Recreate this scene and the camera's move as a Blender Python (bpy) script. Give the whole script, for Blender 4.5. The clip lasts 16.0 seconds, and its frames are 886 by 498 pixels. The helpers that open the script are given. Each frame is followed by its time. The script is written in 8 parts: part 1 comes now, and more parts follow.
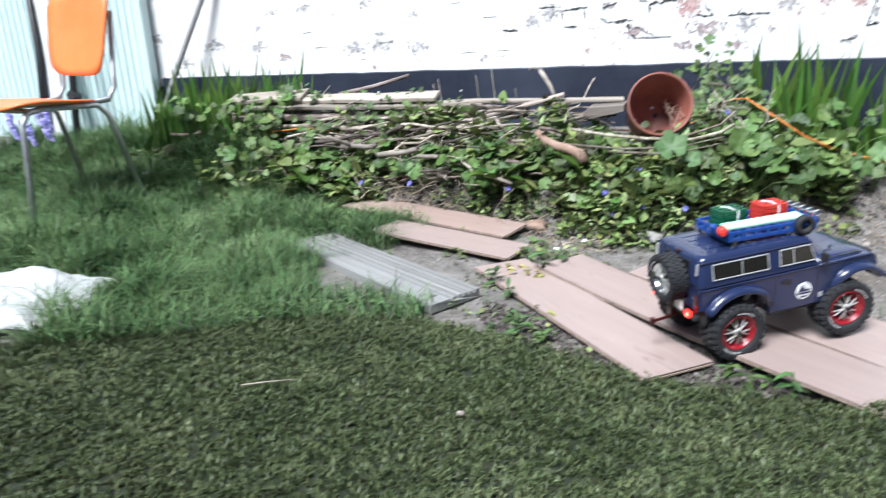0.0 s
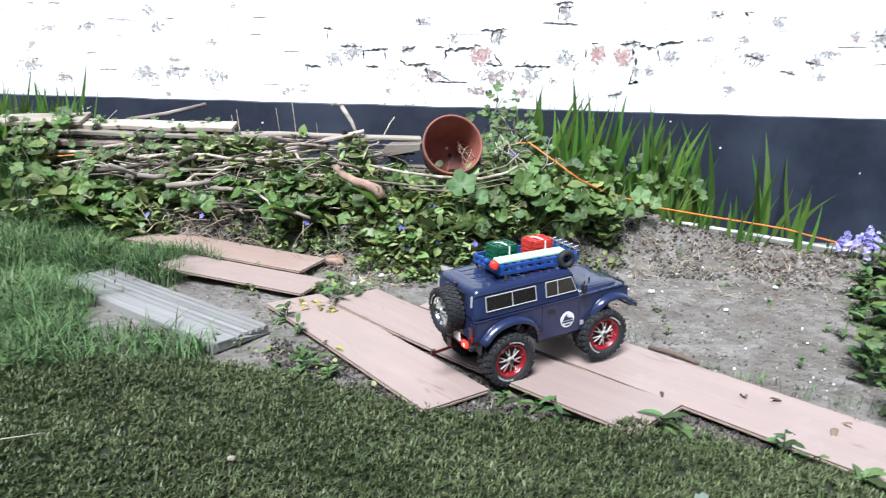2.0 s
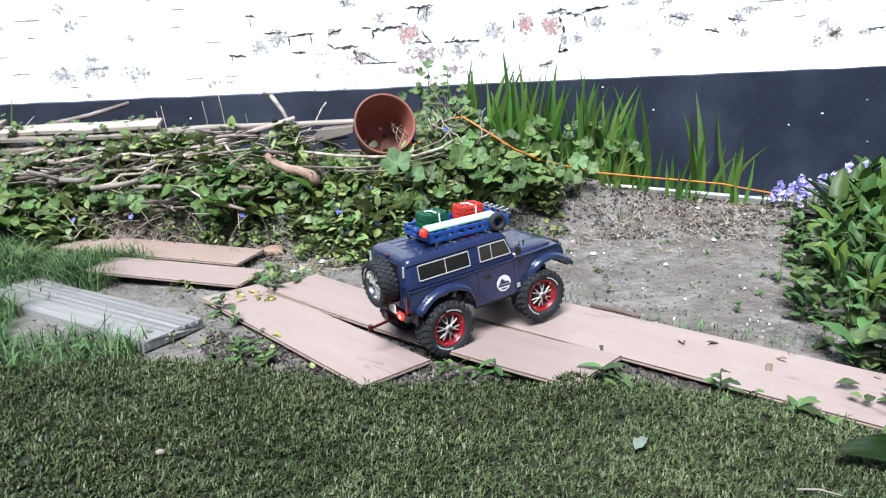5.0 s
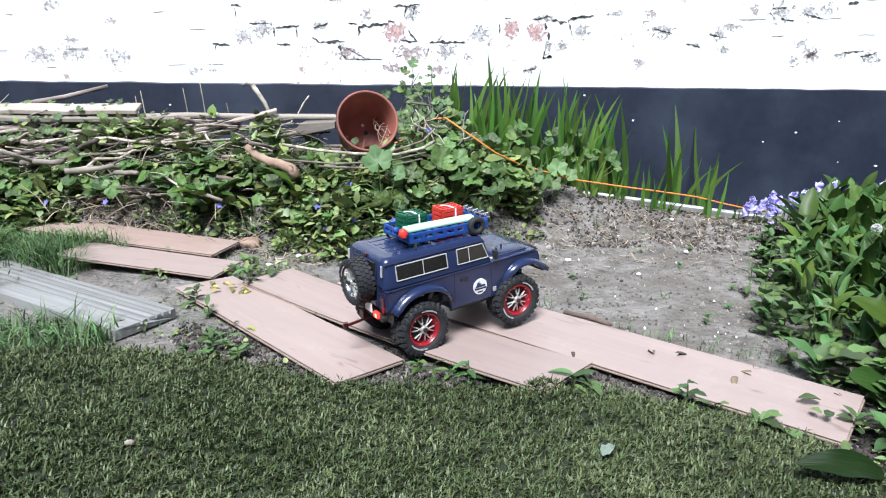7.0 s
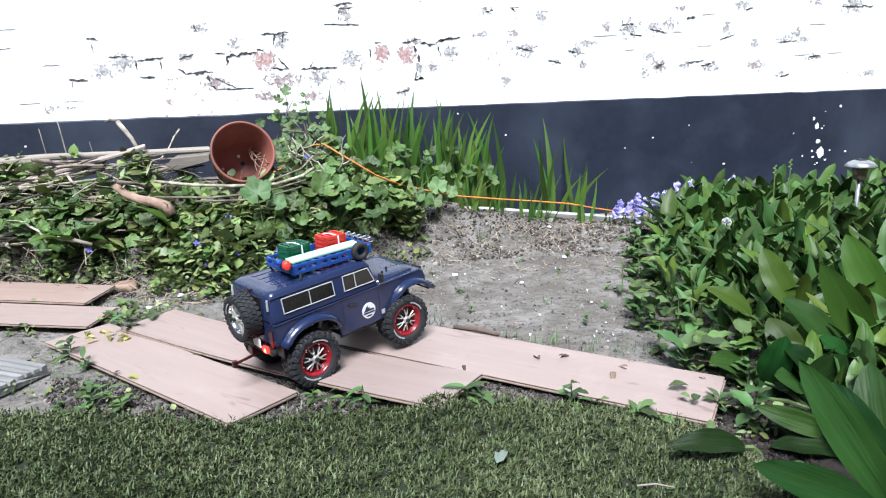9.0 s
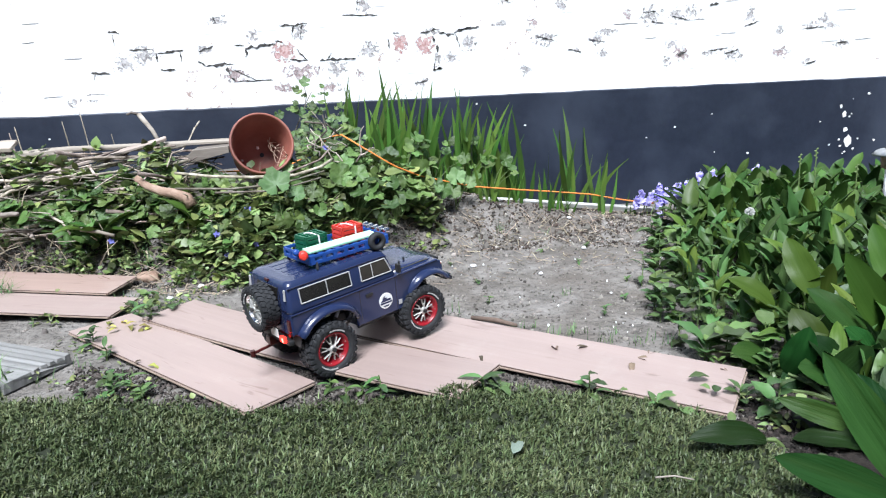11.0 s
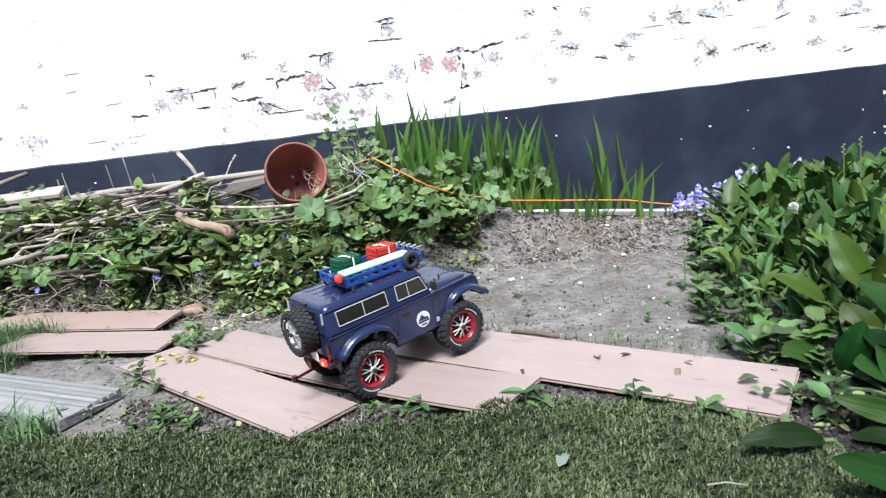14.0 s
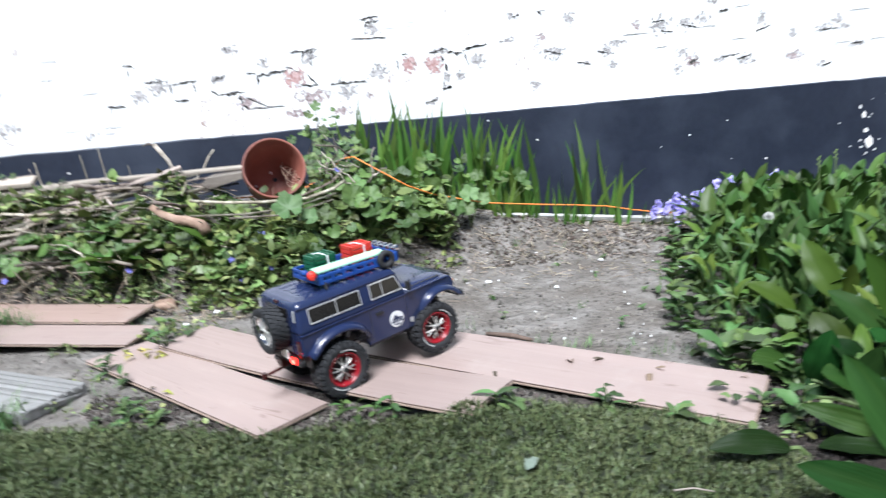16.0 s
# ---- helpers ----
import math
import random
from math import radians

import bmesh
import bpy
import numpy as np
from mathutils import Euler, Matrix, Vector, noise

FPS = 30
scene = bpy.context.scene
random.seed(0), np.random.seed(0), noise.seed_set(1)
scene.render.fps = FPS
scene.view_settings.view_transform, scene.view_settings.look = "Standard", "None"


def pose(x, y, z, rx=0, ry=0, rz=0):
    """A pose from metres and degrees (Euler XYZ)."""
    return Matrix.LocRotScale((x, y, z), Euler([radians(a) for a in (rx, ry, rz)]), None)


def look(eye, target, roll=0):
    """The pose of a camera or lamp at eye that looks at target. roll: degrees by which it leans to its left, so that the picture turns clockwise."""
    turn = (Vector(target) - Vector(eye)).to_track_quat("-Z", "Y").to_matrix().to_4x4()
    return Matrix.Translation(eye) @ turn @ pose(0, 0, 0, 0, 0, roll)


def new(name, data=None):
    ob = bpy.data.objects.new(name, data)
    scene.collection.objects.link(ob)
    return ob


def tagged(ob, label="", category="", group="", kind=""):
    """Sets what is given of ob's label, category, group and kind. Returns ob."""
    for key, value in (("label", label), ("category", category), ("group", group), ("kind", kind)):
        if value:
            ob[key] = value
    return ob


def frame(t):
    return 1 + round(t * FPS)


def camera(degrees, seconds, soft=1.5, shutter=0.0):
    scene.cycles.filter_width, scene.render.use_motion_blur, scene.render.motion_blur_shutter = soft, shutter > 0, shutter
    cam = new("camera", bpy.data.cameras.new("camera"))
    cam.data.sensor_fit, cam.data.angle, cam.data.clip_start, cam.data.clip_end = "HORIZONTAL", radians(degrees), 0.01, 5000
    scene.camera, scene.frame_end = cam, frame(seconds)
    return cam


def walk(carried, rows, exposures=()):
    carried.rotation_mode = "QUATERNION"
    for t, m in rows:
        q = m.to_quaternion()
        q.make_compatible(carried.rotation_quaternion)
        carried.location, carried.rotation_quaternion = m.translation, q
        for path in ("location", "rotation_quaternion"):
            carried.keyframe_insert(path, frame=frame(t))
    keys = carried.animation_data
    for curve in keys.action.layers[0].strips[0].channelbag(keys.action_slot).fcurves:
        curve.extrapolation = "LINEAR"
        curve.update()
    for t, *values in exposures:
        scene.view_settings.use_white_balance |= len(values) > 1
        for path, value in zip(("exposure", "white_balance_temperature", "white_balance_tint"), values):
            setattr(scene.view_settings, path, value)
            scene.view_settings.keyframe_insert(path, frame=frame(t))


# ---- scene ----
cam = camera(66.15, 16.0, soft=1.1, shutter=0.8)
PATH = [
    (0, look((-0.1169, -0.0135, 0.6004), (-0.7373, 1.7953, 0.0143), -2.463)),
    (0.5, look((-0.1033, -0.0023, 0.5966), (-0.6043, 1.8565, 0.0547), -0.630)),
    (1, look((-0.0935, -0.0064, 0.5959), (-0.4529, 1.8921, 0.0795), -0.492)),
    (1.5, look((-0.0362, 0.0045, 0.5998), (-0.1110, 1.9432, 0.1139), 2.682)),
    (2, look((-0.0455, 0.0046, 0.5970), (-0.1612, 1.9401, 0.1066), 1.506)),
    (2.5, look((-0.0530, 0.0191, 0.5765), (-0.2513, 1.9430, 0.0675), 2.869)),
    (3, look((-0.0671, 0.0093, 0.5789), (-0.2717, 1.9299, 0.0597), 2.805)),
    (3.5, look((-0.0021, 0.0396, 0.5411), (-0.0578, 1.9569, -0.0253), 1.325)),
    (6, look((0.0134, 0.0093, 0.5554), (0.0016, 1.9525, 0.0825), -3.232)),
    (6.5, look((0.0039, 0.0115, 0.5563), (-0.0148, 1.9560, 0.0888), -2.005)),
    (7, look((0.0044, 0.0128, 0.5582), (0.0799, 1.9424, 0.0375), 0.673)),
    (7.5, look((0.0108, 0.0064, 0.5619), (0.1279, 1.9435, 0.0779), -0.821)),
    (8, look((0.0166, -0.0001, 0.5658), (0.2566, 1.9253, 0.0810), -1.512)),
    (8.5, look((0.0172, -0.0054, 0.5712), (0.3870, 1.9054, 0.1107), -0.691)),
    (9, look((0.0188, -0.0115, 0.5761), (0.4080, 1.8919, 0.1012), -1.890)),
    (11.5, look((0.0310, -0.0065, 0.5675), (0.3223, 1.9086, 0.0703), -3.339)),
    (12, look((0.0373, -0.0068, 0.5650), (0.3046, 1.9145, 0.0782), -5.311)),
    (12.5, look((0.0441, -0.0074, 0.5628), (0.3271, 1.9121, 0.0774), -6.300)),
    (13, look((0.0438, -0.0077, 0.5655), (0.3310, 1.9155, 0.0978), -6.739)),
    (13.5, look((0.0460, -0.0075, 0.5635), (0.3020, 1.9218, 0.1029), -7.314)),
    (14, look((0.0443, -0.0089, 0.5628), (0.2550, 1.9324, 0.1303), -6.816)),
    (14.5, look((0.0443, -0.0070, 0.5585), (0.2238, 1.9399, 0.1373), -6.696)),
    (15, look((0.0475, -0.0112, 0.5608), (0.2064, 1.9392, 0.1473), -8.074)),
    (15.5, look((0.0494, -0.0104, 0.5603), (0.2127, 1.9402, 0.1498), -8.002)),
    (16, look((0.0562, -0.0026, 0.5551), (0.3219, 1.9322, 0.1239), -4.997)),
]
walk(cam, PATH, exposures=((0.0, 0.91, 5810, 9), (16.0, 0.91, 5810, 9)))

# ---------------------------------------------------------------- light
world = bpy.data.worlds.new("World")
scene.world = world
world.use_nodes = True
_wn = world.node_tree.nodes
_sky = _wn.new("ShaderNodeTexSky")
_sky.sky_type = "NISHITA"
_sky.sun_disc = False
_sky.sun_elevation = radians(56)
_sky.sun_rotation = radians(200)
_sky.air_density = 1.0
_sky.dust_density = 1.5
world.node_tree.links.new(_sky.outputs[0], _wn["Background"].inputs[0])
_wn["Background"].inputs[1].default_value = 0.037
sun = new("sun", bpy.data.lights.new("sun", "SUN"))
sun.data.energy = 4.4
sun.data.angle = radians(24)
sun.data.color = (1.0, 0.975, 0.94)
# the sun stands behind the camera and to its left
sun.matrix_world = look((-1.6, -5.2, 8.0), (0, 0, 0))


# ---------------------------------------------------------------- materials
def material(name, colours, scale=20.0, detail=6.0, rough=0.7, metal=0.0, bump=0.0, bump_scale=None, by="", spread=0.12,
             coords="Object", stretch=(1, 1, 1), emit=None, coat=0.0, translucent=0.0, spec=0.5, big=0.0, big_colour=None):
    """A noise-coloured surface. by: 'object' or 'island' varies the value from piece to piece; big adds stains of a larger size."""
    m = bpy.data.materials.new(name)
    m.use_nodes = True
    n, l = m.node_tree.nodes, m.node_tree.links
    b = n["Principled BSDF"]
    tc = n.new("ShaderNodeTexCoord")
    mp = n.new("ShaderNodeMapping")
    mp.inputs["Scale"].default_value = stretch
    if coords == "World":
        l.new(n.new("ShaderNodeNewGeometry").outputs["Position"], mp.inputs[0])
    elif by == "object":
        # each piece takes its own stretch of the pattern
        oi = n.new("ShaderNodeObjectInfo")
        far = n.new("ShaderNodeVectorMath")
        far.operation = "MULTIPLY_ADD"
        far.inputs[1].default_value = (17.0, 23.0, 11.0)
        l.new(oi.outputs["Random"], far.inputs[0])
        l.new(tc.outputs[coords], far.inputs[2])
        l.new(far.outputs[0], mp.inputs[0])
    else:
        l.new(tc.outputs[coords], mp.inputs[0])
    no = n.new("ShaderNodeTexNoise")
    no.inputs["Scale"].default_value = scale
    no.inputs["Detail"].default_value = detail
    no.inputs["Roughness"].default_value = 0.65
    l.new(mp.outputs[0], no.inputs["Vector"])
    ramp = n.new("ShaderNodeValToRGB")
    k = len(colours)
    while len(ramp.color_ramp.elements) < k:
        ramp.color_ramp.elements.new(0.5)
    for i, c in enumerate(colours):
        ramp.color_ramp.elements[i].position = 0.28 + 0.44 * (i / max(1, k - 1))
        ramp.color_ramp.elements[i].color = (*c, 1)
    l.new(no.outputs["Fac"], ramp.inputs[0])
    out = ramp.outputs[0]
    if big_colour:
        nb = n.new("ShaderNodeTexNoise")
        nb.inputs["Scale"].default_value = big
        nb.inputs["Detail"].default_value = 4
        l.new(mp.outputs[0], nb.inputs["Vector"])
        rb = n.new("ShaderNodeValToRGB")
        rb.color_ramp.elements[0].position = 0.48
        rb.color_ramp.elements[1].position = 0.66
        l.new(nb.outputs["Fac"], rb.inputs[0])
        mx = n.new("ShaderNodeMixRGB")
        mx.inputs[2].default_value = (*big_colour, 1)
        l.new(rb.outputs[0], mx.inputs[0])
        l.new(out, mx.inputs[1])
        out = mx.outputs[0]
    if by:
        if by == "object":
            rnd = n.new("ShaderNodeObjectInfo").outputs["Random"]
        else:
            rnd = n.new("ShaderNodeNewGeometry").outputs["Random Per Island"]
        hs = n.new("ShaderNodeHueSaturation")
        mr = n.new("ShaderNodeMapRange")
        mr.inputs["To Min"].default_value = 1 - 2.2 * spread
        mr.inputs["To Max"].default_value = 1 + 2.2 * spread
        l.new(rnd, mr.inputs[0])
        l.new(mr.outputs[0], hs.inputs["Value"])
        mh = n.new("ShaderNodeMapRange")
        mh.inputs["To Min"].default_value = 0.5 - 0.10 * spread
        mh.inputs["To Max"].default_value = 0.5 + 0.10 * spread
        wn = n.new("ShaderNodeTexWhiteNoise")
        wn.noise_dimensions = "1D"
        l.new(rnd, wn.inputs["W"])
        l.new(wn.outputs["Value"], mh.inputs[0])
        l.new(mh.outputs[0], hs.inputs["Hue"])
        l.new(out, hs.inputs["Color"])
        out = hs.outputs[0]
    l.new(out, b.inputs["Base Color"])
    b.inputs["Roughness"].default_value = rough
    b.inputs["Metallic"].default_value = metal
    b.inputs["Specular IOR Level"].default_value = spec
    b.inputs["Coat Weight"].default_value = coat
    if emit:
        b.inputs["Emission Color"].default_value = (*emit[0], 1)
        b.inputs["Emission Strength"].default_value = emit[1]
    if bump:
        bp = n.new("ShaderNodeBump")
        bp.inputs["Distance"].default_value = bump
        nb2 = n.new("ShaderNodeTexNoise")
        nb2.inputs["Scale"].default_value = bump_scale or scale
        nb2.inputs["Detail"].default_value = 8
        l.new(mp.outputs[0], nb2.inputs["Vector"])
        l.new(nb2.outputs["Fac"], bp.inputs["Height"])
        l.new(bp.outputs[0], b.inputs["Normal"])
    if translucent:
        tr = n.new("ShaderNodeBsdfTranslucent")
        l.new(out, tr.inputs[0])
        ms = n.new("ShaderNodeMixShader")
        ms.inputs[0].default_value = translucent
        l.new(b.outputs[0], ms.inputs[1])
        l.new(tr.outputs[0], ms.inputs[2])
        l.new(ms.outputs[0], n["Material Output"].inputs["Surface"])
    return m


def paint_wall_material():
    """White lime paint over brick, flaked off in places down to grey mortar and red brick."""
    m = bpy.data.materials.new("flaking_white_paint")
    m.use_nodes = True
    n, l = m.node_tree.nodes, m.node_tree.links
    b = n["Principled BSDF"]
    geo = n.new("ShaderNodeNewGeometry")
    fine = n.new("ShaderNodeTexNoise")
    fine.inputs["Scale"].default_value = 26
    fine.inputs["Detail"].default_value = 9
    fine.inputs["Roughness"].default_value = 0.72
    l.new(geo.outputs["Position"], fine.inputs["Vector"])
    patch = n.new("ShaderNodeTexNoise")
    patch.inputs["Scale"].default_value = 3.1
    patch.inputs["Detail"].default_value = 3
    l.new(geo.outputs["Position"], patch.inputs["Vector"])
    add = n.new("ShaderNodeMath")
    add.operation = "MULTIPLY_ADD"
    add.inputs[1].default_value = 0.55
    l.new(patch.outputs["Fac"], add.inputs[0])
    l.new(fine.outputs["Fac"], add.inputs[2])
    flake = n.new("ShaderNodeValToRGB")
    flake.color_ramp.elements[0].position = 0.955
    flake.color_ramp.elements[1].position = 0.985
    l.new(add.outputs[0], flake.inputs[0])
    under = n.new("ShaderNodeValToRGB")
    under.color_ramp.elements[0].color = (0.30, 0.27, 0.25, 1)
    under.color_ramp.elements[1].color = (0.42, 0.30, 0.26, 1)
    l.new(patch.outputs["Fac"], under.inputs[0])
    white = n.new("ShaderNodeTexNoise")
    white.inputs["Scale"].default_value = 9
    l.new(geo.outputs["Position"], white.inputs["Vector"])
    wr = n.new("ShaderNodeValToRGB")
    wr.color_ramp.elements[0].color = (0.78, 0.79, 0.80, 1)
    wr.color_ramp.elements[1].color = (0.86, 0.86, 0.85, 1)
    l.new(white.outputs["Fac"], wr.inputs[0])
    mx = n.new("ShaderNodeMixRGB")
    l.new(flake.outputs[0], mx.inputs[0])
    l.new(wr.outputs[0], mx.inputs[1])
    l.new(under.outputs[0], mx.inputs[2])
    l.new(mx.outputs[0], b.inputs["Base Color"])
    b.inputs["Roughness"].default_value = 0.85
    bp = n.new("ShaderNodeBump")
    bp.inputs["Distance"].default_value = 0.003
    l.new(fine.outputs["Fac"], bp.inputs["Height"])
    l.new(bp.outputs[0], b.inputs["Normal"])
    return m


M_WALL = paint_wall_material()


def bare_spot_material(name, dark, light, level):
    """Paint that has flaked off raggedly round the middle of a spot; white at its rim."""
    m = bpy.data.materials.new(name)
    m.use_nodes = True
    n, l = m.node_tree.nodes, m.node_tree.links
    b = n["Principled BSDF"]
    geo = n.new("ShaderNodeNewGeometry")
    tc = n.new("ShaderNodeTexCoord")
    dist = n.new("ShaderNodeVectorMath")
    dist.operation = "LENGTH"
    l.new(tc.outputs["Object"], dist.inputs[0])
    fine = n.new("ShaderNodeTexNoise")
    fine.inputs["Scale"].default_value = 62
    fine.inputs["Detail"].default_value = 5
    fine.inputs["Roughness"].default_value = 0.6
    fine.inputs["Distortion"].default_value = 0.6
    l.new(geo.outputs["Position"], fine.inputs["Vector"])
    fall = n.new("ShaderNodeMath")
    fall.operation = "MULTIPLY_ADD"
    fall.inputs[1].default_value = -0.20
    l.new(dist.outputs["Value"], fall.inputs[0])
    l.new(fine.outputs["Fac"], fall.inputs[2])
    mask = n.new("ShaderNodeValToRGB")
    mask.color_ramp.elements[0].position = level
    mask.color_ramp.elements[1].position = level + 0.03
    l.new(fall.outputs[0], mask.inputs[0])
    tone = n.new("ShaderNodeTexNoise")
    tone.inputs["Scale"].default_value = 130
    tone.inputs["Detail"].default_value = 4
    l.new(geo.outputs["Position"], tone.inputs["Vector"])
    under = n.new("ShaderNodeValToRGB")
    under.color_ramp.elements[0].position = 0.36
    under.color_ramp.elements[0].color = (*dark, 1)
    under.color_ramp.elements[1].position = 0.62
    under.color_ramp.elements[1].color = (*light, 1)
    l.new(tone.outputs["Fac"], under.inputs[0])
    mx = n.new("ShaderNodeMixRGB")
    mx.inputs[1].default_value = (0.83, 0.83, 0.83, 1)
    l.new(mask.outputs[0], mx.inputs[0])
    l.new(under.outputs[0], mx.inputs[2])
    l.new(mx.outputs[0], b.inputs["Base Color"])
    b.inputs["Roughness"].default_value = 0.9
    bp = n.new("ShaderNodeBump")
    bp.inputs["Distance"].default_value = 0.004
    bp.invert = True
    l.new(mask.outputs[0], bp.inputs["Height"])
    l.new(bp.outputs[0], b.inputs["Normal"])
    return m


M_SPOTS = (None, bare_spot_material("bare_red_brick", (0.36, 0.19, 0.18), (0.60, 0.44, 0.42), 0.31), bare_spot_material("bare_grey_brick", (0.24, 0.225, 0.22), (0.58, 0.56, 0.56), 0.385), bare_spot_material("bare_mauve_brick", (0.24, 0.18, 0.175), (0.54, 0.46, 0.46), 0.375))
M_CORE = material("dark_mortar", [(0.022, 0.021, 0.020), (0.10, 0.094, 0.09)], 40, rough=0.95)
M_PLINTH = material("dark_plinth_paint", [(0.011, 0.016, 0.030), (0.018, 0.024, 0.042)], 30, rough=0.5, bump=0.003, bump_scale=14, big=2.2, big_colour=(0.034, 0.043, 0.066))
M_JOINT = material("grey_mortar_line", [(0.42, 0.41, 0.40), (0.66, 0.65, 0.65)], 40, rough=0.95)
M_CHIP = material("bare_plaster", [(0.75, 0.75, 0.74), (0.85, 0.85, 0.83)], 50, rough=0.9)
M_SHED = material("pale_green_sheet", [(0.55, 0.69, 0.68), (0.62, 0.75, 0.74)], 6, rough=0.45, bump=0.001, stretch=(1, 1, 0.15))
M_POLE = material("grey_metal_pole", [(0.30, 0.30, 0.30), (0.40, 0.40, 0.40)], 40, rough=0.5)
M_SOIL = material("garden_soil", [(0.080, 0.071, 0.062), (0.188, 0.173, 0.156), (0.298, 0.281, 0.262)], 14, detail=14, rough=0.95, bump=0.02, bump_scale=60, big=3.1, big_colour=(0.128, 0.110, 0.093))
M_CLOD = material("soil_clods", [(0.11, 0.098, 0.085), (0.25, 0.23, 0.205)], 40, rough=0.95, by="island", spread=0.3)
M_SHADED_EARTH = material("shade_darkened_earth", [(0.014, 0.011, 0.009), (0.038, 0.031, 0.026), (0.062, 0.052, 0.044)], 60, rough=0.95, by="island", spread=0.35, bump=0.004, bump_scale=160)
M_SHADED_BEDSOIL = material("shade_dark_soil", [(0.010, 0.008, 0.006), (0.026, 0.020, 0.016), (0.050, 0.040, 0.033)], 30, detail=9, rough=0.95, bump=0.01, bump_scale=60)
M_CRUMB = material("dry_brown_crumbs", [(0.028, 0.021, 0.016), (0.070, 0.055, 0.044), (0.138, 0.114, 0.095)], 60, rough=0.95, by="island", spread=0.3, bump=0.004, bump_scale=160)
M_FOOT = material("bed_foot_earth", [(0.024, 0.019, 0.016), (0.062, 0.052, 0.045), (0.12, 0.105, 0.094)], 60, rough=0.95, by="island", spread=0.4, bump=0.004, bump_scale=160)
M_DULL = material("faded_grey_leaf", [(0.12, 0.16, 0.12), (0.24, 0.29, 0.24)], 40, rough=0.5, spec=0.4)
M_TURF_BASE = material("turf_backing", [(0.010, 0.015, 0.006), (0.020, 0.026, 0.011)], 60, rough=0.95)
M_TURF = material("artificial_grass", [(0.034, 0.050, 0.016), (0.088, 0.116, 0.048), (0.174, 0.200, 0.096)], 5.0, detail=8, rough=0.5, spec=0.35, by="island", spread=0.28, translucent=0.05, big=1.3, big_colour=(0.078, 0.098, 0.040))
M_GRASS = material("long_grass", [(0.028, 0.064, 0.020), (0.072, 0.134, 0.046), (0.134, 0.214, 0.086), (0.214, 0.300, 0.146)], 4, rough=0.6, spec=0.3, by="island", spread=0.30, translucent=0.18)
M_LILY = material("lily_leaf", [(0.040, 0.077, 0.011), (0.062, 0.106, 0.017), (0.083, 0.132, 0.026)], 5, detail=3, rough=0.42, spec=0.17, by="object", spread=0.20, translucent=0.07, bump=0.0008, bump_scale=7, stretch=(16, 1.0, 1), big=1.2, big_colour=(0.044, 0.092, 0.023))
M_LILY_BLUE = material("blue_green_lily_leaf", [(0.042, 0.092, 0.024), (0.060, 0.118, 0.035), (0.079, 0.143, 0.047)], 5, detail=3, rough=0.40, spec=0.20, by="object", spread=0.18, translucent=0.08, bump=0.0008, bump_scale=7, stretch=(16, 1.0, 1), big=1.2, big_colour=(0.055, 0.109, 0.030))
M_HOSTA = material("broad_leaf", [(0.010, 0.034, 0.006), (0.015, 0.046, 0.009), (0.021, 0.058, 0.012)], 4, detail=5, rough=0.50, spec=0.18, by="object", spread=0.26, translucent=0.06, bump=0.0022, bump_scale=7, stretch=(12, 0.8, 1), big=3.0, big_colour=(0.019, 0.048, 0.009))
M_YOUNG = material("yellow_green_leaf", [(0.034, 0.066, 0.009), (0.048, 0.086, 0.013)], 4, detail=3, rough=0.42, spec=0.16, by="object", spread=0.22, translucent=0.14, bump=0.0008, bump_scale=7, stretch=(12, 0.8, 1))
M_UNSEEN_WALL = material("unseen_plain_wall", [(0.10, 0.085, 0.070), (0.17, 0.145, 0.12)], 6, rough=0.9, bump=0.004, bump_scale=30)
M_MALLOW = material("lobed_leaf", [(0.054, 0.104, 0.022), (0.090, 0.154, 0.038), (0.128, 0.200, 0.058)], 34, rough=0.5, by="object", spread=0.24, translucent=0.2, bump=0.004, bump_scale=70)
M_COVER = material("ground_cover_leaf", [(0.092, 0.138, 0.038), (0.170, 0.224, 0.074), (0.240, 0.300, 0.145)], 6, rough=0.45, by="island", spread=0.36, translucent=0.20)
M_WEED = material("weed_leaf", [(0.058, 0.118, 0.034), (0.104, 0.174, 0.056)], 25, rough=0.45, by="object", spread=0.24, translucent=0.15, bump=0.002)
M_PALELEAF = material("pale_vine_leaf", [(0.080, 0.140, 0.042), (0.125, 0.190, 0.072), (0.175, 0.240, 0.108)], 30, rough=0.55, by="object", spread=0.28, translucent=0.25, bump=0.003, bump_scale=70)
M_DRY = material("dry_litter", [(0.20, 0.15, 0.10), (0.42, 0.36, 0.28)], 25, rough=0.9, by="island", spread=0.25)
M_DEAD = material("brown_dead_leaf", [(0.075, 0.050, 0.034), (0.17, 0.125, 0.088)], 60, rough=0.8, by="object", spread=0.25)
M_IRIS = material("iris_blade", [(0.048, 0.112, 0.016), (0.092, 0.176, 0.032)], 12, rough=0.4, by="object", spread=0.22, translucent=0.18, stretch=(8, 1, 0.6))
M_STEM = material("green_stem", [(0.10, 0.16, 0.05), (0.15, 0.20, 0.07)], 30, rough=0.6)
M_BLUE = material("blue_petal", [(0.17, 0.16, 0.55), (0.32, 0.28, 0.72)], 40, rough=0.6, by="island", spread=0.15, translucent=0.3)
M_LILAC = material("lilac_petal", [(0.34, 0.30, 0.72), (0.58, 0.54, 0.88)], 40, rough=0.6, by="island", spread=0.10, translucent=0.3)
M_TERRA = material("terracotta", [(0.225, 0.072, 0.050), (0.310, 0.112, 0.080)], 14, rough=0.6, bump=0.0015, big=5, big_colour=(0.150, 0.060, 0.048))
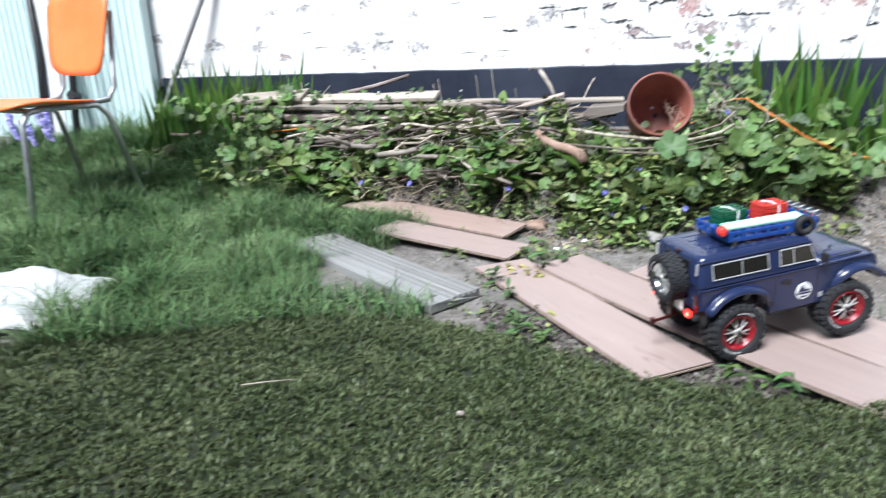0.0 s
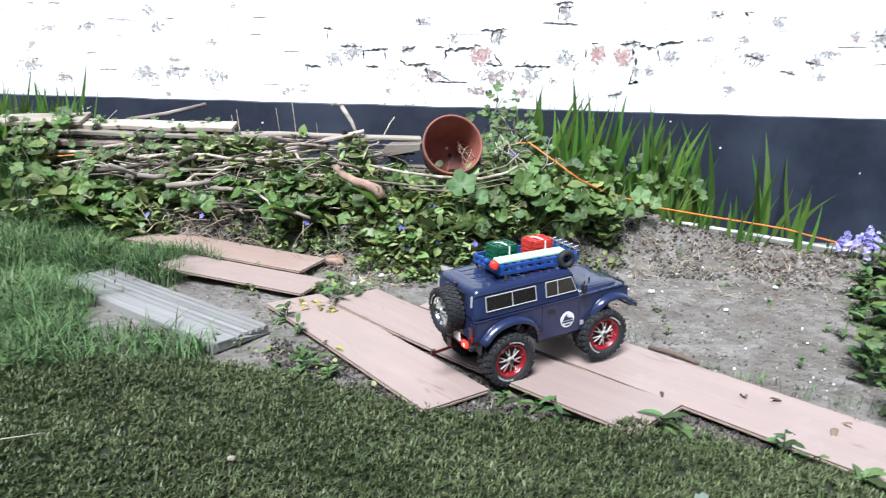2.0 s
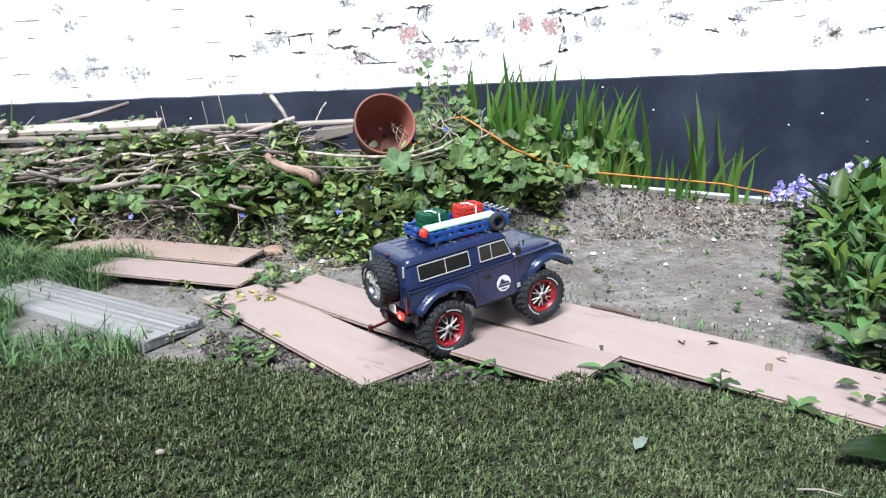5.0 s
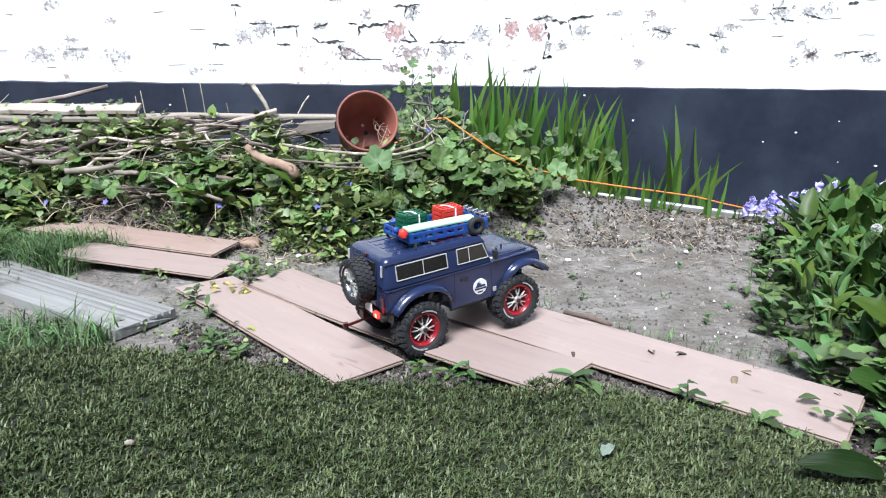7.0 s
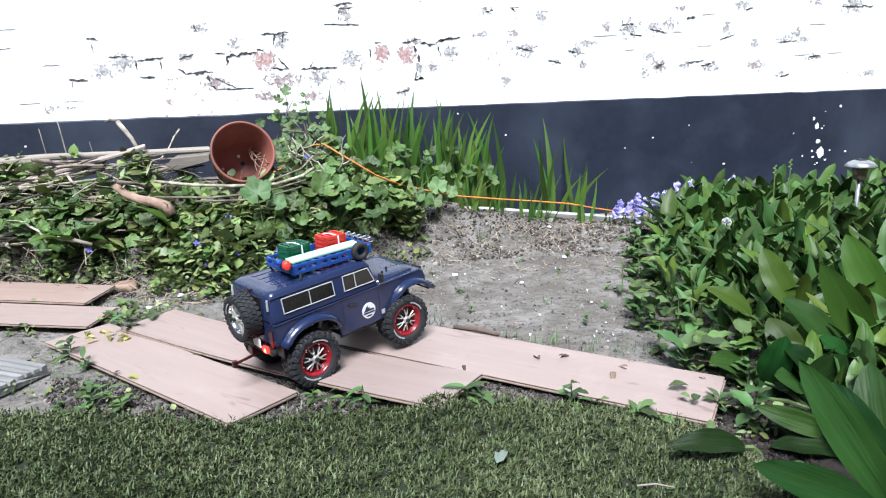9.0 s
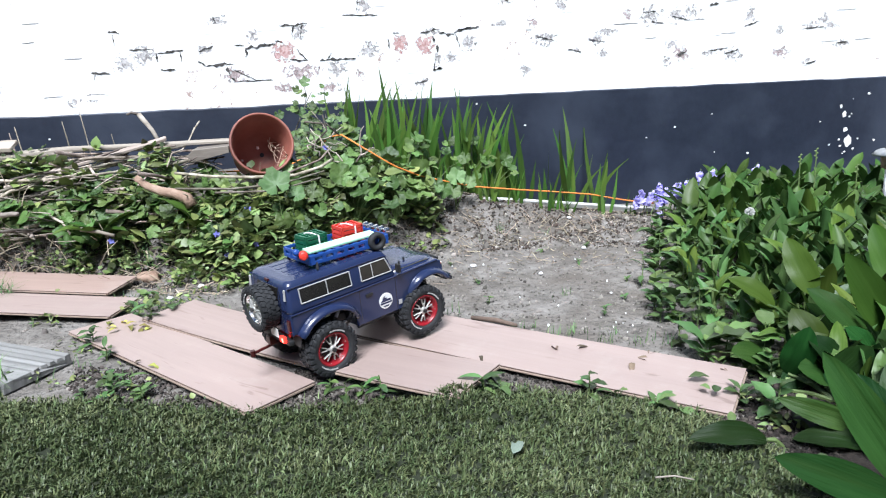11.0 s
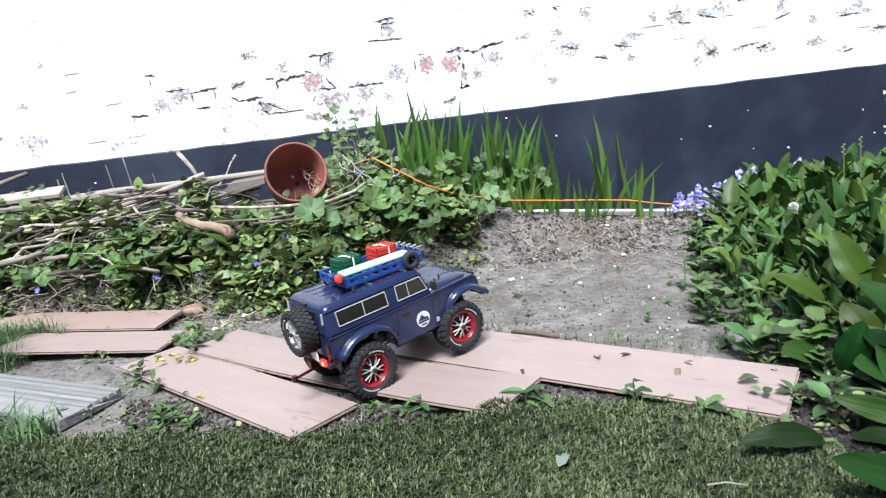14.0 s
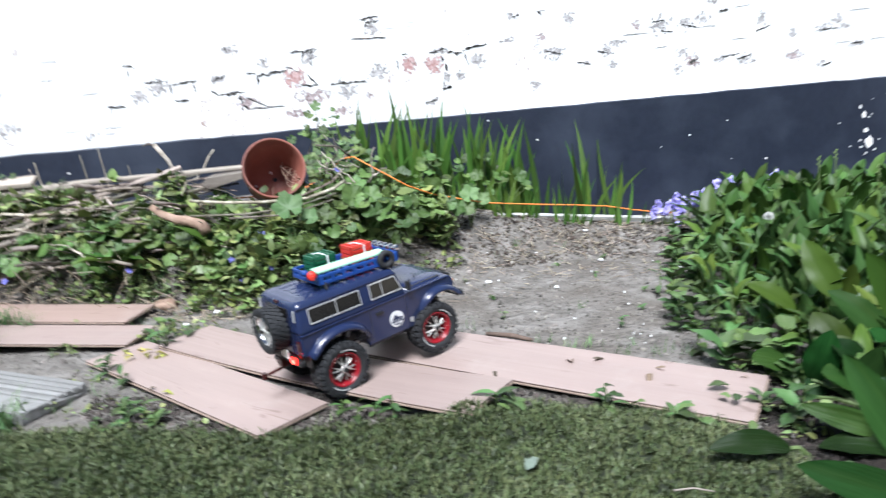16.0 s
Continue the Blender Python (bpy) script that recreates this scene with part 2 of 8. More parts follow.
M_STICK = material("weathered_stick", [(0.085, 0.064, 0.050), (0.22, 0.182, 0.148), (0.47, 0.425, 0.37)], 30, rough=0.85, by="object", spread=0.34, bump=0.003, stretch=(1, 1, 0.2))
M_PALEWOOD = material("pale_old_board", [(0.13, 0.105, 0.088), (0.27, 0.232, 0.198), (0.44, 0.39, 0.34)], 24, rough=0.9, by="object", spread=0.28, bump=0.004, stretch=(0.15, 1, 1))
M_BOARD = material("bleached_board", [(0.13, 0.105, 0.085), (0.34, 0.292, 0.245), (0.50, 0.445, 0.385)], 20, rough=0.9, by="object", spread=0.16, bump=0.004, stretch=(0.15, 1, 1))
M_BRANCH = material("peeled_branch", [(0.22, 0.135, 0.095), (0.33, 0.225, 0.165), (0.40, 0.295, 0.23)], 26, rough=0.8, bump=0.006, bump_scale=50)


def plank_material(name, tone):
    """Printed wood: long faint grain, broader cathedral bands, sparse dark flecks and scuffs."""
    m = bpy.data.materials.new(name)
    m.use_nodes = True
    n, l = m.node_tree.nodes, m.node_tree.links
    b = n["Principled BSDF"]
    tc, oi = n.new("ShaderNodeTexCoord"), n.new("ShaderNodeObjectInfo")
    shift = n.new("ShaderNodeVectorMath")
    shift.operation = "MULTIPLY_ADD"
    shift.inputs[1].default_value = (17.0, 23.0, 11.0)
    l.new(oi.outputs["Random"], shift.inputs[0])
    l.new(tc.outputs["Object"], shift.inputs[2])

    def field(scale, stretch, detail, lo, hi, rough=0.6, twist=0.0):
        mp = n.new("ShaderNodeMapping")
        mp.inputs["Scale"].default_value = stretch
        l.new(shift.outputs[0], mp.inputs[0])
        no = n.new("ShaderNodeTexNoise")
        no.inputs["Scale"].default_value = scale
        no.inputs["Detail"].default_value = detail
        no.inputs["Roughness"].default_value = rough
        no.inputs["Distortion"].default_value = twist
        l.new(mp.outputs[0], no.inputs["Vector"])
        r = n.new("ShaderNodeMapRange")
        r.inputs["From Min"].default_value, r.inputs["From Max"].default_value = lo, hi
        l.new(no.outputs["Fac"], r.inputs[0])
        return r.outputs[0]

    def mix(kind, amount, base_, over, factor=None):
        x = n.new("ShaderNodeMixRGB")
        x.blend_type = kind
        x.inputs[0].default_value = amount
        if factor is not None:
            k = n.new("ShaderNodeMath")
            k.operation = "MULTIPLY"
            k.inputs[1].default_value = amount
            l.new(factor, k.inputs[0])
            l.new(k.outputs[0], x.inputs[0])
        for sock, v in ((x.inputs[1], base_), (x.inputs[2], over)):
            if isinstance(v, tuple):
                sock.default_value = (*v, 1)
            else:
                l.new(v, sock)
        return x.outputs[0]

    col = mix("MIX", 1.0, tuple(0.94 * c for c in tone), tuple(1.06 * c for c in tone), field(9, (0.22, 3.2, 1), 6, 0.34, 0.66, 0.6, 0.8))
    col = mix("MIX", 0.05, col, tuple(0.72 * c for c in tone), field(60, (0.05, 3.0, 1), 4, 0.52, 0.72))
    col = mix("MIX", 0.55, col, (tone[0] * 0.50, tone[1] * 0.44, tone[2] * 0.42), field(13, (0.50, 3.0, 1), 3, 0.63, 0.72, 0.5, 1.2))
    col = mix("MIX", 0.35, col, (0.46, 0.42, 0.39), field(7, (1, 1, 1), 9, 0.56, 0.80, 0.72))
    hs = n.new("ShaderNodeHueSaturation")
    mr = n.new("ShaderNodeMapRange")
    mr.inputs["To Min"].default_value, mr.inputs["To Max"].default_value = 0.92, 1.08
    l.new(oi.outputs["Random"], mr.inputs[0])
    l.new(mr.outputs[0], hs.inputs["Value"])
    l.new(col, hs.inputs["Color"])
    l.new(hs.outputs[0], b.inputs["Base Color"])
    b.inputs["Roughness"].default_value = 0.42
    bp = n.new("ShaderNodeBump")
    bp.inputs["Distance"].default_value = 0.00018
    l.new(field(60, (0.05, 3.0, 1), 4, 0.3, 0.7), bp.inputs["Height"])
    l.new(bp.outputs[0], b.inputs["Normal"])
    return m


M_PLANK = plank_material("laminate_plank", (0.336, 0.259, 0.234))
M_PLANK_RED = plank_material("reddish_laminate_plank", (0.345, 0.250, 0.214))
M_PLANK_EDGE = material("plank_core", [(0.10, 0.07, 0.055), (0.17, 0.12, 0.095)], 60, rough=0.9)
M_PLANK_LIGHT = material("plank_tongue", [(0.20, 0.145, 0.115), (0.32, 0.25, 0.20)], 40, rough=0.85)
M_GREYBOARD = material("weathered_deck_board", [(0.080, 0.078, 0.074), (0.205, 0.203, 0.196), (0.255, 0.253, 0.246), (0.32, 0.318, 0.31)], 12, detail=9, rough=0.85, bump=0.004, stretch=(0.12, 5, 1))
M_STONE = material("grey_stone", [(0.25, 0.24, 0.22), (0.40, 0.385, 0.36)], 16, rough=0.85, bump=0.006)
M_STRIP = material("weathered_white_edging", [(0.42, 0.42, 0.40), (0.72, 0.72, 0.70)], 18, rough=0.7, bump=0.001, stretch=(0.3, 1, 1))
M_CORD = material("orange_cord", [(0.62, 0.18, 0.03), (0.82, 0.29, 0.06)], 60, rough=0.6)
M_BODY = material("navy_body_paint", [(0.014, 0.022, 0.066), (0.018, 0.028, 0.078)], 9, rough=0.27, spec=0.5, bump=0.0003, bump_scale=30, big=5, big_colour=(0.023, 0.034, 0.082), coat=0.35)
M_RUBBER = material("tyre_rubber", [(0.011, 0.012, 0.014), (0.024, 0.025, 0.028)], 45, rough=0.75)
M_BLACK = material("black_plastic", [(0.012, 0.012, 0.013), (0.022, 0.022, 0.023)], 40, rough=0.5)
M_REDRIM = material("red_rim", [(0.20, 0.006, 0.012), (0.27, 0.010, 0.017)], 40, rough=0.3)
M_WORN_WHITE = material("worn_white_print", [(0.10, 0.10, 0.10), (0.62, 0.62, 0.61)], 160, rough=0.7)
M_CHROME = material("chrome", [(0.72, 0.72, 0.72), (0.85, 0.85, 0.84)], 30, rough=0.18, metal=1.0)
M_SPOKE = material("bright_silver_spoke", [(0.50, 0.49, 0.46), (0.66, 0.65, 0.62)], 30, rough=0.28, metal=0.6)
M_YELLOW = material("yellowed_leaf", [(0.26, 0.26, 0.05), (0.42, 0.38, 0.10)], 25, rough=0.6, by="object", spread=0.25, translucent=0.2)
M_SILVER = material("silver_trim", [(0.55, 0.55, 0.55), (0.65, 0.65, 0.65)], 30, rough=0.35, metal=0.4)
M_GLASS = material("dark_tinted_window", [(0.010, 0.010, 0.011), (0.02, 0.018, 0.016)], 20, rough=0.12)
M_WINDSCREEN = material("smoky_windscreen", [(0.022, 0.019, 0.017), (0.050, 0.044, 0.038)], 18, rough=0.12)
M_BLUERACK = material("blue_rack", [(0.010, 0.050, 0.235), (0.017, 0.072, 0.31)], 30, rough=0.4)
M_GREENCRATE = material("green_crate", [(0.008, 0.085, 0.04), (0.012, 0.12, 0.055)], 30, rough=0.45)
M_REDCRATE = material("red_crate", [(0.55, 0.03, 0.02), (0.66, 0.05, 0.03)], 30, rough=0.45)
M_MINT = material("pale_green_board", [(0.36, 0.70, 0.46), (0.46, 0.78, 0.54)], 25, rough=0.5)
M_WHITE = material("white_plastic", [(0.74, 0.75, 0.76), (0.84, 0.84, 0.84)], 25, rough=0.5)
M_TAIL = material("lit_tail_lamp", [(0.6, 0.015, 0.01), (0.7, 0.02, 0.01)], 40, rough=0.3, emit=((1.0, 0.018, 0.010), 2.6))
M_BULB = material("glowing_bulb", [(0.8, 0.4, 0.3), (0.85, 0.45, 0.35)], 40, rough=0.4, emit=((1.0, 0.10, 0.06), 4.0))
M_REDDARK = material("dark_red_lens", [(0.030, 0.004, 0.004), (0.050, 0.006, 0.006)], 40, rough=0.3)
M_ORANGE = material("orange_seat_shell", [(0.85, 0.20, 0.055), (0.90, 0.25, 0.08)], 8, rough=0.42, bump=0.0006)
M_STEEL = material("worn_steel_tube", [(0.30, 0.31, 0.32), (0.48, 0.49, 0.50)], 40, rough=0.38, metal=0.7)
M_PLATE = material("pale_plate", [(0.72, 0.70, 0.68), (0.80, 0.78, 0.76)], 40, rough=0.5)


# ---------------------------------------------------------------- helpers
def mesh_from(name, verts, faces, mat, smooth=True):
    me = bpy.data.meshes.new(name)
    me.from_pydata(verts, [], faces)
    me.materials.append(mat)
    if smooth:
        me.shade_smooth()
    me.update()
    return me


def part(name, bm, mat, parent=None, label="", smooth=False, at=None):
    """Links a bmesh as one mesh object, under a thing or a part where a parent is given."""
    me = bpy.data.meshes.new(name)
    bm.to_mesh(me)
    bm.free()
    me.materials.append(mat)
    if smooth:
        me.shade_smooth()
    ob = new(name, me)
    if parent is not None:
        ob.parent = parent
    if at is not None:
        ob.matrix_basis = at
    if label:
        ob["label"] = label
    return ob


def piece(name, me, parent=None, at=None):
    ob = new(name, me)
    if parent is not None:
        ob.parent = parent
    if at is not None:
        ob.matrix_basis = at
    return ob


def base(name, m, label, category, group="", kind=""):
    ob = new(name)
    ob.empty_display_size = 0.05
    ob.matrix_basis = m
    return tagged(ob, label, category, group, kind)


def add_box(bm, size, m=None, bevel=0.0, seg=2):
    r = bmesh.ops.create_cube(bm, size=1.0, matrix=(m or Matrix()) @ Matrix.Diagonal((*size, 1)))
    if bevel:
        es = list({e for v in r["verts"] for e in v.link_edges})
        bmesh.ops.bevel(bm, geom=es, offset=bevel, segments=seg, affect="EDGES", profile=0.5)
    return bm


def box(size, m=None, bevel=0.0, seg=2):
    return add_box(bmesh.new(), size, m, bevel, seg)


def add_cyl(bm, r, depth, m=None, seg=20, r2=None):
    bmesh.ops.create_cone(bm, cap_ends=True, segments=seg, radius1=r, radius2=r if r2 is None else r2, depth=depth, matrix=m or Matrix())
    return bm


def cyl(r, depth, m=None, seg=20, r2=None):
    return add_cyl(bmesh.new(), r, depth, m, seg, r2)


def add_tube(bm, pts, radii, seg=8):
    """A closed tube along points, its radius given by point."""
    pts = [Vector(p) for p in pts]
    if not hasattr(radii, "__len__"):
        radii = [radii] * len(pts)
    rings, side = [], None
    for i, p in enumerate(pts):
        d = (pts[min(i + 1, len(pts) - 1)] - pts[max(i - 1, 0)]).normalized()
        if side is None:
            side = d.orthogonal().normalized()
        side = (side - d * side.dot(d)).normalized()
        other = d.cross(side)
        rings.append([bm.verts.new(p + radii[i] * (math.cos(a) * side + math.sin(a) * other)) for a in [2 * math.pi * k / seg for k in range(seg)]])
    for a, b in zip(rings, rings[1:]):
        for k in range(seg):
            bm.faces.new((a[k], a[(k + 1) % seg], b[(k + 1) % seg], b[k]))
    bm.faces.new(rings[0][::-1])
    bm.faces.new(rings[-1])
    return bm


def tube(pts, radii, seg=8):
    return add_tube(bmesh.new(), pts, radii, seg)


def add_lathe(bm, profile, seg=40, m=None, close=False):
    """A turned shape round the x axis from (x, radius) pairs."""
    m = m or Matrix()
    rings = [[bm.verts.new(m @ Vector((x, r * math.cos(2 * math.pi * k / seg), r * math.sin(2 * math.pi * k / seg)))) for k in range(seg)] for x, r in profile]
    pairs = list(zip(rings, rings[1:])) + ([(rings[-1], rings[0])] if close else [])
    for a, b in pairs:
        for k in range(seg):
            bm.faces.new((a[k], a[(k + 1) % seg], b[(k + 1) % seg], b[k]))
    if not close:
        for ring in (rings[0], rings[-1]):
            if profile[0 if ring is rings[0] else -1][1] > 1e-6:
                bm.faces.new(ring)
    bmesh.ops.recalc_face_normals(bm, faces=bm.faces)
    return bm


def lathe(profile, seg=40, m=None, close=False):
    return add_lathe(bmesh.new(), profile, seg, m, close)


def add_prism(bm, outline, y0, y1, m=None, bevel=0.0):
    """A side outline of (x, z) pairs made solid from y0 to y1."""
    m = m or Matrix()
    a = [bm.verts.new(m @ Vector((x, y0, z))) for x, z in outline]
    b = [bm.verts.new(m @ Vector((x, y1, z))) for x, z in outline]
    n = len(a)
    fs = [bm.faces.new(a), bm.faces.new(b[::-1])]
    for k in range(n):
        fs.append(bm.faces.new((a[k], b[k], b[(k + 1) % n], a[(k + 1) % n])))
    bmesh.ops.recalc_face_normals(bm, faces=fs)
    if bevel:
        es = list({e for f in fs[:2] for e in f.edges})
        bmesh.ops.bevel(bm, geom=es, offset=bevel, segments=3, affect="EDGES", profile=0.5)
    return bm


def smoothstep(a, b, x):
    t = min(1.0, max(0.0, (x - a) / (b - a)))
    return t * t * (3 - 2 * t)


def leaf_shape(length, width, arch=0.3, fold=0.25, n=8, tip=1.0, base_w=0.06, wave=0.0, across=2, belly=0.75):
    """A leaf blade from the origin along +y, its face up, arched downward at the tip."""
    vs, fs = [], []
    y = z = 0.0
    for i in range(n + 1):
        t = i / n
        w = width / 2 * max(base_w if i < n else 0.02, math.sin(math.pi * t ** belly) ** tip)
        ang = 0.25 - arch * 2.2 * t
        if i:
            y += length / n * math.cos(ang)
            z += length / n * math.sin(ang)
        for j in range(-across, across + 1):
            s = j / across
            vs.append((w * s, y, z + (0.35 * abs(s) + 0.65 * s * s) * w * fold + wave * w * (math.sin(t * 11 + s * 2) + 0.6 * math.sin(t * 19 + 1 + s)) * abs(s)))
    c = 2 * across + 1
    for i in range(n):
        for j in range(c - 1):
            a = i * c + j
            fs.append((a, a + 1, a + 1 + c, a + c))
    return vs, fs


def lobed_shape(size, lobes=5, depth=0.28, cup=0.12, n=30):
    """A round, lobed leaf with a notch at its stalk, near the origin, spread towards +y."""
    vs, fs = [(0, 0, 0)], []
    for ring, f in ((1, 0.5), (2, 1.0)):
        for k in range(n + 1):
            a = -math.pi * 0.92 + 2 * math.pi * 0.92 * k / n
            r = size * (0.72 + 0.28 * math.cos(a * 0.5)) * (1 - depth * (0.5 - 0.5 * math.cos(lobes * a * 1.0)) * f) * (1 + 0.045 * (-1) ** k * f)
            r *= f
            vs.append((r * math.sin(a), r * math.cos(a), cup * r * (0.4 * math.cos(lobes * a) + f * 0.8)))
    m = n + 1
    for k in range(n):
        fs.append((0, 1 + k, 2 + k))
        fs.append((1 + k, 1 + m + k, 2 + m + k, 2 + k))
    return vs, fs


def scatter(name, shapes, places, mat, smooth=True):
    """Many copies of small shapes in one mesh. places: (shape number, 4x4 matrix)."""
    out_v, out_f, off = [], [], 0
    arrays = [np.c_[np.array(v, float), np.ones(len(v))] for v, _ in shapes]
    for k, m in places:
        v = arrays[k] @ np.array(m).T
        out_v.append(v[:, :3])
        out_f.extend([tuple(i + off for i in f) for f in shapes[k][1]])
        off += len(v)
    me = bpy.data.meshes.new(name)
    me.from_pydata(np.concatenate(out_v).tolist(), [], out_f)
    me.materials.append(mat)
    if smooth:
        me.shade_smooth()
    return new(name, me)


def blades(name, roots, heights, widths, lean, heading, mat, seg=3, droop=1.0):
    """Grass: one curved, tapering blade for each root; all arrays of one length."""
    roots, heights, widths, lean, heading = map(np.asarray, (roots, heights, widths, lean, heading))
    n = len(roots)
    d = np.stack([np.cos(heading), np.sin(heading)], 1)
    side = np.stack([-d[:, 1], d[:, 0]], 1)
    vs = np.zeros((n, 2 * seg + 1, 3))
    for i in range(seg + 1):
        t = i / seg
        out = lean * heights * t ** (1 + droop)
        up = heights * (t - 0.35 * np.clip(lean, 0, 1.5) * t ** 3 * droop)
        c = roots.copy()
        c[:, :2] += d * out[:, None]
        c[:, 2] += up
        w = widths * (1 - t ** 1.6) / 2
        if i < seg:
            vs[:, 2 * i, :] = c
            vs[:, 2 * i + 1, :] = c
            vs[:, 2 * i, :2] -= side * w[:, None]
            vs[:, 2 * i + 1, :2] += side * w[:, None]
        else:
            vs[:, 2 * seg, :] = c
    k = 2 * seg + 1
    quad = [[2 * i, 2 * i + 1, 2 * i + 3, 2 * i + 2] for i in range(seg - 1)]
    tri = [2 * seg - 2, 2 * seg - 1, 2 * seg]
    offs = np.arange(n)[:, None] * k
    faces = []
    for q in quad:
        faces.append((offs + np.array(q)).tolist())
    tris = (offs + np.array(tri)).tolist()
    me = bpy.data.meshes.new(name)
    me.from_pydata(vs.reshape(-1, 3).tolist(), [], [f for fs in faces for f in fs] + tris)
    me.materials.append(mat)
    me.shade_smooth()
    return new(name, me)


# ---------------------------------------------------------------- the ground
WALL_Y = 2.743
BAND_Z = 0.484


def bank(x):
    """Height of the raised bed at the foot of the wall."""
    h = 0.25 - 0.25 * smoothstep(-0.25, 1.35, x)
    return h - 0.09 * smoothstep(-1.5, -2.3, x)


def turf_edge(x):
    """Where the artificial grass ends, seen from above."""
    pts = ((-3.5, 0.9), (-1.5, 0.95), (-1.15, 1.10), (-0.86, 1.27), (-0.62, 1.30), (-0.38, 1.235), (-0.14, 1.135), (0.17, 1.10), (0.27, 1.108), (0.37, 1.085), (0.52, 1.005), (0.62, 0.92), (0.66, 0.80), (0.70, 0.3), (0.9, -3.0))
    for (x0, y0), (x1, y1) in zip(pts, pts[1:]):
        if x0 <= x <= x1:
            return y0 + (y1 - y0) * (x - x0) / (x1 - x0)
    return pts[0][1] if x < pts[0][0] else -3.0


def terrain(x, y):
    front = 1.70 if x < 0 else 1.70 + 0.35 * smoothstep(0, 0.6, x)
    # it begins further back behind the short planks
    step = 0.17 * smoothstep(-1.55, -1.25, x) * smoothstep(-0.30, -0.50, x)
    z = bank(x) * smoothstep(front + 0.22 + step, 2.52 - 0.6 * step, y)
    z += 0.05 * smoothstep(-1.3, -2.0, x) * smoothstep(1.0, 1.6, y)
    # the trodden hollow behind the planks and the clods round it
    rough = smoothstep(0.9, 1.5, y) * smoothstep(8.0, 4.0, abs(x) + abs(y - 1.5))
    z += rough * (0.012 * noise.noise((x * 5, y * 5, 1.3)) + 0.006 * noise.noise((x * 17, y * 17, 4.1)))
    z += 0.016 * smoothstep(2.08, 2.25, y) * smoothstep(2.75, 2.5, y) * (noise.noise((x * 11, y * 13, 2.2)) + 0.6 * noise.noise((x * 27, y * 27, 6.0)))
    # the hump under the short planks
    z += 0.034 * math.exp(-((x + 1.02) / 0.36) ** 2 - ((y - 1.98) / 0.24) ** 2)
    # the heap behind the flowerpot
    z += 0.06 * math.exp(-((x + 0.12) / 0.22) ** 2 - ((y - 2.36) / 0.13) ** 2)
    return z


def build_ground():
    xs = sorted(set([-60, -30, -12, -7, -4.6] + [round(-3.6 + 0.03 * i, 4) for i in range(241)] + [4.6, 7, 12, 30, 60]))
    ys = sorted(set([-60, -30, -12, -6, -3, -1.5, -0.5] + [round(0.1 + 0.03 * i, 4) for i in range(89)] + [3.2, 5, 9, 20, 60]))
    vs = [(x, y, terrain(x, y) - 0.004) for y in ys for x in xs]
    nx = len(xs)
    fs = [(j * nx + i, j * nx + i + 1, (j + 1) * nx + i + 1, (j + 1) * nx + i) for j in range(len(ys) - 1) for i in range(nx - 1)]
    ob = new("ground", mesh_from("ground", vs, fs, M_SOIL))
    return tagged(ob, "dry grey-brown garden soil sloping up to the wall", "ground", kind="structure")


build_ground()


def turf_lift(x, y):
    """The carpet rides up over the corner of the middle plank."""
    return 0.006 + 0.034 * math.exp(-((x - 0.222) / 0.054) ** 2 - ((y - 1.060) / 0.050) ** 2)


def build_turf():
    rng = np.random.default_rng(3)
    xs = [round(-3.4 + 0.05 * i, 3) for i in range(68)] + [round(-0.02 + 0.02 * i, 3) for i in range(37)]
    vs, fs = [], []
    rows_n = 26
    for x in xs:
        e = turf_edge(x)
        for k in range(rows_n):
            y = e - (e + 2.4) * (1 - k / (rows_n - 1)) ** 2.6
            vs.append((x, y, turf_lift(x, y)))
    for i in range(len(xs) - 1):
        for k in range(rows_n - 1):
            a = i * rows_n + k
            fs.append((a, a + rows_n, a + rows_n + 1, a + 1))
    ob = new("artificial_grass", mesh_from("artificial_grass", vs, fs, M_TURF_BASE))
    tagged(ob, "olive-green artificial grass carpet laid on the soil", "lawn", kind="structure")
    # tufts of short curled blades with dark gaps between them
    n = 40000
    cx = rng.uniform(-1.75, 0.72, n)
    cy = 0.30 + 1.05 * rng.random(n) ** 0.8
    per = 7
    x = np.repeat(cx, per) + rng.normal(0, 0.0028, n * per)
    y = np.repeat(cy, per) + rng.normal(0, 0.0028, n * per)
    tall = np.repeat(rng.uniform(0.6, 1.25, n), per)
    e = np.array([turf_edge(v) for v in np.linspace(-1.8, 0.75, 256)])
    ok = y < np.interp(x, np.linspace(-1.8, 0.75, 256), e) + 0.012 * rng.standard_normal(len(x))
    x, y, tall = x[ok], y[ok], tall[ok]
    n = len(x)
    roots = np.stack([x, y, 0.006 + 0.034 * np.exp(-((x - 0.222) / 0.054) ** 2 - ((y - 1.060) / 0.050) ** 2)], 1)
    h = rng.uniform(0.0095, 0.0160, n) * tall
    # the pile leans a little one way, as it was rolled out
    ob = blades("grass_pile", roots, h, rng.uniform(0.0026, 0.0042, n), rng.uniform(0.15, 0.95, n), rng.normal(-0.6, 1.5, n), M_TURF, seg=2, droop=1.2)
    tagged(ob, "short curled olive-green plastic grass blades", "grass", kind="stuff")


build_turf()


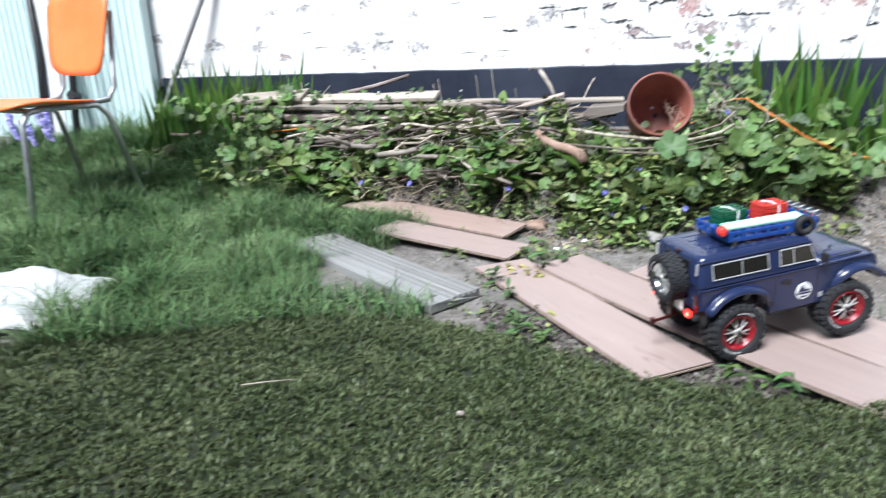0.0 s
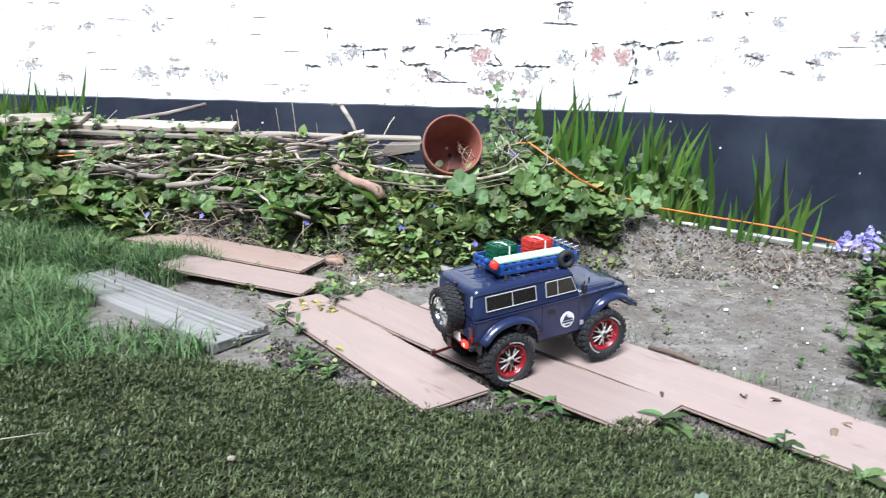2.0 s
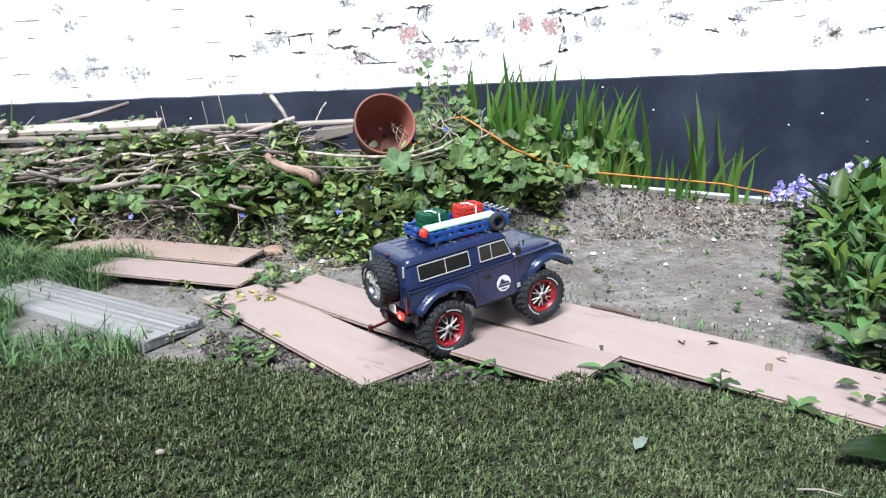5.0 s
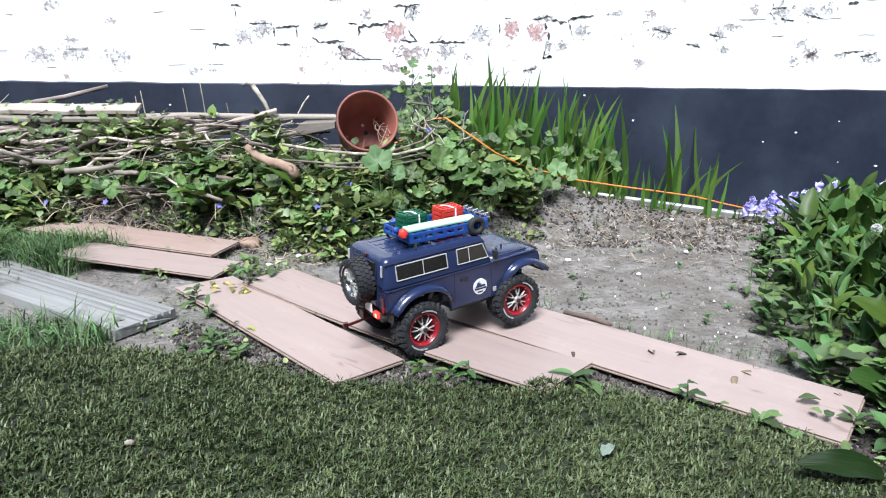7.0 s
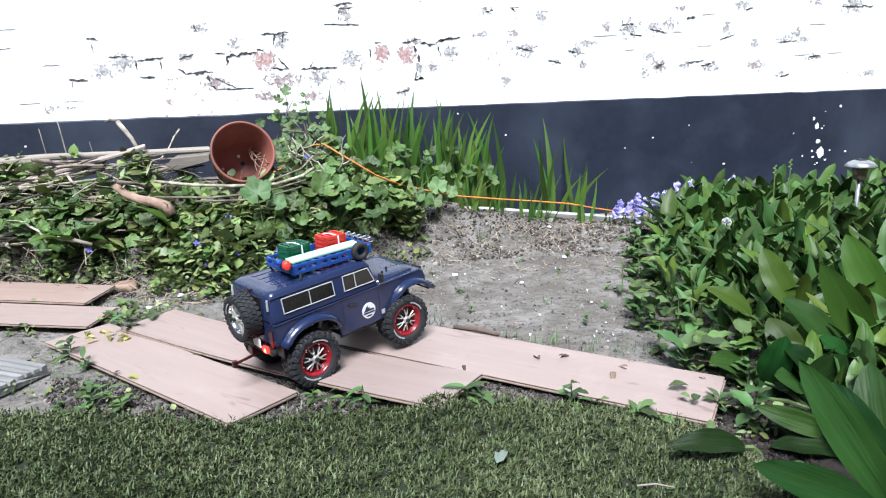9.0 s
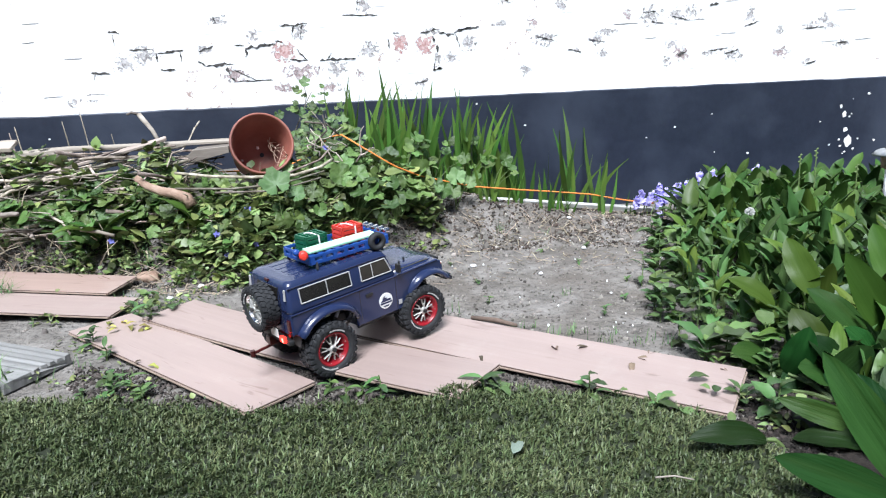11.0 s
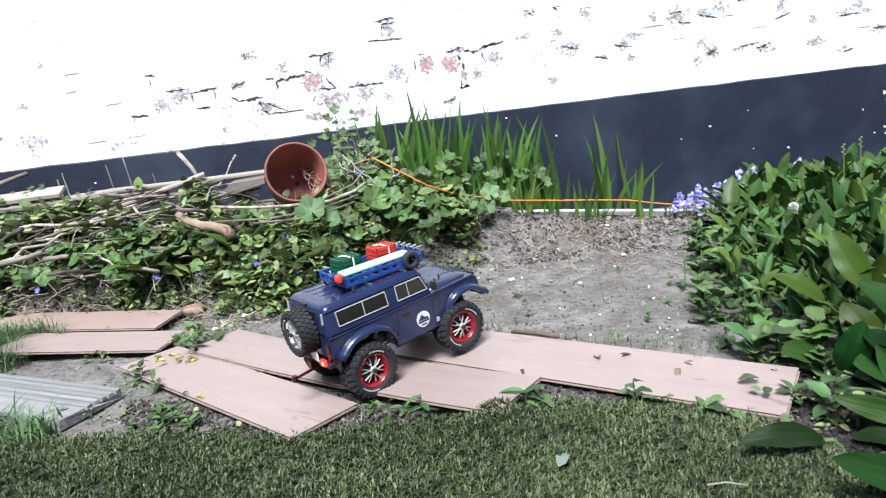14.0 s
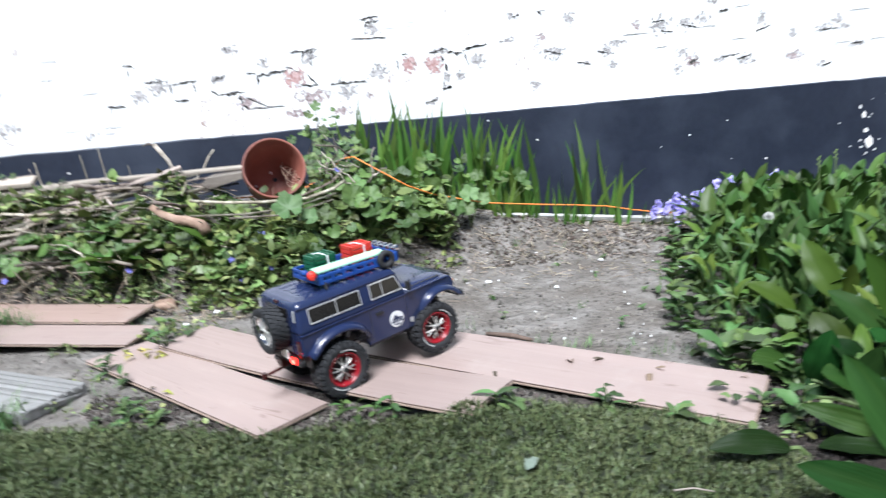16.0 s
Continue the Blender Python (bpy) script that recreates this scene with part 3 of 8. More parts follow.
# ---------------------------------------------------------------- the wall
def build_wall():
    core = box((12.3, 0.24, 3.4), pose(3.34, WALL_Y + 0.016 + 0.12, 1.5))
    wall = part("wall_north", core, M_CORE)
    tagged(wall, "old brick wall with thick white paint, flaking to grey and red brick", "wall", kind="structure")
    plinth = bmesh.new()
    # the tarred foot of the wall, its top edge a little uneven
    n = 240
    x0, x1 = -2.43, 9.4
    top = [BAND_Z + 0.0035 * noise.noise((i * 0.35, 0, 7)) + 0.002 * noise.noise((i * 1.4, 3, 7)) for i in range(n + 1)]
    front, back = WALL_Y - 0.012, WALL_Y + 0.02
    rows = []
    for i in range(n + 1):
        x = x0 + (x1 - x0) * i / n
        rows.append([plinth.verts.new(p) for p in ((x, front, -0.12), (x, front, top[i] - 0.004), (x, front + 0.004, top[i]), (x, back, top[i]))])
    for a, b in zip(rows, rows[1:]):
        for k in range(3):
            plinth.faces.new((a[k], b[k], b[k + 1], a[k + 1]))
    ob = part("plinth", plinth, M_PLINTH)
    tagged(ob, "dark blue-black painted plinth at the foot of the white wall", "wall base", kind="structure")
    return wall, ob


WALL, PLINTH = build_wall()


def chip(x, z, w, h, seed):
    bm = bmesh.new()
    r = random.Random(seed)
    w, h = (w * 0.6, h * 0.6) if w < 0.017 else (w * 0.8, h * 0.85)
    ring = [bm.verts.new((w * (0.5 + 0.3 * r.random()) * math.cos(a), -0.0015, h * (0.5 + 0.3 * r.random()) * math.sin(a))) for a in [k * 0.5236 for k in range(12)]]
    back = [bm.verts.new((v.co.x * 1.1, 0.002, v.co.z * 1.1)) for v in ring]
    bm.faces.new(ring[::-1])
    for k in range(12):
        bm.faces.new((ring[k], ring[(k + 1) % 12], back[(k + 1) % 12], back[k]))
    bmesh.ops.recalc_face_normals(bm, faces=bm.faces)
    part("paint_chip", bm, M_CHIP, PLINTH, at=pose(x, WALL_Y - 0.012, z))


for i, (x, z, w, h) in enumerate(((2.33, 0.363, 0.014, 0.02), (2.35, 0.327, 0.018, 0.026), (2.363, 0.258, 0.02, 0.018), (2.382, 0.206, 0.034, 0.044), (2.335, 0.215, 0.014, 0.012), (2.342, 0.186, 0.016, 0.010),
                                  (2.465, 0.413, 0.016, 0.014), (1.529, 0.314, 0.014, 0.010), (2.515, 0.204, 0.016, 0.012), (1.883, 0.181, 0.016, 0.010), (2.41, 0.17, 0.014, 0.012),
                                  (-0.95, 0.40, 0.010, 0.008), (-1.32, 0.40, 0.012, 0.008), (0.66, 0.452, 0.010, 0.008), (2.23, 0.30, 0.008, 0.008), (1.70, 0.36, 0.008, 0.006))):
    chip(x, z, w, h, i)


for k in range(11):
    rk = random.Random(700 + k)
    chip(rk.gauss(2.36, 0.05) if k < 8 else rk.uniform(0.6, 2.7), rk.uniform(0.12, 0.40), rk.uniform(0.005, 0.012), rk.uniform(0.004, 0.012), 50 + k)


# plain unseen walls added behind and beside the lawn to cut low sky light
for side, size, at in (("wall_south", (11.2, 0.12, 1.8), pose(0.0, -3.4, 0.85)), ("wall_east", (0.12, 6.1, 1.8), pose(5.6, -0.32, 0.85)), ("wall_west", (0.12, 6.1, 1.8), pose(-5.6, -0.32, 0.85))):
    tagged(part(side, box(size, None, 0.01), M_UNSEEN_WALL, at=at), "unseen dull brown wall added to cut low sky light", "wall", kind="structure")


def shed():
    """A shed of ribbed, pale green sheet that stands against the end of the wall."""
    s = base("shed", pose(-3.9, 2.70, 0.0), "pale green ribbed metal shed beside the white wall", "shed")
    bm = bmesh.new()
    pitch, n = 0.040, 72
    cols = []
    for i in range(n):
        x = -1.45 + i * pitch
        for dx, dy in ((0, 0), (0.014, 0), (0.019, -0.007), (0.034, -0.007), (0.039, 0)):
            if x + dx <= 1.43:
                cols.append((x + dx, dy))
    lo = [bm.verts.new((x, y, -0.05)) for x, y in cols]
    hi = [bm.verts.new((x, y, 2.25)) for x, y in cols]
    for k in range(len(cols) - 1):
        bm.faces.new((lo[k], lo[k + 1], hi[k + 1], hi[k]))
    geom = bmesh.ops.extrude_face_region(bm, geom=list(bm.faces))
    for v in geom["geom"]:
        if isinstance(v, bmesh.types.BMVert):
            v.co.y += 0.03
    part("sheet_wall", bm, M_SHED, s)
    part("corner_post", box((0.05, 0.05, 2.3), pose(1.43, 0.0, 1.10), 0.006), M_SHED, s)
    part("foot_rail", box((2.9, 0.04, 0.05), pose(0, -0.018, 0.10), 0.004), M_BLACK, s)
    part("roof", box((3.1, 1.6, 0.05), pose(0, 0.74, 2.28, -4), 0.006), M_SHED, s)


shed()


# ---------------------------------------------------------------- planks
def plank(x, y, z, angle, length, width, label, tilt=(0.0, 0.0), mat=None, thick=0.008, bow=0.0):
    """A laminate floor plank with a printed face, a dark core, a tongue on one side and a groove on the other."""
    p = base("laminate_plank", pose(x, y, z, tilt[0], tilt[1], angle), label, "plank", "planks laid on the soil")
    LAID.append((x, y, radians(angle), length, width))
    n = 24

    def slab(w0, w1, z0, z1, l0, l1):
        bm = bmesh.new()
        rows = []
        for i in range(n + 1):
            u = l0 + (l1 - l0) * i / n
            d = bow * (1 - (2 * i / n - 1) ** 2)
            rows.append([bm.verts.new((u, v, w + d)) for v, w in ((w0, z0), (w1, z0), (w1, z1 - 0.0006), (w1 - 0.0006, z1), (w0 + 0.0006, z1), (w0, z1 - 0.0006))])
        for a, b in zip(rows, rows[1:]):
            for k in range(6):
                bm.faces.new((a[k], a[(k + 1) % 6], b[(k + 1) % 6], b[k]))
        bm.faces.new(rows[0])
        bm.faces.new(rows[-1][::-1])
        bmesh.ops.recalc_face_normals(bm, faces=bm.faces)
        return bm

    part("core", slab(-width / 2 + 0.001, width / 2 - 0.001, 0, thick - 0.0018, -length / 2 + 0.001, length / 2 - 0.001), M_PLANK_EDGE, p)
    part("face", slab(-width / 2, width / 2, thick - 0.0018, thick, -length / 2, length / 2), mat or M_PLANK, p, "pinkish-brown printed wood face")
    part("tongue", slab(-width / 2 - 0.003, -width / 2 + 0.001, 0.0015, 0.0042, -length / 2 + 0.004, length / 2 - 0.004), M_PLANK_LIGHT, p)
    part("end_tongue", box((0.003, width - 0.01, 0.003), pose(length / 2 + 0.0015, 0, 0.003)), M_PLANK_LIGHT, p)
    return p


LAID = []


def on_plank(x, y, margin=0.0):
    """Whether a plank lies over this spot."""
    for px, py, a, L, W in LAID:
        u = (x - px) * math.cos(a) + (y - py) * math.sin(a)
        v = -(x - px) * math.sin(a) + (y - py) * math.cos(a)
        if abs(u) < L / 2 + margin and abs(v) < W / 2 + margin:
            return True
    return False


plank(-0.311, 1.437, 0.006, -49.0, 0.705, 0.155, "short pinkish-brown laminate plank beside the artificial grass", tilt=(-0.5, 0.15))
plank(-0.058, 1.413, 0.0235, -44.5, 0.921, 0.153, "middle pinkish-brown laminate plank sagging over bare soil", tilt=(0.4, -1.0), bow=-0.011)
plank(0.278, 1.348, 0.018, -41.5, 1.142, 0.153, "long pinkish-brown laminate plank with dead leaves on it", tilt=(7.0, 0.5))
plank(-0.741, 1.857, 0.0255, -12.6, 0.469, 0.155, "pinkish-brown laminate plank ending beside the deck board", tilt=(-1.2, 3.8))
plank(-0.865, 2.055, 0.042, -14.9, 0.638, 0.154, "reddish laminate plank under dry litter", tilt=(0.5, 3.0), mat=M_PLANK_RED)


def deck_board():
    """A short, grey, grooved deck board."""
    d = base("deck_board", pose(-0.889, 1.613, 0.002, 2, 0, -33.2), "weathered grey grooved deck board half hidden by grass", "plank", "planks laid on the soil")
    L, W, T = 0.74, 0.15, 0.022
    prof = [(-W / 2 + 0.002, T)]
    for y in (-0.016, 0.004, 0.022, 0.038, 0.056):
        prof += [(y, T), (y + 0.0012, T - 0.007), (y + 0.0052, T - 0.007), (y + 0.0064, T)]
    prof += [(W / 2, T), (W / 2, 0), (-W / 2, 0)]
    bm = bmesh.new()
    rows = []
    for i in range(17):
        x = -L / 2 + L * i / 16
        rows.append([bm.verts.new((x + 0.006 * noise.noise((y * 40, i, 2)) * (i in (0, 16)), y, z + 0.0012 * noise.noise((x * 9, y * 30, 5)))) for y, z in prof])
    for a, b in zip(rows, rows[1:]):
        for j in range(len(prof)):
            bm.faces.new((a[j], a[(j + 1) % len(prof)], b[(j + 1) % len(prof)], b[j]))
    bm.faces.new(rows[0])
    bm.faces.new(rows[-1][::-1])
    bmesh.ops.recalc_face_normals(bm, faces=bm.faces)
    part("board", bm, M_GREYBOARD, d)


deck_board()


# ---------------------------------------------------------------- the model truck
def truck_wheel(parent, name, m, radius=0.0546, width=0.044, red=True, mirror=1):
    """Wheel whose axle is the local y axis; +y * mirror is its outer face."""
    w = new(name)
    w.parent = parent
    w.matrix_basis = m
    turn = pose(0, 0, 0, 0, 0, 90)
    rr = radius
    h = width / 2
    o = mirror
    prof = [(-h * 0.55, rr * 0.58), (-h * 0.86, rr * 0.63), (-h * 0.99, rr * 0.74), (-h, rr * 0.84), (-h * 0.90, rr * 0.93), (-h * 0.72, rr * 0.96), (h * 0.72, rr * 0.96), (h * 0.90, rr * 0.93), (h, rr * 0.84), (h * 0.99, rr * 0.74), (h * 0.86, rr * 0.63), (h * 0.55, rr * 0.58)]
    part("tyre", lathe(prof, 56, turn, close=True), M_RUBBER, w, "black knobbly rubber tyre", smooth=True)
    # slanting tread blocks in four rows, and shoulder lugs that run down the side walls
    bm = bmesh.new()
    n = 26
    for k in range(n):
        for row, off, slant in ((-0.70, 0.0, 18), (-0.24, 0.5, -26), (0.24, 0.0, 26), (0.70, 0.5, -18)):
            a = 2 * math.pi * (k + off) / n
            add_box(bm, (rr * 0.150, h * 0.40, rr * 0.085), Matrix.Rotation(a, 4, "Y") @ pose(0, row * h, rr * 0.960, 0, 0, slant))
        for side, off in ((-1, 0.0), (1, 0.5)):
            a = 2 * math.pi * (k + off) / n
            deep = 0.15 if k % 2 else 0.10
            add_box(bm, (rr * 0.125, h * 0.12, rr * deep), Matrix.Rotation(a, 4, "Y") @ pose(0, side * h * 0.97, rr * (0.955 - deep / 2), side * 14))
    part("tread", bm, M_RUBBER, w)
    # a deep red barrel with a broad lip
    mat = M_REDRIM if red else M_CHROME
    rim = part("rim", lathe([(-h * 0.55, rr * 0.59), (-h * 0.55, rr * 0.36), (h * 0.10, rr * 0.38), (h * 0.36, rr * 0.47), (h * 0.66, rr * 0.55), (h * 0.84, rr * 0.575), (h * 0.90, rr * 0.600), (h * 0.86, rr * 0.635), (h * 0.50, rr * 0.63)], 48, pose(0, 0, 0, 0, 0, 90 * o), close=True), mat, w, "glossy red wheel rim" if red else "chrome wheel rim", smooth=True)
    # backing disc, black on red wheels to paint the shaded recess behind the spokes
    part("brake_disc", cyl(rr * 0.40, 0.004, pose(0, o * h * 0.02, 0, 90), 24), M_BLACK if red else M_STEEL, w)
    # six forked spokes that stop short of the lip
    reach = 0.445 if red else 0.50
    for k in range(6):
        bm = bmesh.new()
        spin = Matrix.Rotation(2 * math.pi * (k + 0.2) / 6, 4, "Y")
        add_box(bm, (rr * 0.060, 0.0050, rr * 0.20), spin @ pose(0, o * h * 0.66, rr * 0.16, o * 6), 0.0008, 1)
        for s in (-1, 1):
            add_box(bm, (rr * 0.036, 0.0046, rr * (reach - 0.20)), spin @ pose(s * rr * 0.062, o * h * 0.60, rr * (0.20 + (reach - 0.16) / 2), o * 10, s * 13), 0.0008, 1)
        part("spoke", bm, M_SPOKE, w)
    part("hub_cap", lathe([(0, rr * 0.145), (0.004, rr * 0.14), (0.005, rr * 0.10), (0.006, 0.0)], 20, pose(0, o * h * 0.62, 0, 0, 0, 90 * o)), M_SPOKE, w, smooth=True)
    part("hub_nut", cyl(rr * 0.085, 0.006, pose(0, o * (h * 0.62 + 0.006), 0, 90), 6), M_BLACK, w)
    for k in range(6):
        a = 2 * math.pi * (k + 0.7) / 6
        part("rim_bolt", cyl(rr * 0.022, 0.003, pose(rr * 0.535 * math.cos(a), o * h * 0.70, rr * 0.535 * math.sin(a), 90), 8), M_CHROME, w)
    # the worn white letters on the side wall, too small to read
    for a0, a1 in ((0.35, 1.25), (3.6, 4.6)):
        bm = bmesh.new()
        rows = []
        for i in range(13):
            a = a0 + (a1 - a0) * i / 12
            rows.append([bm.verts.new((r * math.sin(a), o * y, r * math.cos(a))) for r, y in ((rr * 0.695, h * 0.960), (rr * 0.695, h * 1.006), (rr * 0.745, h * 1.012), (rr * 0.745, h * 0.970))])
        for p, q in zip(rows, rows[1:]):
            for k in range(4):
                bm.faces.new((p[k], p[(k + 1) % 4], q[(k + 1) % 4], q[k]))
        bm.faces.new(rows[0])
        bm.faces.new(rows[-1][::-1])
        bmesh.ops.recalc_face_normals(bm, faces=bm.faces)
        part("side_wall_mark", bm, M_WORN_WHITE, w)
    return w


def truck():
    t = base("model_truck", pose(0.0717, 1.3751, 0.0271, 1.85, -4.46, 31.89), "navy blue radio-controlled model truck with red wheels standing on planks", "model truck")
    A, R, TR = 0.1166, 0.0546, 0.0735
    S = 0.078
    WAIST, ROOF = 0.1455, 0.2075
    # wheel openings, seen from the side
    FRONT = [(0.0905, 0.070), (0.0945, 0.092), (0.1025, 0.1085), (0.1170, 0.1205), (0.1350, 0.1250), (0.1560, 0.1245), (0.1730, 0.1170), (0.1850, 0.1060)]
    REAR = [(-0.0430, 0.070), (-0.0480, 0.090), (-0.0580, 0.1080), (-0.0740, 0.1210), (-0.0960, 0.1275), (-0.1220, 0.1270), (-0.1480, 0.1180), (-0.1640, 0.1040)]

    def spline(pts, n=5):
        out = []
        for i in range(len(pts) - 1):
            p0, p1, p2, p3 = (Vector(pts[max(0, min(len(pts) - 1, i + k))]) for k in (-1, 0, 1, 2))
            for j in range(n):
                u = j / n
                out.append(tuple(0.5 * (2 * p1 + (p2 - p0) * u + (2 * p0 - 5 * p1 + 4 * p2 - p3) * u * u + (3 * p1 - p0 - 3 * p2 + p3) * u ** 3)))
        return out + [tuple(pts[-1])]

    front, rear = spline(FRONT, 3), spline(REAR, 3)
    outline = [(-0.1880, 0.1035), (-0.1885, WAIST), (0.0560, WAIST + 0.002), (0.1720, 0.1500), (0.1830, 0.1440), (0.1880, 0.1300), (0.1890, 0.1065)]
    outline += front[::-1] + rear
    bm = add_prism(bmesh.new(), outline, -S, S, bevel=0.0035)
    body = part("body", bm, M_BODY, t, "navy blue painted plastic body")
    # cabin: four levels, each a little narrower, with rounded corners
    bm = bmesh.new()
    levels = ((-0.1885, 0.0600, S - 0.0010, WAIST - 0.001), (-0.1880, 0.0590, S - 0.0016, WAIST + 0.006), (-0.1850, 0.0445, 0.0705, 0.1955), (-0.1825, 0.0420, 0.0680, 0.2015), (-0.1780, 0.0360, 0.0620, 0.2050), (-0.1640, 0.0250, 0.0480, ROOF))
    rings = []
    for x0, x1, y, z in levels:
        c = 0.010 if z < 0.2 else 0.013
        loop = []
        for cx, cy, a0 in ((x0 + c, -y + c, 180), (x1 - c * 0.5, -y + c * 0.5, 270), (x1 - c * 0.5, y - c * 0.5, 0), (x0 + c, y - c, 90)):
            q = c if cx < 0 else c * 0.5
            for k in range(5):
                a = radians(a0 + 90 * k / 4)
                loop.append(bm.verts.new((cx + q * math.cos(a), cy + q * math.sin(a), z)))
        rings.append(loop)
    for p, q in zip(rings, rings[1:]):
        n = len(p)
        for k in range(n):
            bm.faces.new((p[k], p[(k + 1) % n], q[(k + 1) % n], q[k]))
    bm.faces.new(rings[-1])
    bm.faces.new(rings[0][::-1])
    bmesh.ops.recalc_face_normals(bm, faces=bm.faces)
    cabin = part("cabin", bm, M_BODY, t)
    for poly in cabin.data.polygons:
        poly.use_smooth = poly.normal.z < 0.97
    for y in (-0.036, -0.012, 0.012, 0.036):
        part("roof_rib", box((0.170, 0.011, 0.0014), pose(-0.072, y, ROOF + 0.0002), 0.0006), M_BODY, cabin)
    for s in (-1, 1):
        part("drip_rail", tube([(-0.1845, s * 0.0712, 0.1945), (0.030, s * 0.0712, 0.1955), (0.0435, s * 0.0712, 0.1935)], 0.0017, 6), M_BODY, cabin)
        part("waist_ridge", tube([(-0.188, s * (S + 0.0004), WAIST - 0.001), (0.056, s * (S + 0.0004), WAIST + 0.001), (0.172, s * (S + 0.0004), 0.1485)], 0.0017, 6), M_BODY, body)
    # side windows lie in the leaning cabin wall
    z0, z1 = WAIST + 0.006, 0.1955
    lean = math.degrees(math.atan2(S - 0.0016 - 0.0705, z1 - z0))
    for s in (-1, 1):
        def wall_y(z):
            return S - 0.0016 - (S - 0.0016 - 0.0705) * (z - z0) / (z1 - z0)
        zm = 0.1742
        for corners, bars in (([(-0.1615, 0.1600), (-0.0480, 0.1600), (-0.0490, 0.1885), (-0.1620, 0.1885)], (0.52,)), ([(-0.0240, 0.1600), (0.0500, 0.1600), (0.0385, 0.1900), (-0.0240, 0.1900)], (0.38,))):
            at = pose(0, s * (wall_y(zm) + 0.0004), zm, s * lean)
            flat = [(x, z - zm) for x, z in corners]
            win = part("window", add_prism(bmesh.new(), flat, -0.0008, 0.0008, at), M_GLASS if flat[0][0] < -0.1 else M_WINDSCREEN, t, "dark tinted window" if flat[0][0] < -0.1 else "smoky brown door window")
            bm = bmesh.new()
            loop = [tuple(at @ Vector((x, s * 0.0007, z))) for x, z in flat]
            for p, q in zip(loop, loop[1:] + loop[:1]):
                add_tube(bm, [p, q], 0.0012, 6)
            part("window_frame", bm, M_SILVER, win, "thin silver window frame")
            for q in bars:
                x = flat[0][0] + (flat[1][0] - flat[0][0]) * q
                part("window_bar", tube([tuple(at @ Vector((x, s * 0.0007, z))) for z in (flat[0][1], flat[2][1])], 0.0011, 6), M_SILVER, win)
        part("door_handle", box((0.017, 0.003, 0.006), pose(-0.0120, s * (S + 0.0012), 0.1285), 0.001), M_BLACK, t)
        badge = part("door_badge", cyl(0.0168, 0.0012, pose(0.0270, s * (S + 0.0006), 0.1025, 90), 36), M_WHITE, t, "round white sticker with dark shapes")
        # plain shapes stand for the printed picture
        edge = sorted((s * (S + 0.0012), s * (S + 0.0019)))
        shapes = ([(0.0135, 0.1015), (0.0180, 0.1060), (0.0200, 0.1110), (0.0260, 0.1140), (0.0235, 0.1100), (0.0300, 0.1085), (0.0270, 0.1060), (0.0380, 0.1055), (0.0405, 0.1015)],
                  [(0.0125, 0.0995), (0.0415, 0.0995), (0.0405, 0.0965), (0.0135, 0.0965)], [(0.0190, 0.0925), (0.0345, 0.0925), (0.0320, 0.0900), (0.0215, 0.0900)])
        for shape in shapes:
            part("badge_shape", add_prism(bmesh.new(), shape, edge[0], edge[1]), M_BODY, badge)
        part("side_sticker", box((0.008, 0.0012, 0.0095), pose(0.0640, s * (S + 0.0006), 0.0880)), M_SILVER, t)
        for x, za, zb in ((-0.0340, 0.078, 0.1440), (0.0560, 0.072, 0.1440)):
            part("door_seam", box((0.0010, 0.0008, zb - za), pose(x, s * (S + 0.0001), (za + zb) / 2)), M_BLACK, t)
        # flared wheel arches that follow the openings
        for line, ext in ((front, (0.1985, 0.0985)), (rear, (-0.1735, 0.0960))):
            pts = [Vector((x, z)) for x, z in line[3:]] + [Vector(ext)]
            bm = bmesh.new()
            prev = None
            mid = Vector((sum(p.x for p in pts) / len(pts), 0.075))
            for i, p in enumerate(pts):
                d = (pts[min(i + 1, len(pts) - 1)] - pts[max(i - 1, 0)]).normalized()
                out = Vector((-d.y, d.x))
                if out.dot(p - mid) < 0:
                    out = -out
                fade = 0.35 + 0.65 * smoothstep(0, 5, i)
                ring = []
                for off, y in ((-0.0012, S - 0.006), (-0.0012, S + 0.0135 * fade), (0.0012, S + 0.0150 * fade), (0.0062, S + 0.0135 * fade), (0.0100, S + 0.0060 * fade), (0.0118, S - 0.0010), (0.0118, S - 0.006)):
                    q = p + out * off
                    ring.append(bm.verts.new((q.x, s * y, q.y)))
                if prev:
                    for k in range(7):
                        bm.faces.new((prev[k], prev[(k + 1) % 7], ring[(k + 1) % 7], ring[k]))
                else:
                    bm.faces.new(ring)
                prev = ring
            bm.faces.new(prev[::-1])
            bmesh.ops.recalc_face_normals(bm, faces=bm.faces)
            part("wheel_arch", bm, M_BODY, t, smooth=True)
        part("side_sill", tube([(-0.040, s * (S - 0.010), 0.0665), (0.088, s * (S - 0.010), 0.0665)], 0.0042, 8), M_BLACK, t)
        arm = part("mirror_arm", tube([(0.0560, s * 0.077, 0.1590), (0.0580, s * 0.085, 0.1640)], 0.0018, 6), M_BLACK, t)
        part("mirror_head", box((0.007, 0.013, 0.019), pose(0.0580, s * 0.0895, 0.1665), 0.0025), M_BLACK, arm)
        lamp = part("tail_lamp", box((0.007, 0.016, 0.0125), pose(-0.1985, s * 0.0555, 0.0955), 0.002), M_TAIL, t, "lit red tail lamp")
        part("bulb", box((0.002, 0.0055, 0.0075), pose(-0.2020, s * 0.0585, 0.0955), 0.0006, 1), M_BULB, lamp)
        part("rear_reflector", box((0.004, 0.010, 0.021), pose(-0.1895, s * 0.0690, 0.1230), 0.001), M_REDDARK, t)
        part("rear_lamp", cyl(0.0040, 0.004, pose(-0.1895, s * 0.0690, 0.1045, 0, 90), 14), M_REDDARK, t)
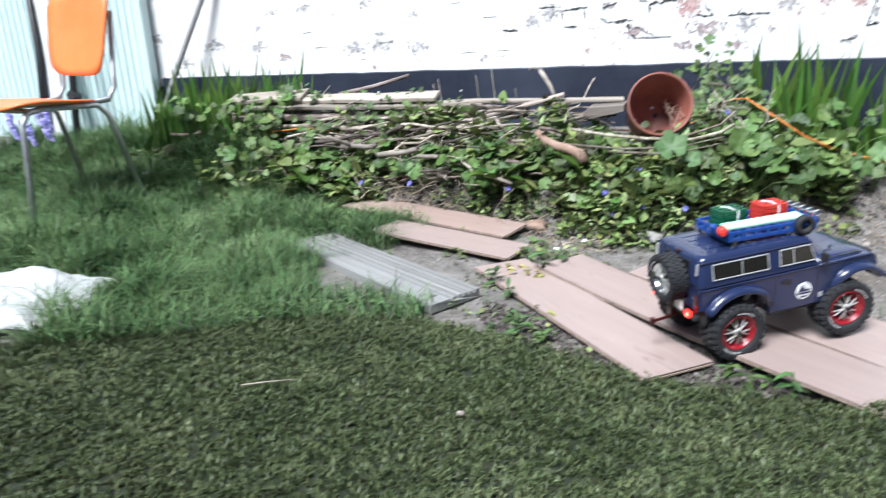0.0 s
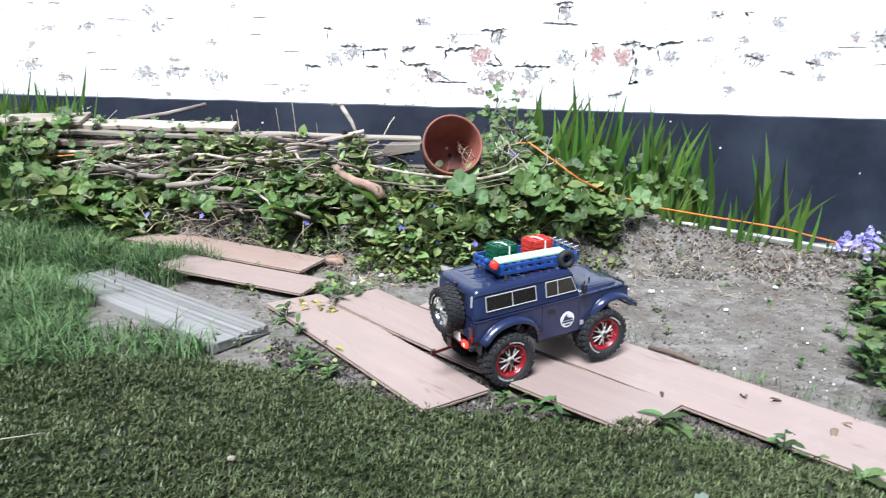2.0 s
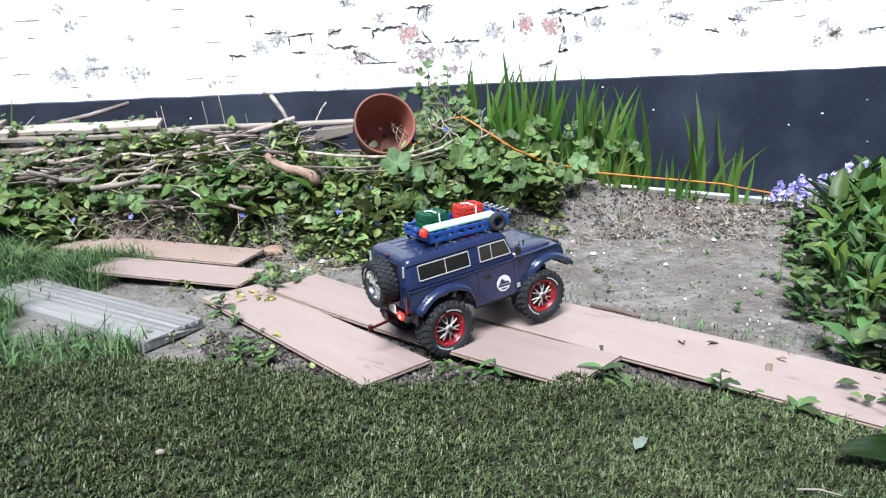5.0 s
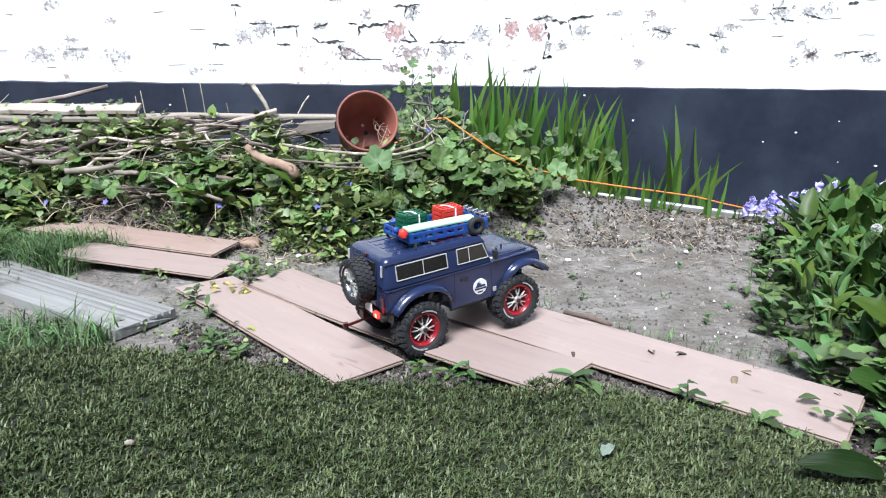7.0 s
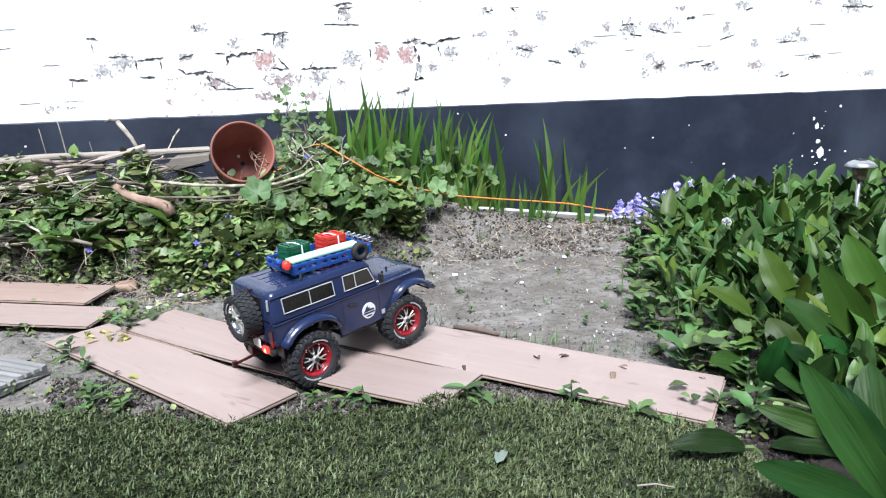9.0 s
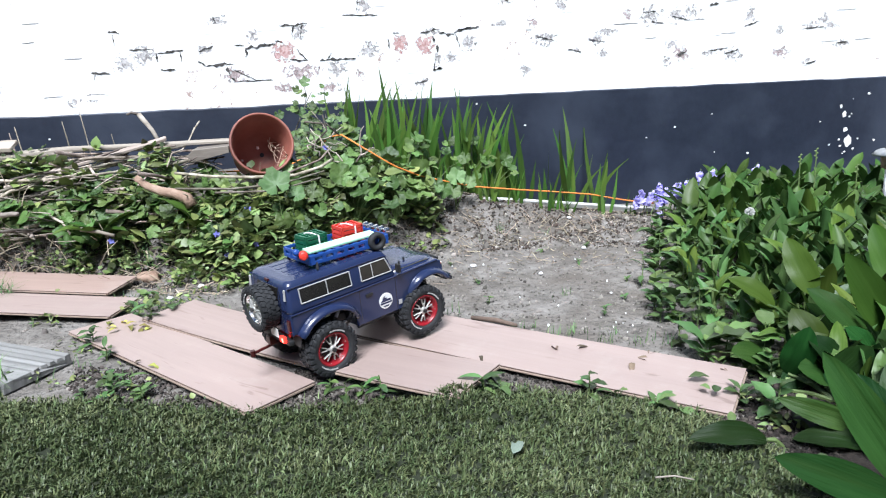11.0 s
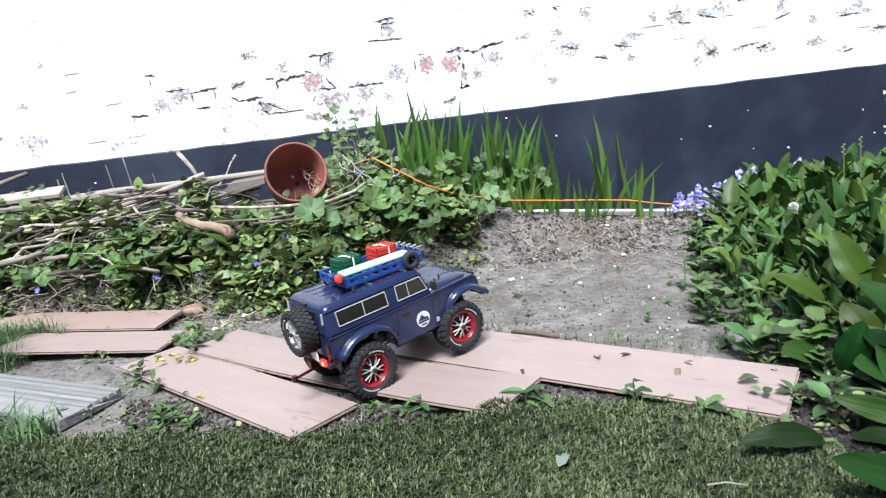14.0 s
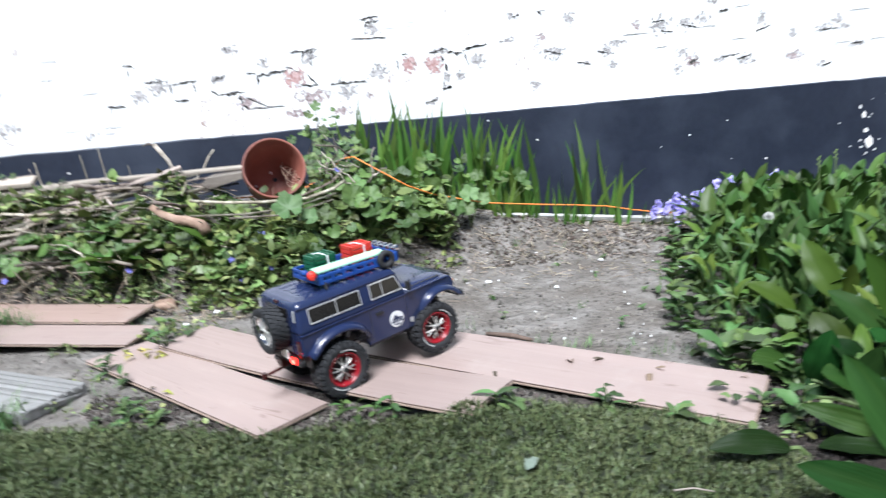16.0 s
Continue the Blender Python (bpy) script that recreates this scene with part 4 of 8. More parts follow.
        part("corner_strip", box((0.003, 0.005, 0.022), pose(-0.1880, s * 0.0655, 0.1820, 0, 4), 0.001), M_SILVER, t)
        part("head_lamp", cyl(0.0115, 0.006, pose(0.1885, s * 0.044, 0.1280, 0, 90), 22), M_CHROME, t)
        part("front_indicator", cyl(0.0040, 0.006, pose(0.1885, s * 0.066, 0.1320, 0, 90), 12), M_ORANGE, t)
        part("mud_flap", box((0.002, 0.030, 0.026), pose(-0.176, s * 0.066, 0.090, 0, 6), 0.0005, 1), M_BLACK, t)
    # windscreen and rear door
    tip = -math.degrees(math.atan2(0.0145, z1 - z0))
    screen = part("windscreen", box((0.002, 0.122, 0.034), pose(0.0528, 0, 0.1745, 0, tip), 0.0006, 1), M_WINDSCREEN, t, "smoky brown windscreen")
    part("screen_bar", box((0.003, 0.004, 0.036), pose(0.0530, 0, 0.1745, 0, tip)), M_BODY, screen)
    part("wiper", tube([(0.0610, 0.02, 0.1570), (0.0565, -0.03, 0.1680)], 0.0012, 5), M_BLACK, screen)
    part("rear_window", box((0.002, 0.076, 0.028), pose(-0.1872, 0.0, 0.1770, 0, 4), 0.0006, 1), M_GLASS, t)
    part("high_lamp", box((0.004, 0.014, 0.005), pose(-0.1850, 0.0, 0.1985), 0.001), M_REDDARK, t, "small red lamp above the rear door")
    for y in (-0.046, 0.046):
        part("rear_door_seam", box((0.0008, 0.0010, 0.090), pose(-0.1888, y, 0.150)), M_BLACK, t)
    # bonnet with its raised middle
    bm = bmesh.new()
    rows = []
    for x, z in ((0.0570, 0.1565), (0.1000, 0.1575), (0.1500, 0.1565), (0.1740, 0.1530), (0.1850, 0.1420)):
        rows.append([bm.verts.new((x, y, zz)) for y, zz in ((-0.069, z - 0.014), (-0.067, z - 0.0055), (-0.056, z - 0.002), (-0.044, z + 0.0005), (-0.030, z - 0.0015), (0.030, z - 0.0015), (0.044, z + 0.0005), (0.056, z - 0.002), (0.067, z - 0.0055), (0.069, z - 0.014))])
    for a, b in zip(rows, rows[1:]):
        for k in range(9):
            bm.faces.new((a[k], a[k + 1], b[k + 1], b[k]))
    bm.faces.new(rows[0])
    bm.faces.new(rows[-1][::-1])
    bmesh.ops.recalc_face_normals(bm, faces=bm.faces)
    bonnet = part("bonnet", bm, M_BODY, t, smooth=True)
    for y in (-0.062, 0.062):
        part("wing_plate", box((0.080, 0.010, 0.0014), pose(0.118, y, 0.1522, 0, 0), 0.0004, 1), M_BLACK, bonnet)
    for x, y in ((0.1120, -0.0400), (0.0900, -0.0520)):
        pin = part("bonnet_pin", tube([(x, y, 0.156), (x, y, 0.164)], 0.0020, 8), M_BLACK, bonnet)
        pin["label"] = "small black bonnet catch"
    part("grille", box((0.005, 0.070, 0.030), pose(0.1880, 0, 0.1270), 0.001), M_BLACK, t)
    part("front_bumper", box((0.012, 0.160, 0.012), pose(0.1990, 0, 0.1010), 0.003), M_BLACK, t)
    part("bull_bar", tube([(0.202, -0.045, 0.101), (0.207, -0.040, 0.135), (0.207, 0.040, 0.135), (0.202, 0.045, 0.101)], 0.003, 8), M_BLACK, t)
    part("rear_bumper", box((0.012, 0.150, 0.011), pose(-0.1910, 0, 0.0900), 0.003), M_BLACK, t)
    part("plate_holder", box((0.002, 0.026, 0.018), pose(-0.1990, -0.026, 0.1030), 0.0004, 1), M_PLATE, t)
    hitch = part("tow_hitch", tube([(-0.170, 0, 0.070), (-0.205, 0, 0.066), (-0.240, 0, 0.063)], 0.0030, 8), M_REDDARK, t, "red tow hitch")
    part("hitch_ball", cyl(0.005, 0.012, pose(-0.238, 0, 0.064), 12), M_REDDARK, hitch)
    part("hitch_block", box((0.014, 0.018, 0.018), pose(-0.196, 0, 0.078), 0.002), M_REDDARK, hitch)
    # chassis, axles, links and shocks
    bm = bmesh.new()
    for s in (-1, 1):
        add_box(bm, (0.350, 0.010, 0.016), pose(0.0, s * 0.030, 0.084), 0.002)
    add_box(bm, (0.090, 0.058, 0.030), pose(0.0, 0, 0.074), 0.004)
    part("chassis", bm, M_BLACK, t)
    for cx in (-A, A):
        ax = part("axle", tube([(cx, -TR + 0.016, R), (cx, TR - 0.016, R)], 0.0075, 10), M_BLACK, t)
        part("gear_case", lathe([(-0.017, 0.004), (-0.011, 0.017), (0.011, 0.017), (0.017, 0.004)], 16, pose(cx, 0.012, R)), M_BLACK, ax)
        inward = -1 if cx > 0 else 1
        for s in (-1, 1):
            if cx < 0:
                part("inner_guard", box((0.030, 0.003, 0.013), pose(cx + 0.004, s * 0.064, 0.1165, 8 * s, -6), 0.001, 1), M_SILVER, ax, "bare silver plate inside the wheel arch")
                part("stay", tube([(cx + 0.030, s * 0.066, 0.104), (cx + 0.044, s * 0.060, 0.117)], 0.0034, 8), M_SILVER, ax)
            part("link_rod", tube([(cx, s * 0.036, R - 0.004), (cx + inward * 0.085, s * 0.026, 0.070)], 0.0030, 8), M_SILVER, ax)
            part("shock_absorber", tube([(cx + inward * 0.014, s * 0.047, R + 0.006), (cx - inward * 0.002, s * 0.040, 0.122)], 0.0042, 8), M_SILVER, ax)
            pts = []
            for i in range(49):
                u = i / 48
                pts.append((cx + inward * (0.014 - 0.016 * u) + 0.0065 * math.cos(i * 0.9), s * (0.047 - 0.007 * u) + 0.0060 * math.sin(i * 0.9), R + 0.012 + 0.048 * u))
            part("spring", tube(pts, 0.0013, 5), M_WHITE if cx < 0 else M_BLACK, ax)
    for cx, steer in ((-A, 0), (A, -5)):
        for s in (-1, 1):
            sag = {(-1, -1): -0.001, (1, -1): -0.002, (-1, 1): 0.002, (1, 1): -0.002}[(1 if cx > 0 else -1, s)]
            truck_wheel(t, "wheel", pose(cx, s * TR, R + sag, 0, 17 * s + cx * 100, steer), mirror=s)
    truck_wheel(t, "spare_wheel", pose(-0.2075, -0.002, 0.1500, 0, 12, 90), radius=0.0450, width=0.034, red=False)
    part("spare_bracket", cyl(0.010, 0.026, pose(-0.198, 0.004, 0.150, 0, 90), 12), M_BLACK, t)
    # roof rack: slotted blue sides
    rack = new("roof_rack")
    rack.parent = t
    rack.matrix_basis = pose(-0.024, -0.003, ROOF + 0.0060, 0, 1.8, 0)
    rl, rw, rh = 0.184, 0.098, 0.0190
    for s in (-1, 1):
        bm = bmesh.new()
        for z, hh in ((0.0035, 0.007), (rh - 0.003, 0.006)):
            add_box(bm, (rl, 0.0035, hh), pose(0, s * rw / 2, z), 0.0006, 1)
        for i in range(8):
            add_box(bm, (0.0085, 0.0033, rh - 0.001), pose(-rl / 2 + 0.0045 + (rl - 0.009) * i / 7, s * rw / 2, rh / 2))
        part("rack_side", bm, M_BLUERACK, rack, "blue slotted rack side")
        bm = bmesh.new()
        for z, hh in ((0.0035, 0.007), (rh - 0.003, 0.006)):
            add_box(bm, (0.0035, rw, hh), pose(s * rl / 2, 0, z), 0.0006, 1)
        for i in range(5):
            add_box(bm, (0.0033, 0.007, rh), pose(s * rl / 2, -rw / 2 + 0.004 + (rw - 0.008) * i / 4, rh / 2))
        part("rack_end", bm, M_BLUERACK, rack)
    for i in range(9):
        part("floor_slat", box((0.011, rw, 0.003), pose(-rl / 2 + rl * (i + 0.5) / 9, 0, 0.0025)), M_BLUERACK, rack)
    for x in (-0.080, 0.075):
        for s in (-1, 1):
            part("rack_foot", tube([(x, s * rw / 2, 0.003), (x - 0.003, s * (rw / 2 + 0.006), -0.009)], 0.0026, 6), M_BLACK, rack)

    def crate(x, y, mat, name, turn):
        c = part(name, box((0.046, 0.036, 0.003), pose(x, y, 0.006, 0, 0, turn), 0.0005, 1), mat, t)
        c.matrix_basis = rack.matrix_basis
        m = pose(x, y, 0.006, 0, 0, turn)
        for z in (0.004, 0.013, 0.022, 0.031):
            for q in (-1, 1):
                part("slat", box((0.048, 0.003, 0.0066), m @ pose(0, q * 0.0185, z)), mat, c)
                part("slat", box((0.003, 0.038, 0.0066), m @ pose(q * 0.0235, 0, z)), mat, c)
        for sx in (-1, 1):
            for sy in (-1, 1):
                part("corner_post", box((0.005, 0.005, 0.035), m @ pose(sx * 0.0225, sy * 0.0175, 0.0165)), mat, c)
        # the lattice that keeps bottles apart, over a black sheet for the shade inside
        part("crate_well", box((0.043, 0.033, 0.002), m @ pose(0, 0, 0.020)), M_BLACK, c)
        for i in (-1, 0, 1):
            part("divider", box((0.0028, 0.036, 0.005), m @ pose(i * 0.0115, 0, 0.0315)), mat, c)
        for i in (-0.5, 0.5):
            part("divider", box((0.046, 0.0028, 0.005), m @ pose(0, i * 0.0120, 0.0315)), mat, c)
        pts = [(x + 0.006, y - 0.022, 0.010), (x + 0.006, y - 0.0205, 0.038), (x, y, 0.0415), (x - 0.006, y + 0.0205, 0.038), (x - 0.006, y + 0.022, 0.010)]
        part("crate_strap", tube(pts, 0.0017, 6), M_WHITE, c, "white tie-down strap")
        return c

    crate(-0.046, 0.020, M_GREENCRATE, "green_crate", 2)
    crate(0.040, 0.018, M_REDCRATE, "red_crate", -2)
    board = part("load_board", box((0.160, 0.026, 0.0045), pose(-0.010, -0.031, rh + 0.005, 6), 0.001), M_MINT, rack, "pale green traction board")
    for i in range(8):
        part("board_slot", box((0.009, 0.006, 0.0016), pose(-0.078 + i * 0.0195, -0.031, rh + 0.0078, 6)), M_WHITE, board)
    part("spare_ring", lathe([(-0.006, 0.0085), (-0.007, 0.0150), (-0.004, 0.0185), (0.004, 0.0185), (0.007, 0.0150), (0.006, 0.0085)], 28, pose(0.058, -rw / 2 - 0.008, rh * 0.70, 0, 0, 82), close=True), M_RUBBER, rack, "small black rubber ring", smooth=True)
    can = part("fuel_can", lathe([(-0.013, 0.004), (-0.012, 0.0085), (0.011, 0.0085), (0.013, 0.004)], 16, pose(-0.103, -0.043, rh * 1.15, 0, 10, 62)), M_REDCRATE, rack, "small red fuel can", smooth=True)
    part("fuel_can_cap", cyl(0.004, 0.006, pose(-0.110, -0.057, rh * 1.15, 0, 90, 62), 10), M_REDCRATE, can)
    part("fuel_can", lathe([(-0.010, 0.003), (-0.009, 0.0058), (0.009, 0.0058), (0.010, 0.003)], 16, pose(-0.103, -0.016, rh * 1.15, 0, 20, 70)), M_BLUERACK, rack, smooth=True)
    part("light_bar", box((0.008, 0.088, 0.008), pose(rl / 2 + 0.006, 0, rh * 0.72), 0.001), M_BLACK, rack)
    for i in range(5):
        part("roof_lamp", lathe([(-0.006, 0.003), (-0.003, 0.0060), (0.005, 0.0070), (0.006, 0.0052)], 16, pose(rl / 2 + 0.006, -0.036 + 0.018 * i, rh * 0.72 + 0.009)), M_CHROME, rack, "round chrome roof lamp")


truck()


# ---------------------------------------------------------------- the raised bed: sticks, boards, pot
def stick(pts, r0, r1, label, mat=None, category="stick", group="sticks piled on the bed", name="stick", seg=7):
    n = len(pts)
    bm = tube(pts, [r0 + (r1 - r0) * i / (n - 1) for i in range(n)], seg)
    ob = part(name, bm, mat or M_STICK, smooth=True)
    return tagged(ob, label, category, group)


def wander(a, b, n, amount, rnd):
    a, b = Vector(a), Vector(b)
    out = []
    for i in range(n + 1):
        t = i / n
        p = a.lerp(b, t)
        if 0 < i < n:
            p += Vector([rnd.uniform(-1, 1) * amount for _ in range(3)])
        out.append(tuple(p))
    return out


RS = random.Random(11)
# long poles and laths that lie along the wall
for k, (a, b, r) in enumerate((((-1.95, 2.50, 0.335), (-0.28, 2.44, 0.352), 0.011), ((-1.80, 2.44, 0.350), (-0.45, 2.40, 0.378), 0.010), ((-1.62, 2.40, 0.318), (-0.60, 2.36, 0.352), 0.012), ((-1.50, 2.36, 0.290), (-0.30, 2.42, 0.330), 0.009),
                               ((-1.25, 2.22, 0.235), (-0.42, 2.42, 0.375), 0.010), ((-1.10, 2.20, 0.225), (-0.62, 2.40, 0.362), 0.009), ((-1.70, 2.36, 0.30), (-0.75, 2.30, 0.31), 0.013), ((-1.38, 2.25, 0.255), (-0.80, 2.33, 0.322), 0.012), ((-2.10, 2.34, 0.27), (-1.35, 2.42, 0.345), 0.012))):
    stick(wander(a, b, 11, 0.009, RS), r * 0.60, r * 0.32, "long weathered pole lying along the foot of the wall")
for k in range(170):
    x = RS.uniform(-1.45, -0.36)
    y = RS.uniform(2.20, 2.44)
    z = terrain(x, y) + RS.uniform(0.015, 0.085)
    L = RS.uniform(0.10, 0.42)
    a = RS.gauss(0.25, 0.8) + (math.pi if RS.random() < 0.5 else 0)
    up = max(-0.3, min(0.34, RS.gauss(0.04, 0.20)))
    d = Vector((math.cos(a) * math.cos(up), math.sin(a) * math.cos(up), math.sin(up))) * L / 2
    c = Vector((x, y, z + abs(d.z) * 0.6))
    r = 0.0018 + 0.0052 * RS.random() ** 1.8
    stick(wander(c - d, c + d, 5, L * 0.026, RS), r, r * 0.55, "dry weathered stick in the pile on the bed")
for k in range(40):
    x = RS.uniform(-1.40, -0.60)
    y = RS.uniform(2.20, 2.38)
    z = terrain(x, y) + RS.uniform(0.03, 0.09)
    L = RS.uniform(0.12, 0.40)
    a = RS.gauss(0.1, 0.7) + (math.pi if RS.random() < 0.5 else 0)
    up = RS.gauss(0.0, 0.16)
    d = Vector((math.cos(a) * math.cos(up), math.sin(a) * math.cos(up), math.sin(up))) * L / 2
    c = Vector((x, y, z))
    r = 0.0022 + 0.0058 * RS.random() ** 1.6
    stick(wander(c - d, c + d, 5, L * 0.022, RS), r, r * 0.6, "dry pale stick lying on top of the pile", M_PALEWOOD if k % 2 else M_STICK)
# short thick cut pieces in the pile
for x, y, z, L, a, r in ((-1.02, 2.17, 0.235, 0.14, 0.35, 0.009), (-0.90, 2.15, 0.225, 0.10, -0.5, 0.008), (-1.18, 2.20, 0.25, 0.16, -0.3, 0.010), (-1.45, 2.24, 0.25, 0.20, 0.2, 0.008)):
    d = Vector((math.cos(a), math.sin(a), 0.08)) * L / 2
    c = Vector((x, y, z))
    stick(wander(c - d, c + d, 4, 0.004, RS), r, r * 0.85, "short thick cut piece of branch in the pile", mat=M_PALEWOOD)
# the thick, peeled, bent branch
stick([(-0.535, 2.19, 0.305), (-0.505, 2.18, 0.280), (-0.465, 2.17, 0.262), (-0.425, 2.16, 0.254), (-0.390, 2.155, 0.240), (-0.376, 2.15, 0.212)], 0.010, 0.019, "thick bent brown branch without bark lying over leaves", M_BRANCH, "branch", "", "bent_branch", 14)
# pale sticks that lean against the plinth
stick([(-1.42, 2.56, 0.405), (-1.28, 2.60, 0.432), (-1.14, 2.64, 0.470)], 0.010, 0.008, "pale pole leaning on the plinth", M_PALEWOOD)
stick([(-0.525, 2.58, 0.345), (-0.56, 2.60, 0.42), (-0.605, 2.63, 0.478)], 0.006, 0.009, "pale broken stem leaning on the plinth", M_PALEWOOD)
stick([(-0.605, 2.63, 0.478), (-0.63, 2.63, 0.486), (-0.645, 2.625, 0.478)], 0.006, 0.004, "pale broken stem leaning on the plinth", M_PALEWOOD)
for x, z in ((-0.98, 0.46), (-0.83, 0.47), (-0.77, 0.50), (-0.68, 0.42), (-1.0, 0.44)):
    stick([(x + 0.03, 2.50, 0.30), (x + 0.01, 2.52, z * 0.88), (x, 2.53, z)], 0.0028, 0.0014, "thin dry stem standing before the plinth", seg=5)


def board(x, y, z, L, W, T, rx, ry, rz, label, mat):
    bm = box((L, W, T), None, 0.002, 1)
    bmesh.ops.subdivide_edges(bm, edges=[e for e in bm.edges if abs(e.verts[0].co.x - e.verts[1].co.x) > L * 0.8], cuts=10)
    for v in bm.verts:
        end = smoothstep(0.40, 0.5, abs(v.co.x) / L)
        v.co.z += 0.006 * noise.noise((v.co.x * 5 + x * 9, v.co.y * 5, 1.0))
        v.co.y += 0.007 * noise.noise((v.co.x * 7 + x * 5, z * 40, 3.0)) + 0.016 * end * noise.noise((x * 3, z * 31, 7.0)) * (v.co.x / L)
        v.co.x += 0.03 * end * noise.noise((v.co.y * 40 + x, z * 17, 5.0))
    ob = part("old_board", bm, mat, at=pose(x, y, z, rx, ry, rz))
    return tagged(ob, label, "board", "boards on the bed")


board(-1.68, 2.45, 0.408, 0.34, 0.11, 0.014, 14, -3, 3, "pale sawn board on top of the stick pile", M_BOARD)
board(-1.40, 2.455, 0.398, 0.90, 0.07, 0.015, 16, -0.6, -1, "long pale weathered board along the foot of the wall", M_BOARD)
board(-1.26, 2.430, 0.372, 0.96, 0.06, 0.014, 12, 0.3, 1.5, "tan weathered board under the pale one", M_PALEWOOD)
board(-1.42, 2.420, 0.333, 0.80, 0.08, 0.018, 6, 0.8, 2, "brown weathered board low in the stick pile", M_STICK)
board(-0.640, 2.450, 0.380, 0.74, 0.040, 0.010, 10, -0.4, -1.0, "long pale lath along the foot of the wall", M_BOARD)
board(-0.72, 2.37, 0.345, 0.50, 0.030, 0.010, 12, -13, 14, "pale split lath lying aslant on the pile", M_BOARD)


def board_end():
    """A tan board that juts out beside the pot, its end cut aslant."""
    bm = bmesh.new()
    add_prism(bm, [(-0.07, -0.006), (-0.045, -0.022), (0.065, 0.002), (0.065, 0.024), (-0.05, 0.017)], -0.10, 0.06, None, 0.002)
    ob = part("old_board", bm, M_PALEWOOD, at=pose(-0.335, 2.42, 0.350, 0, 0, 0))
    tagged(ob, "tan weathered board end beside the flowerpot", "board", "boards on the bed")


board_end()


def flowerpot():
    """A terracotta pot lying on its side, its mouth towards the garden."""
    p = base("flowerpot", pose(-0.155, 2.235, 0.385, 0, -20, -76) @ Matrix.Diagonal((0.945, 0.945, 0.945, 1)), "empty terracotta flowerpot lying on its side on the bed", "flowerpot")
    prof = [(0.0, 0.100), (0.0, 0.1045), (-0.004, 0.1065), (-0.036, 0.1040), (-0.040, 0.0985), (-0.185, 0.078), (-0.190, 0.072), (-0.190, 0.0), (-0.180, 0.0), (-0.180, 0.068), (-0.040, 0.0925), (-0.004, 0.0975)]
    bm = bmesh.new()
    seg = 56
    rings = []
    for x, r in prof:
        if r < 1e-6:
            rings.append([bm.verts.new((x, 0, 0))])
        else:
            rings.append([bm.verts.new((x, r * math.cos(2 * math.pi * k / seg), r * math.sin(2 * math.pi * k / seg))) for k in range(seg)])
    for a, b in zip(rings, rings[1:] + rings[:1]):
        for k in range(seg):
            q = (k + 1) % seg
            if len(a) == 1 and len(b) == 1:
                continue
            if len(a) == 1:
                bm.faces.new((a[0], b[q], b[k]))
            elif len(b) == 1:
                bm.faces.new((a[k], a[q], b[0]))
            else:
                bm.faces.new((a[k], a[q], b[q], b[k]))
    bmesh.ops.recalc_face_normals(bm, faces=bm.faces)
    pot = part("pot_wall", bm, M_TERRA, p, smooth=False)
    for poly in pot.data.polygons:
        poly.use_smooth = True
    for y, z, r in ((0.010, 0.030, 0.006), (-0.050, -0.012, 0.005)):
        part("pebble", lathe([(-0.004, r * 0.4), (0.0, r), (0.005, r * 0.6)], 10, pose(-0.172, y, z)), M_WHITE, p)
    part("drain_hole", cyl(0.008, 0.003, pose(-0.1795, 0.022, 0.004, 0, 90), 14), M_BLACK, p)
    # a dry curl of root inside
    RSP = random.Random(4)
    for k in range(5):
        pts = [(-0.012 - 0.02 * i, 0.060 + 0.022 * math.sin(i * 0.9 + k * 1.7), -0.065 + 0.018 * i + 0.015 * math.cos(i * 1.3 + k)) for i in range(7)]
        part("dry_root", tube(pts, 0.0010, 5), M_BRANCH, p)


flowerpot()

# cane ring and twigs under and beside the pot
for k, pts in enumerate(([(-0.42, 2.16, 0.268), (-0.25, 2.12, 0.262), (-0.10, 2.12, 0.268), (0.03, 2.17, 0.292)], [(-0.30, 2.13, 0.252), (-0.12, 2.10, 0.250), (0.02, 2.15, 0.275)], [(-0.09, 2.17, 0.29), (0.02, 2.2, 0.325), (0.06, 2.24, 0.36)], [(-0.02, 2.30, 0.44), (0.05, 2.30, 0.43), (0.09, 2.32, 0.39)], [(0.0, 2.3, 0.36), (0.05, 2.28, 0.41), (0.04, 2.3, 0.46)])):
    stick(pts, 0.0036, 0.0024, "thin bent brown cane under the flowerpot")

stick([(-0.43, 2.24, 0.306), (-0.31, 2.17, 0.297), (-0.19, 2.13, 0.292), (-0.06, 2.13, 0.290), (0.02, 2.18, 0.304), (0.06, 2.24, 0.320)], 0.0046, 0.0052, "pale brown bent cane lying under the flowerpot")
stick([(-0.70, 2.14, 0.168), (-0.65, 2.135, 0.158), (-0.605, 2.13, 0.143)], 0.0065, 0.0055, "short pale broken piece of branch before the bed", M_BOARD)
stick([(-0.80, 2.20, 0.205), (-0.76, 2.18, 0.185), (-0.74, 2.17, 0.150)], 0.004, 0.003, "short pale broken piece of branch before the bed", M_BOARD)
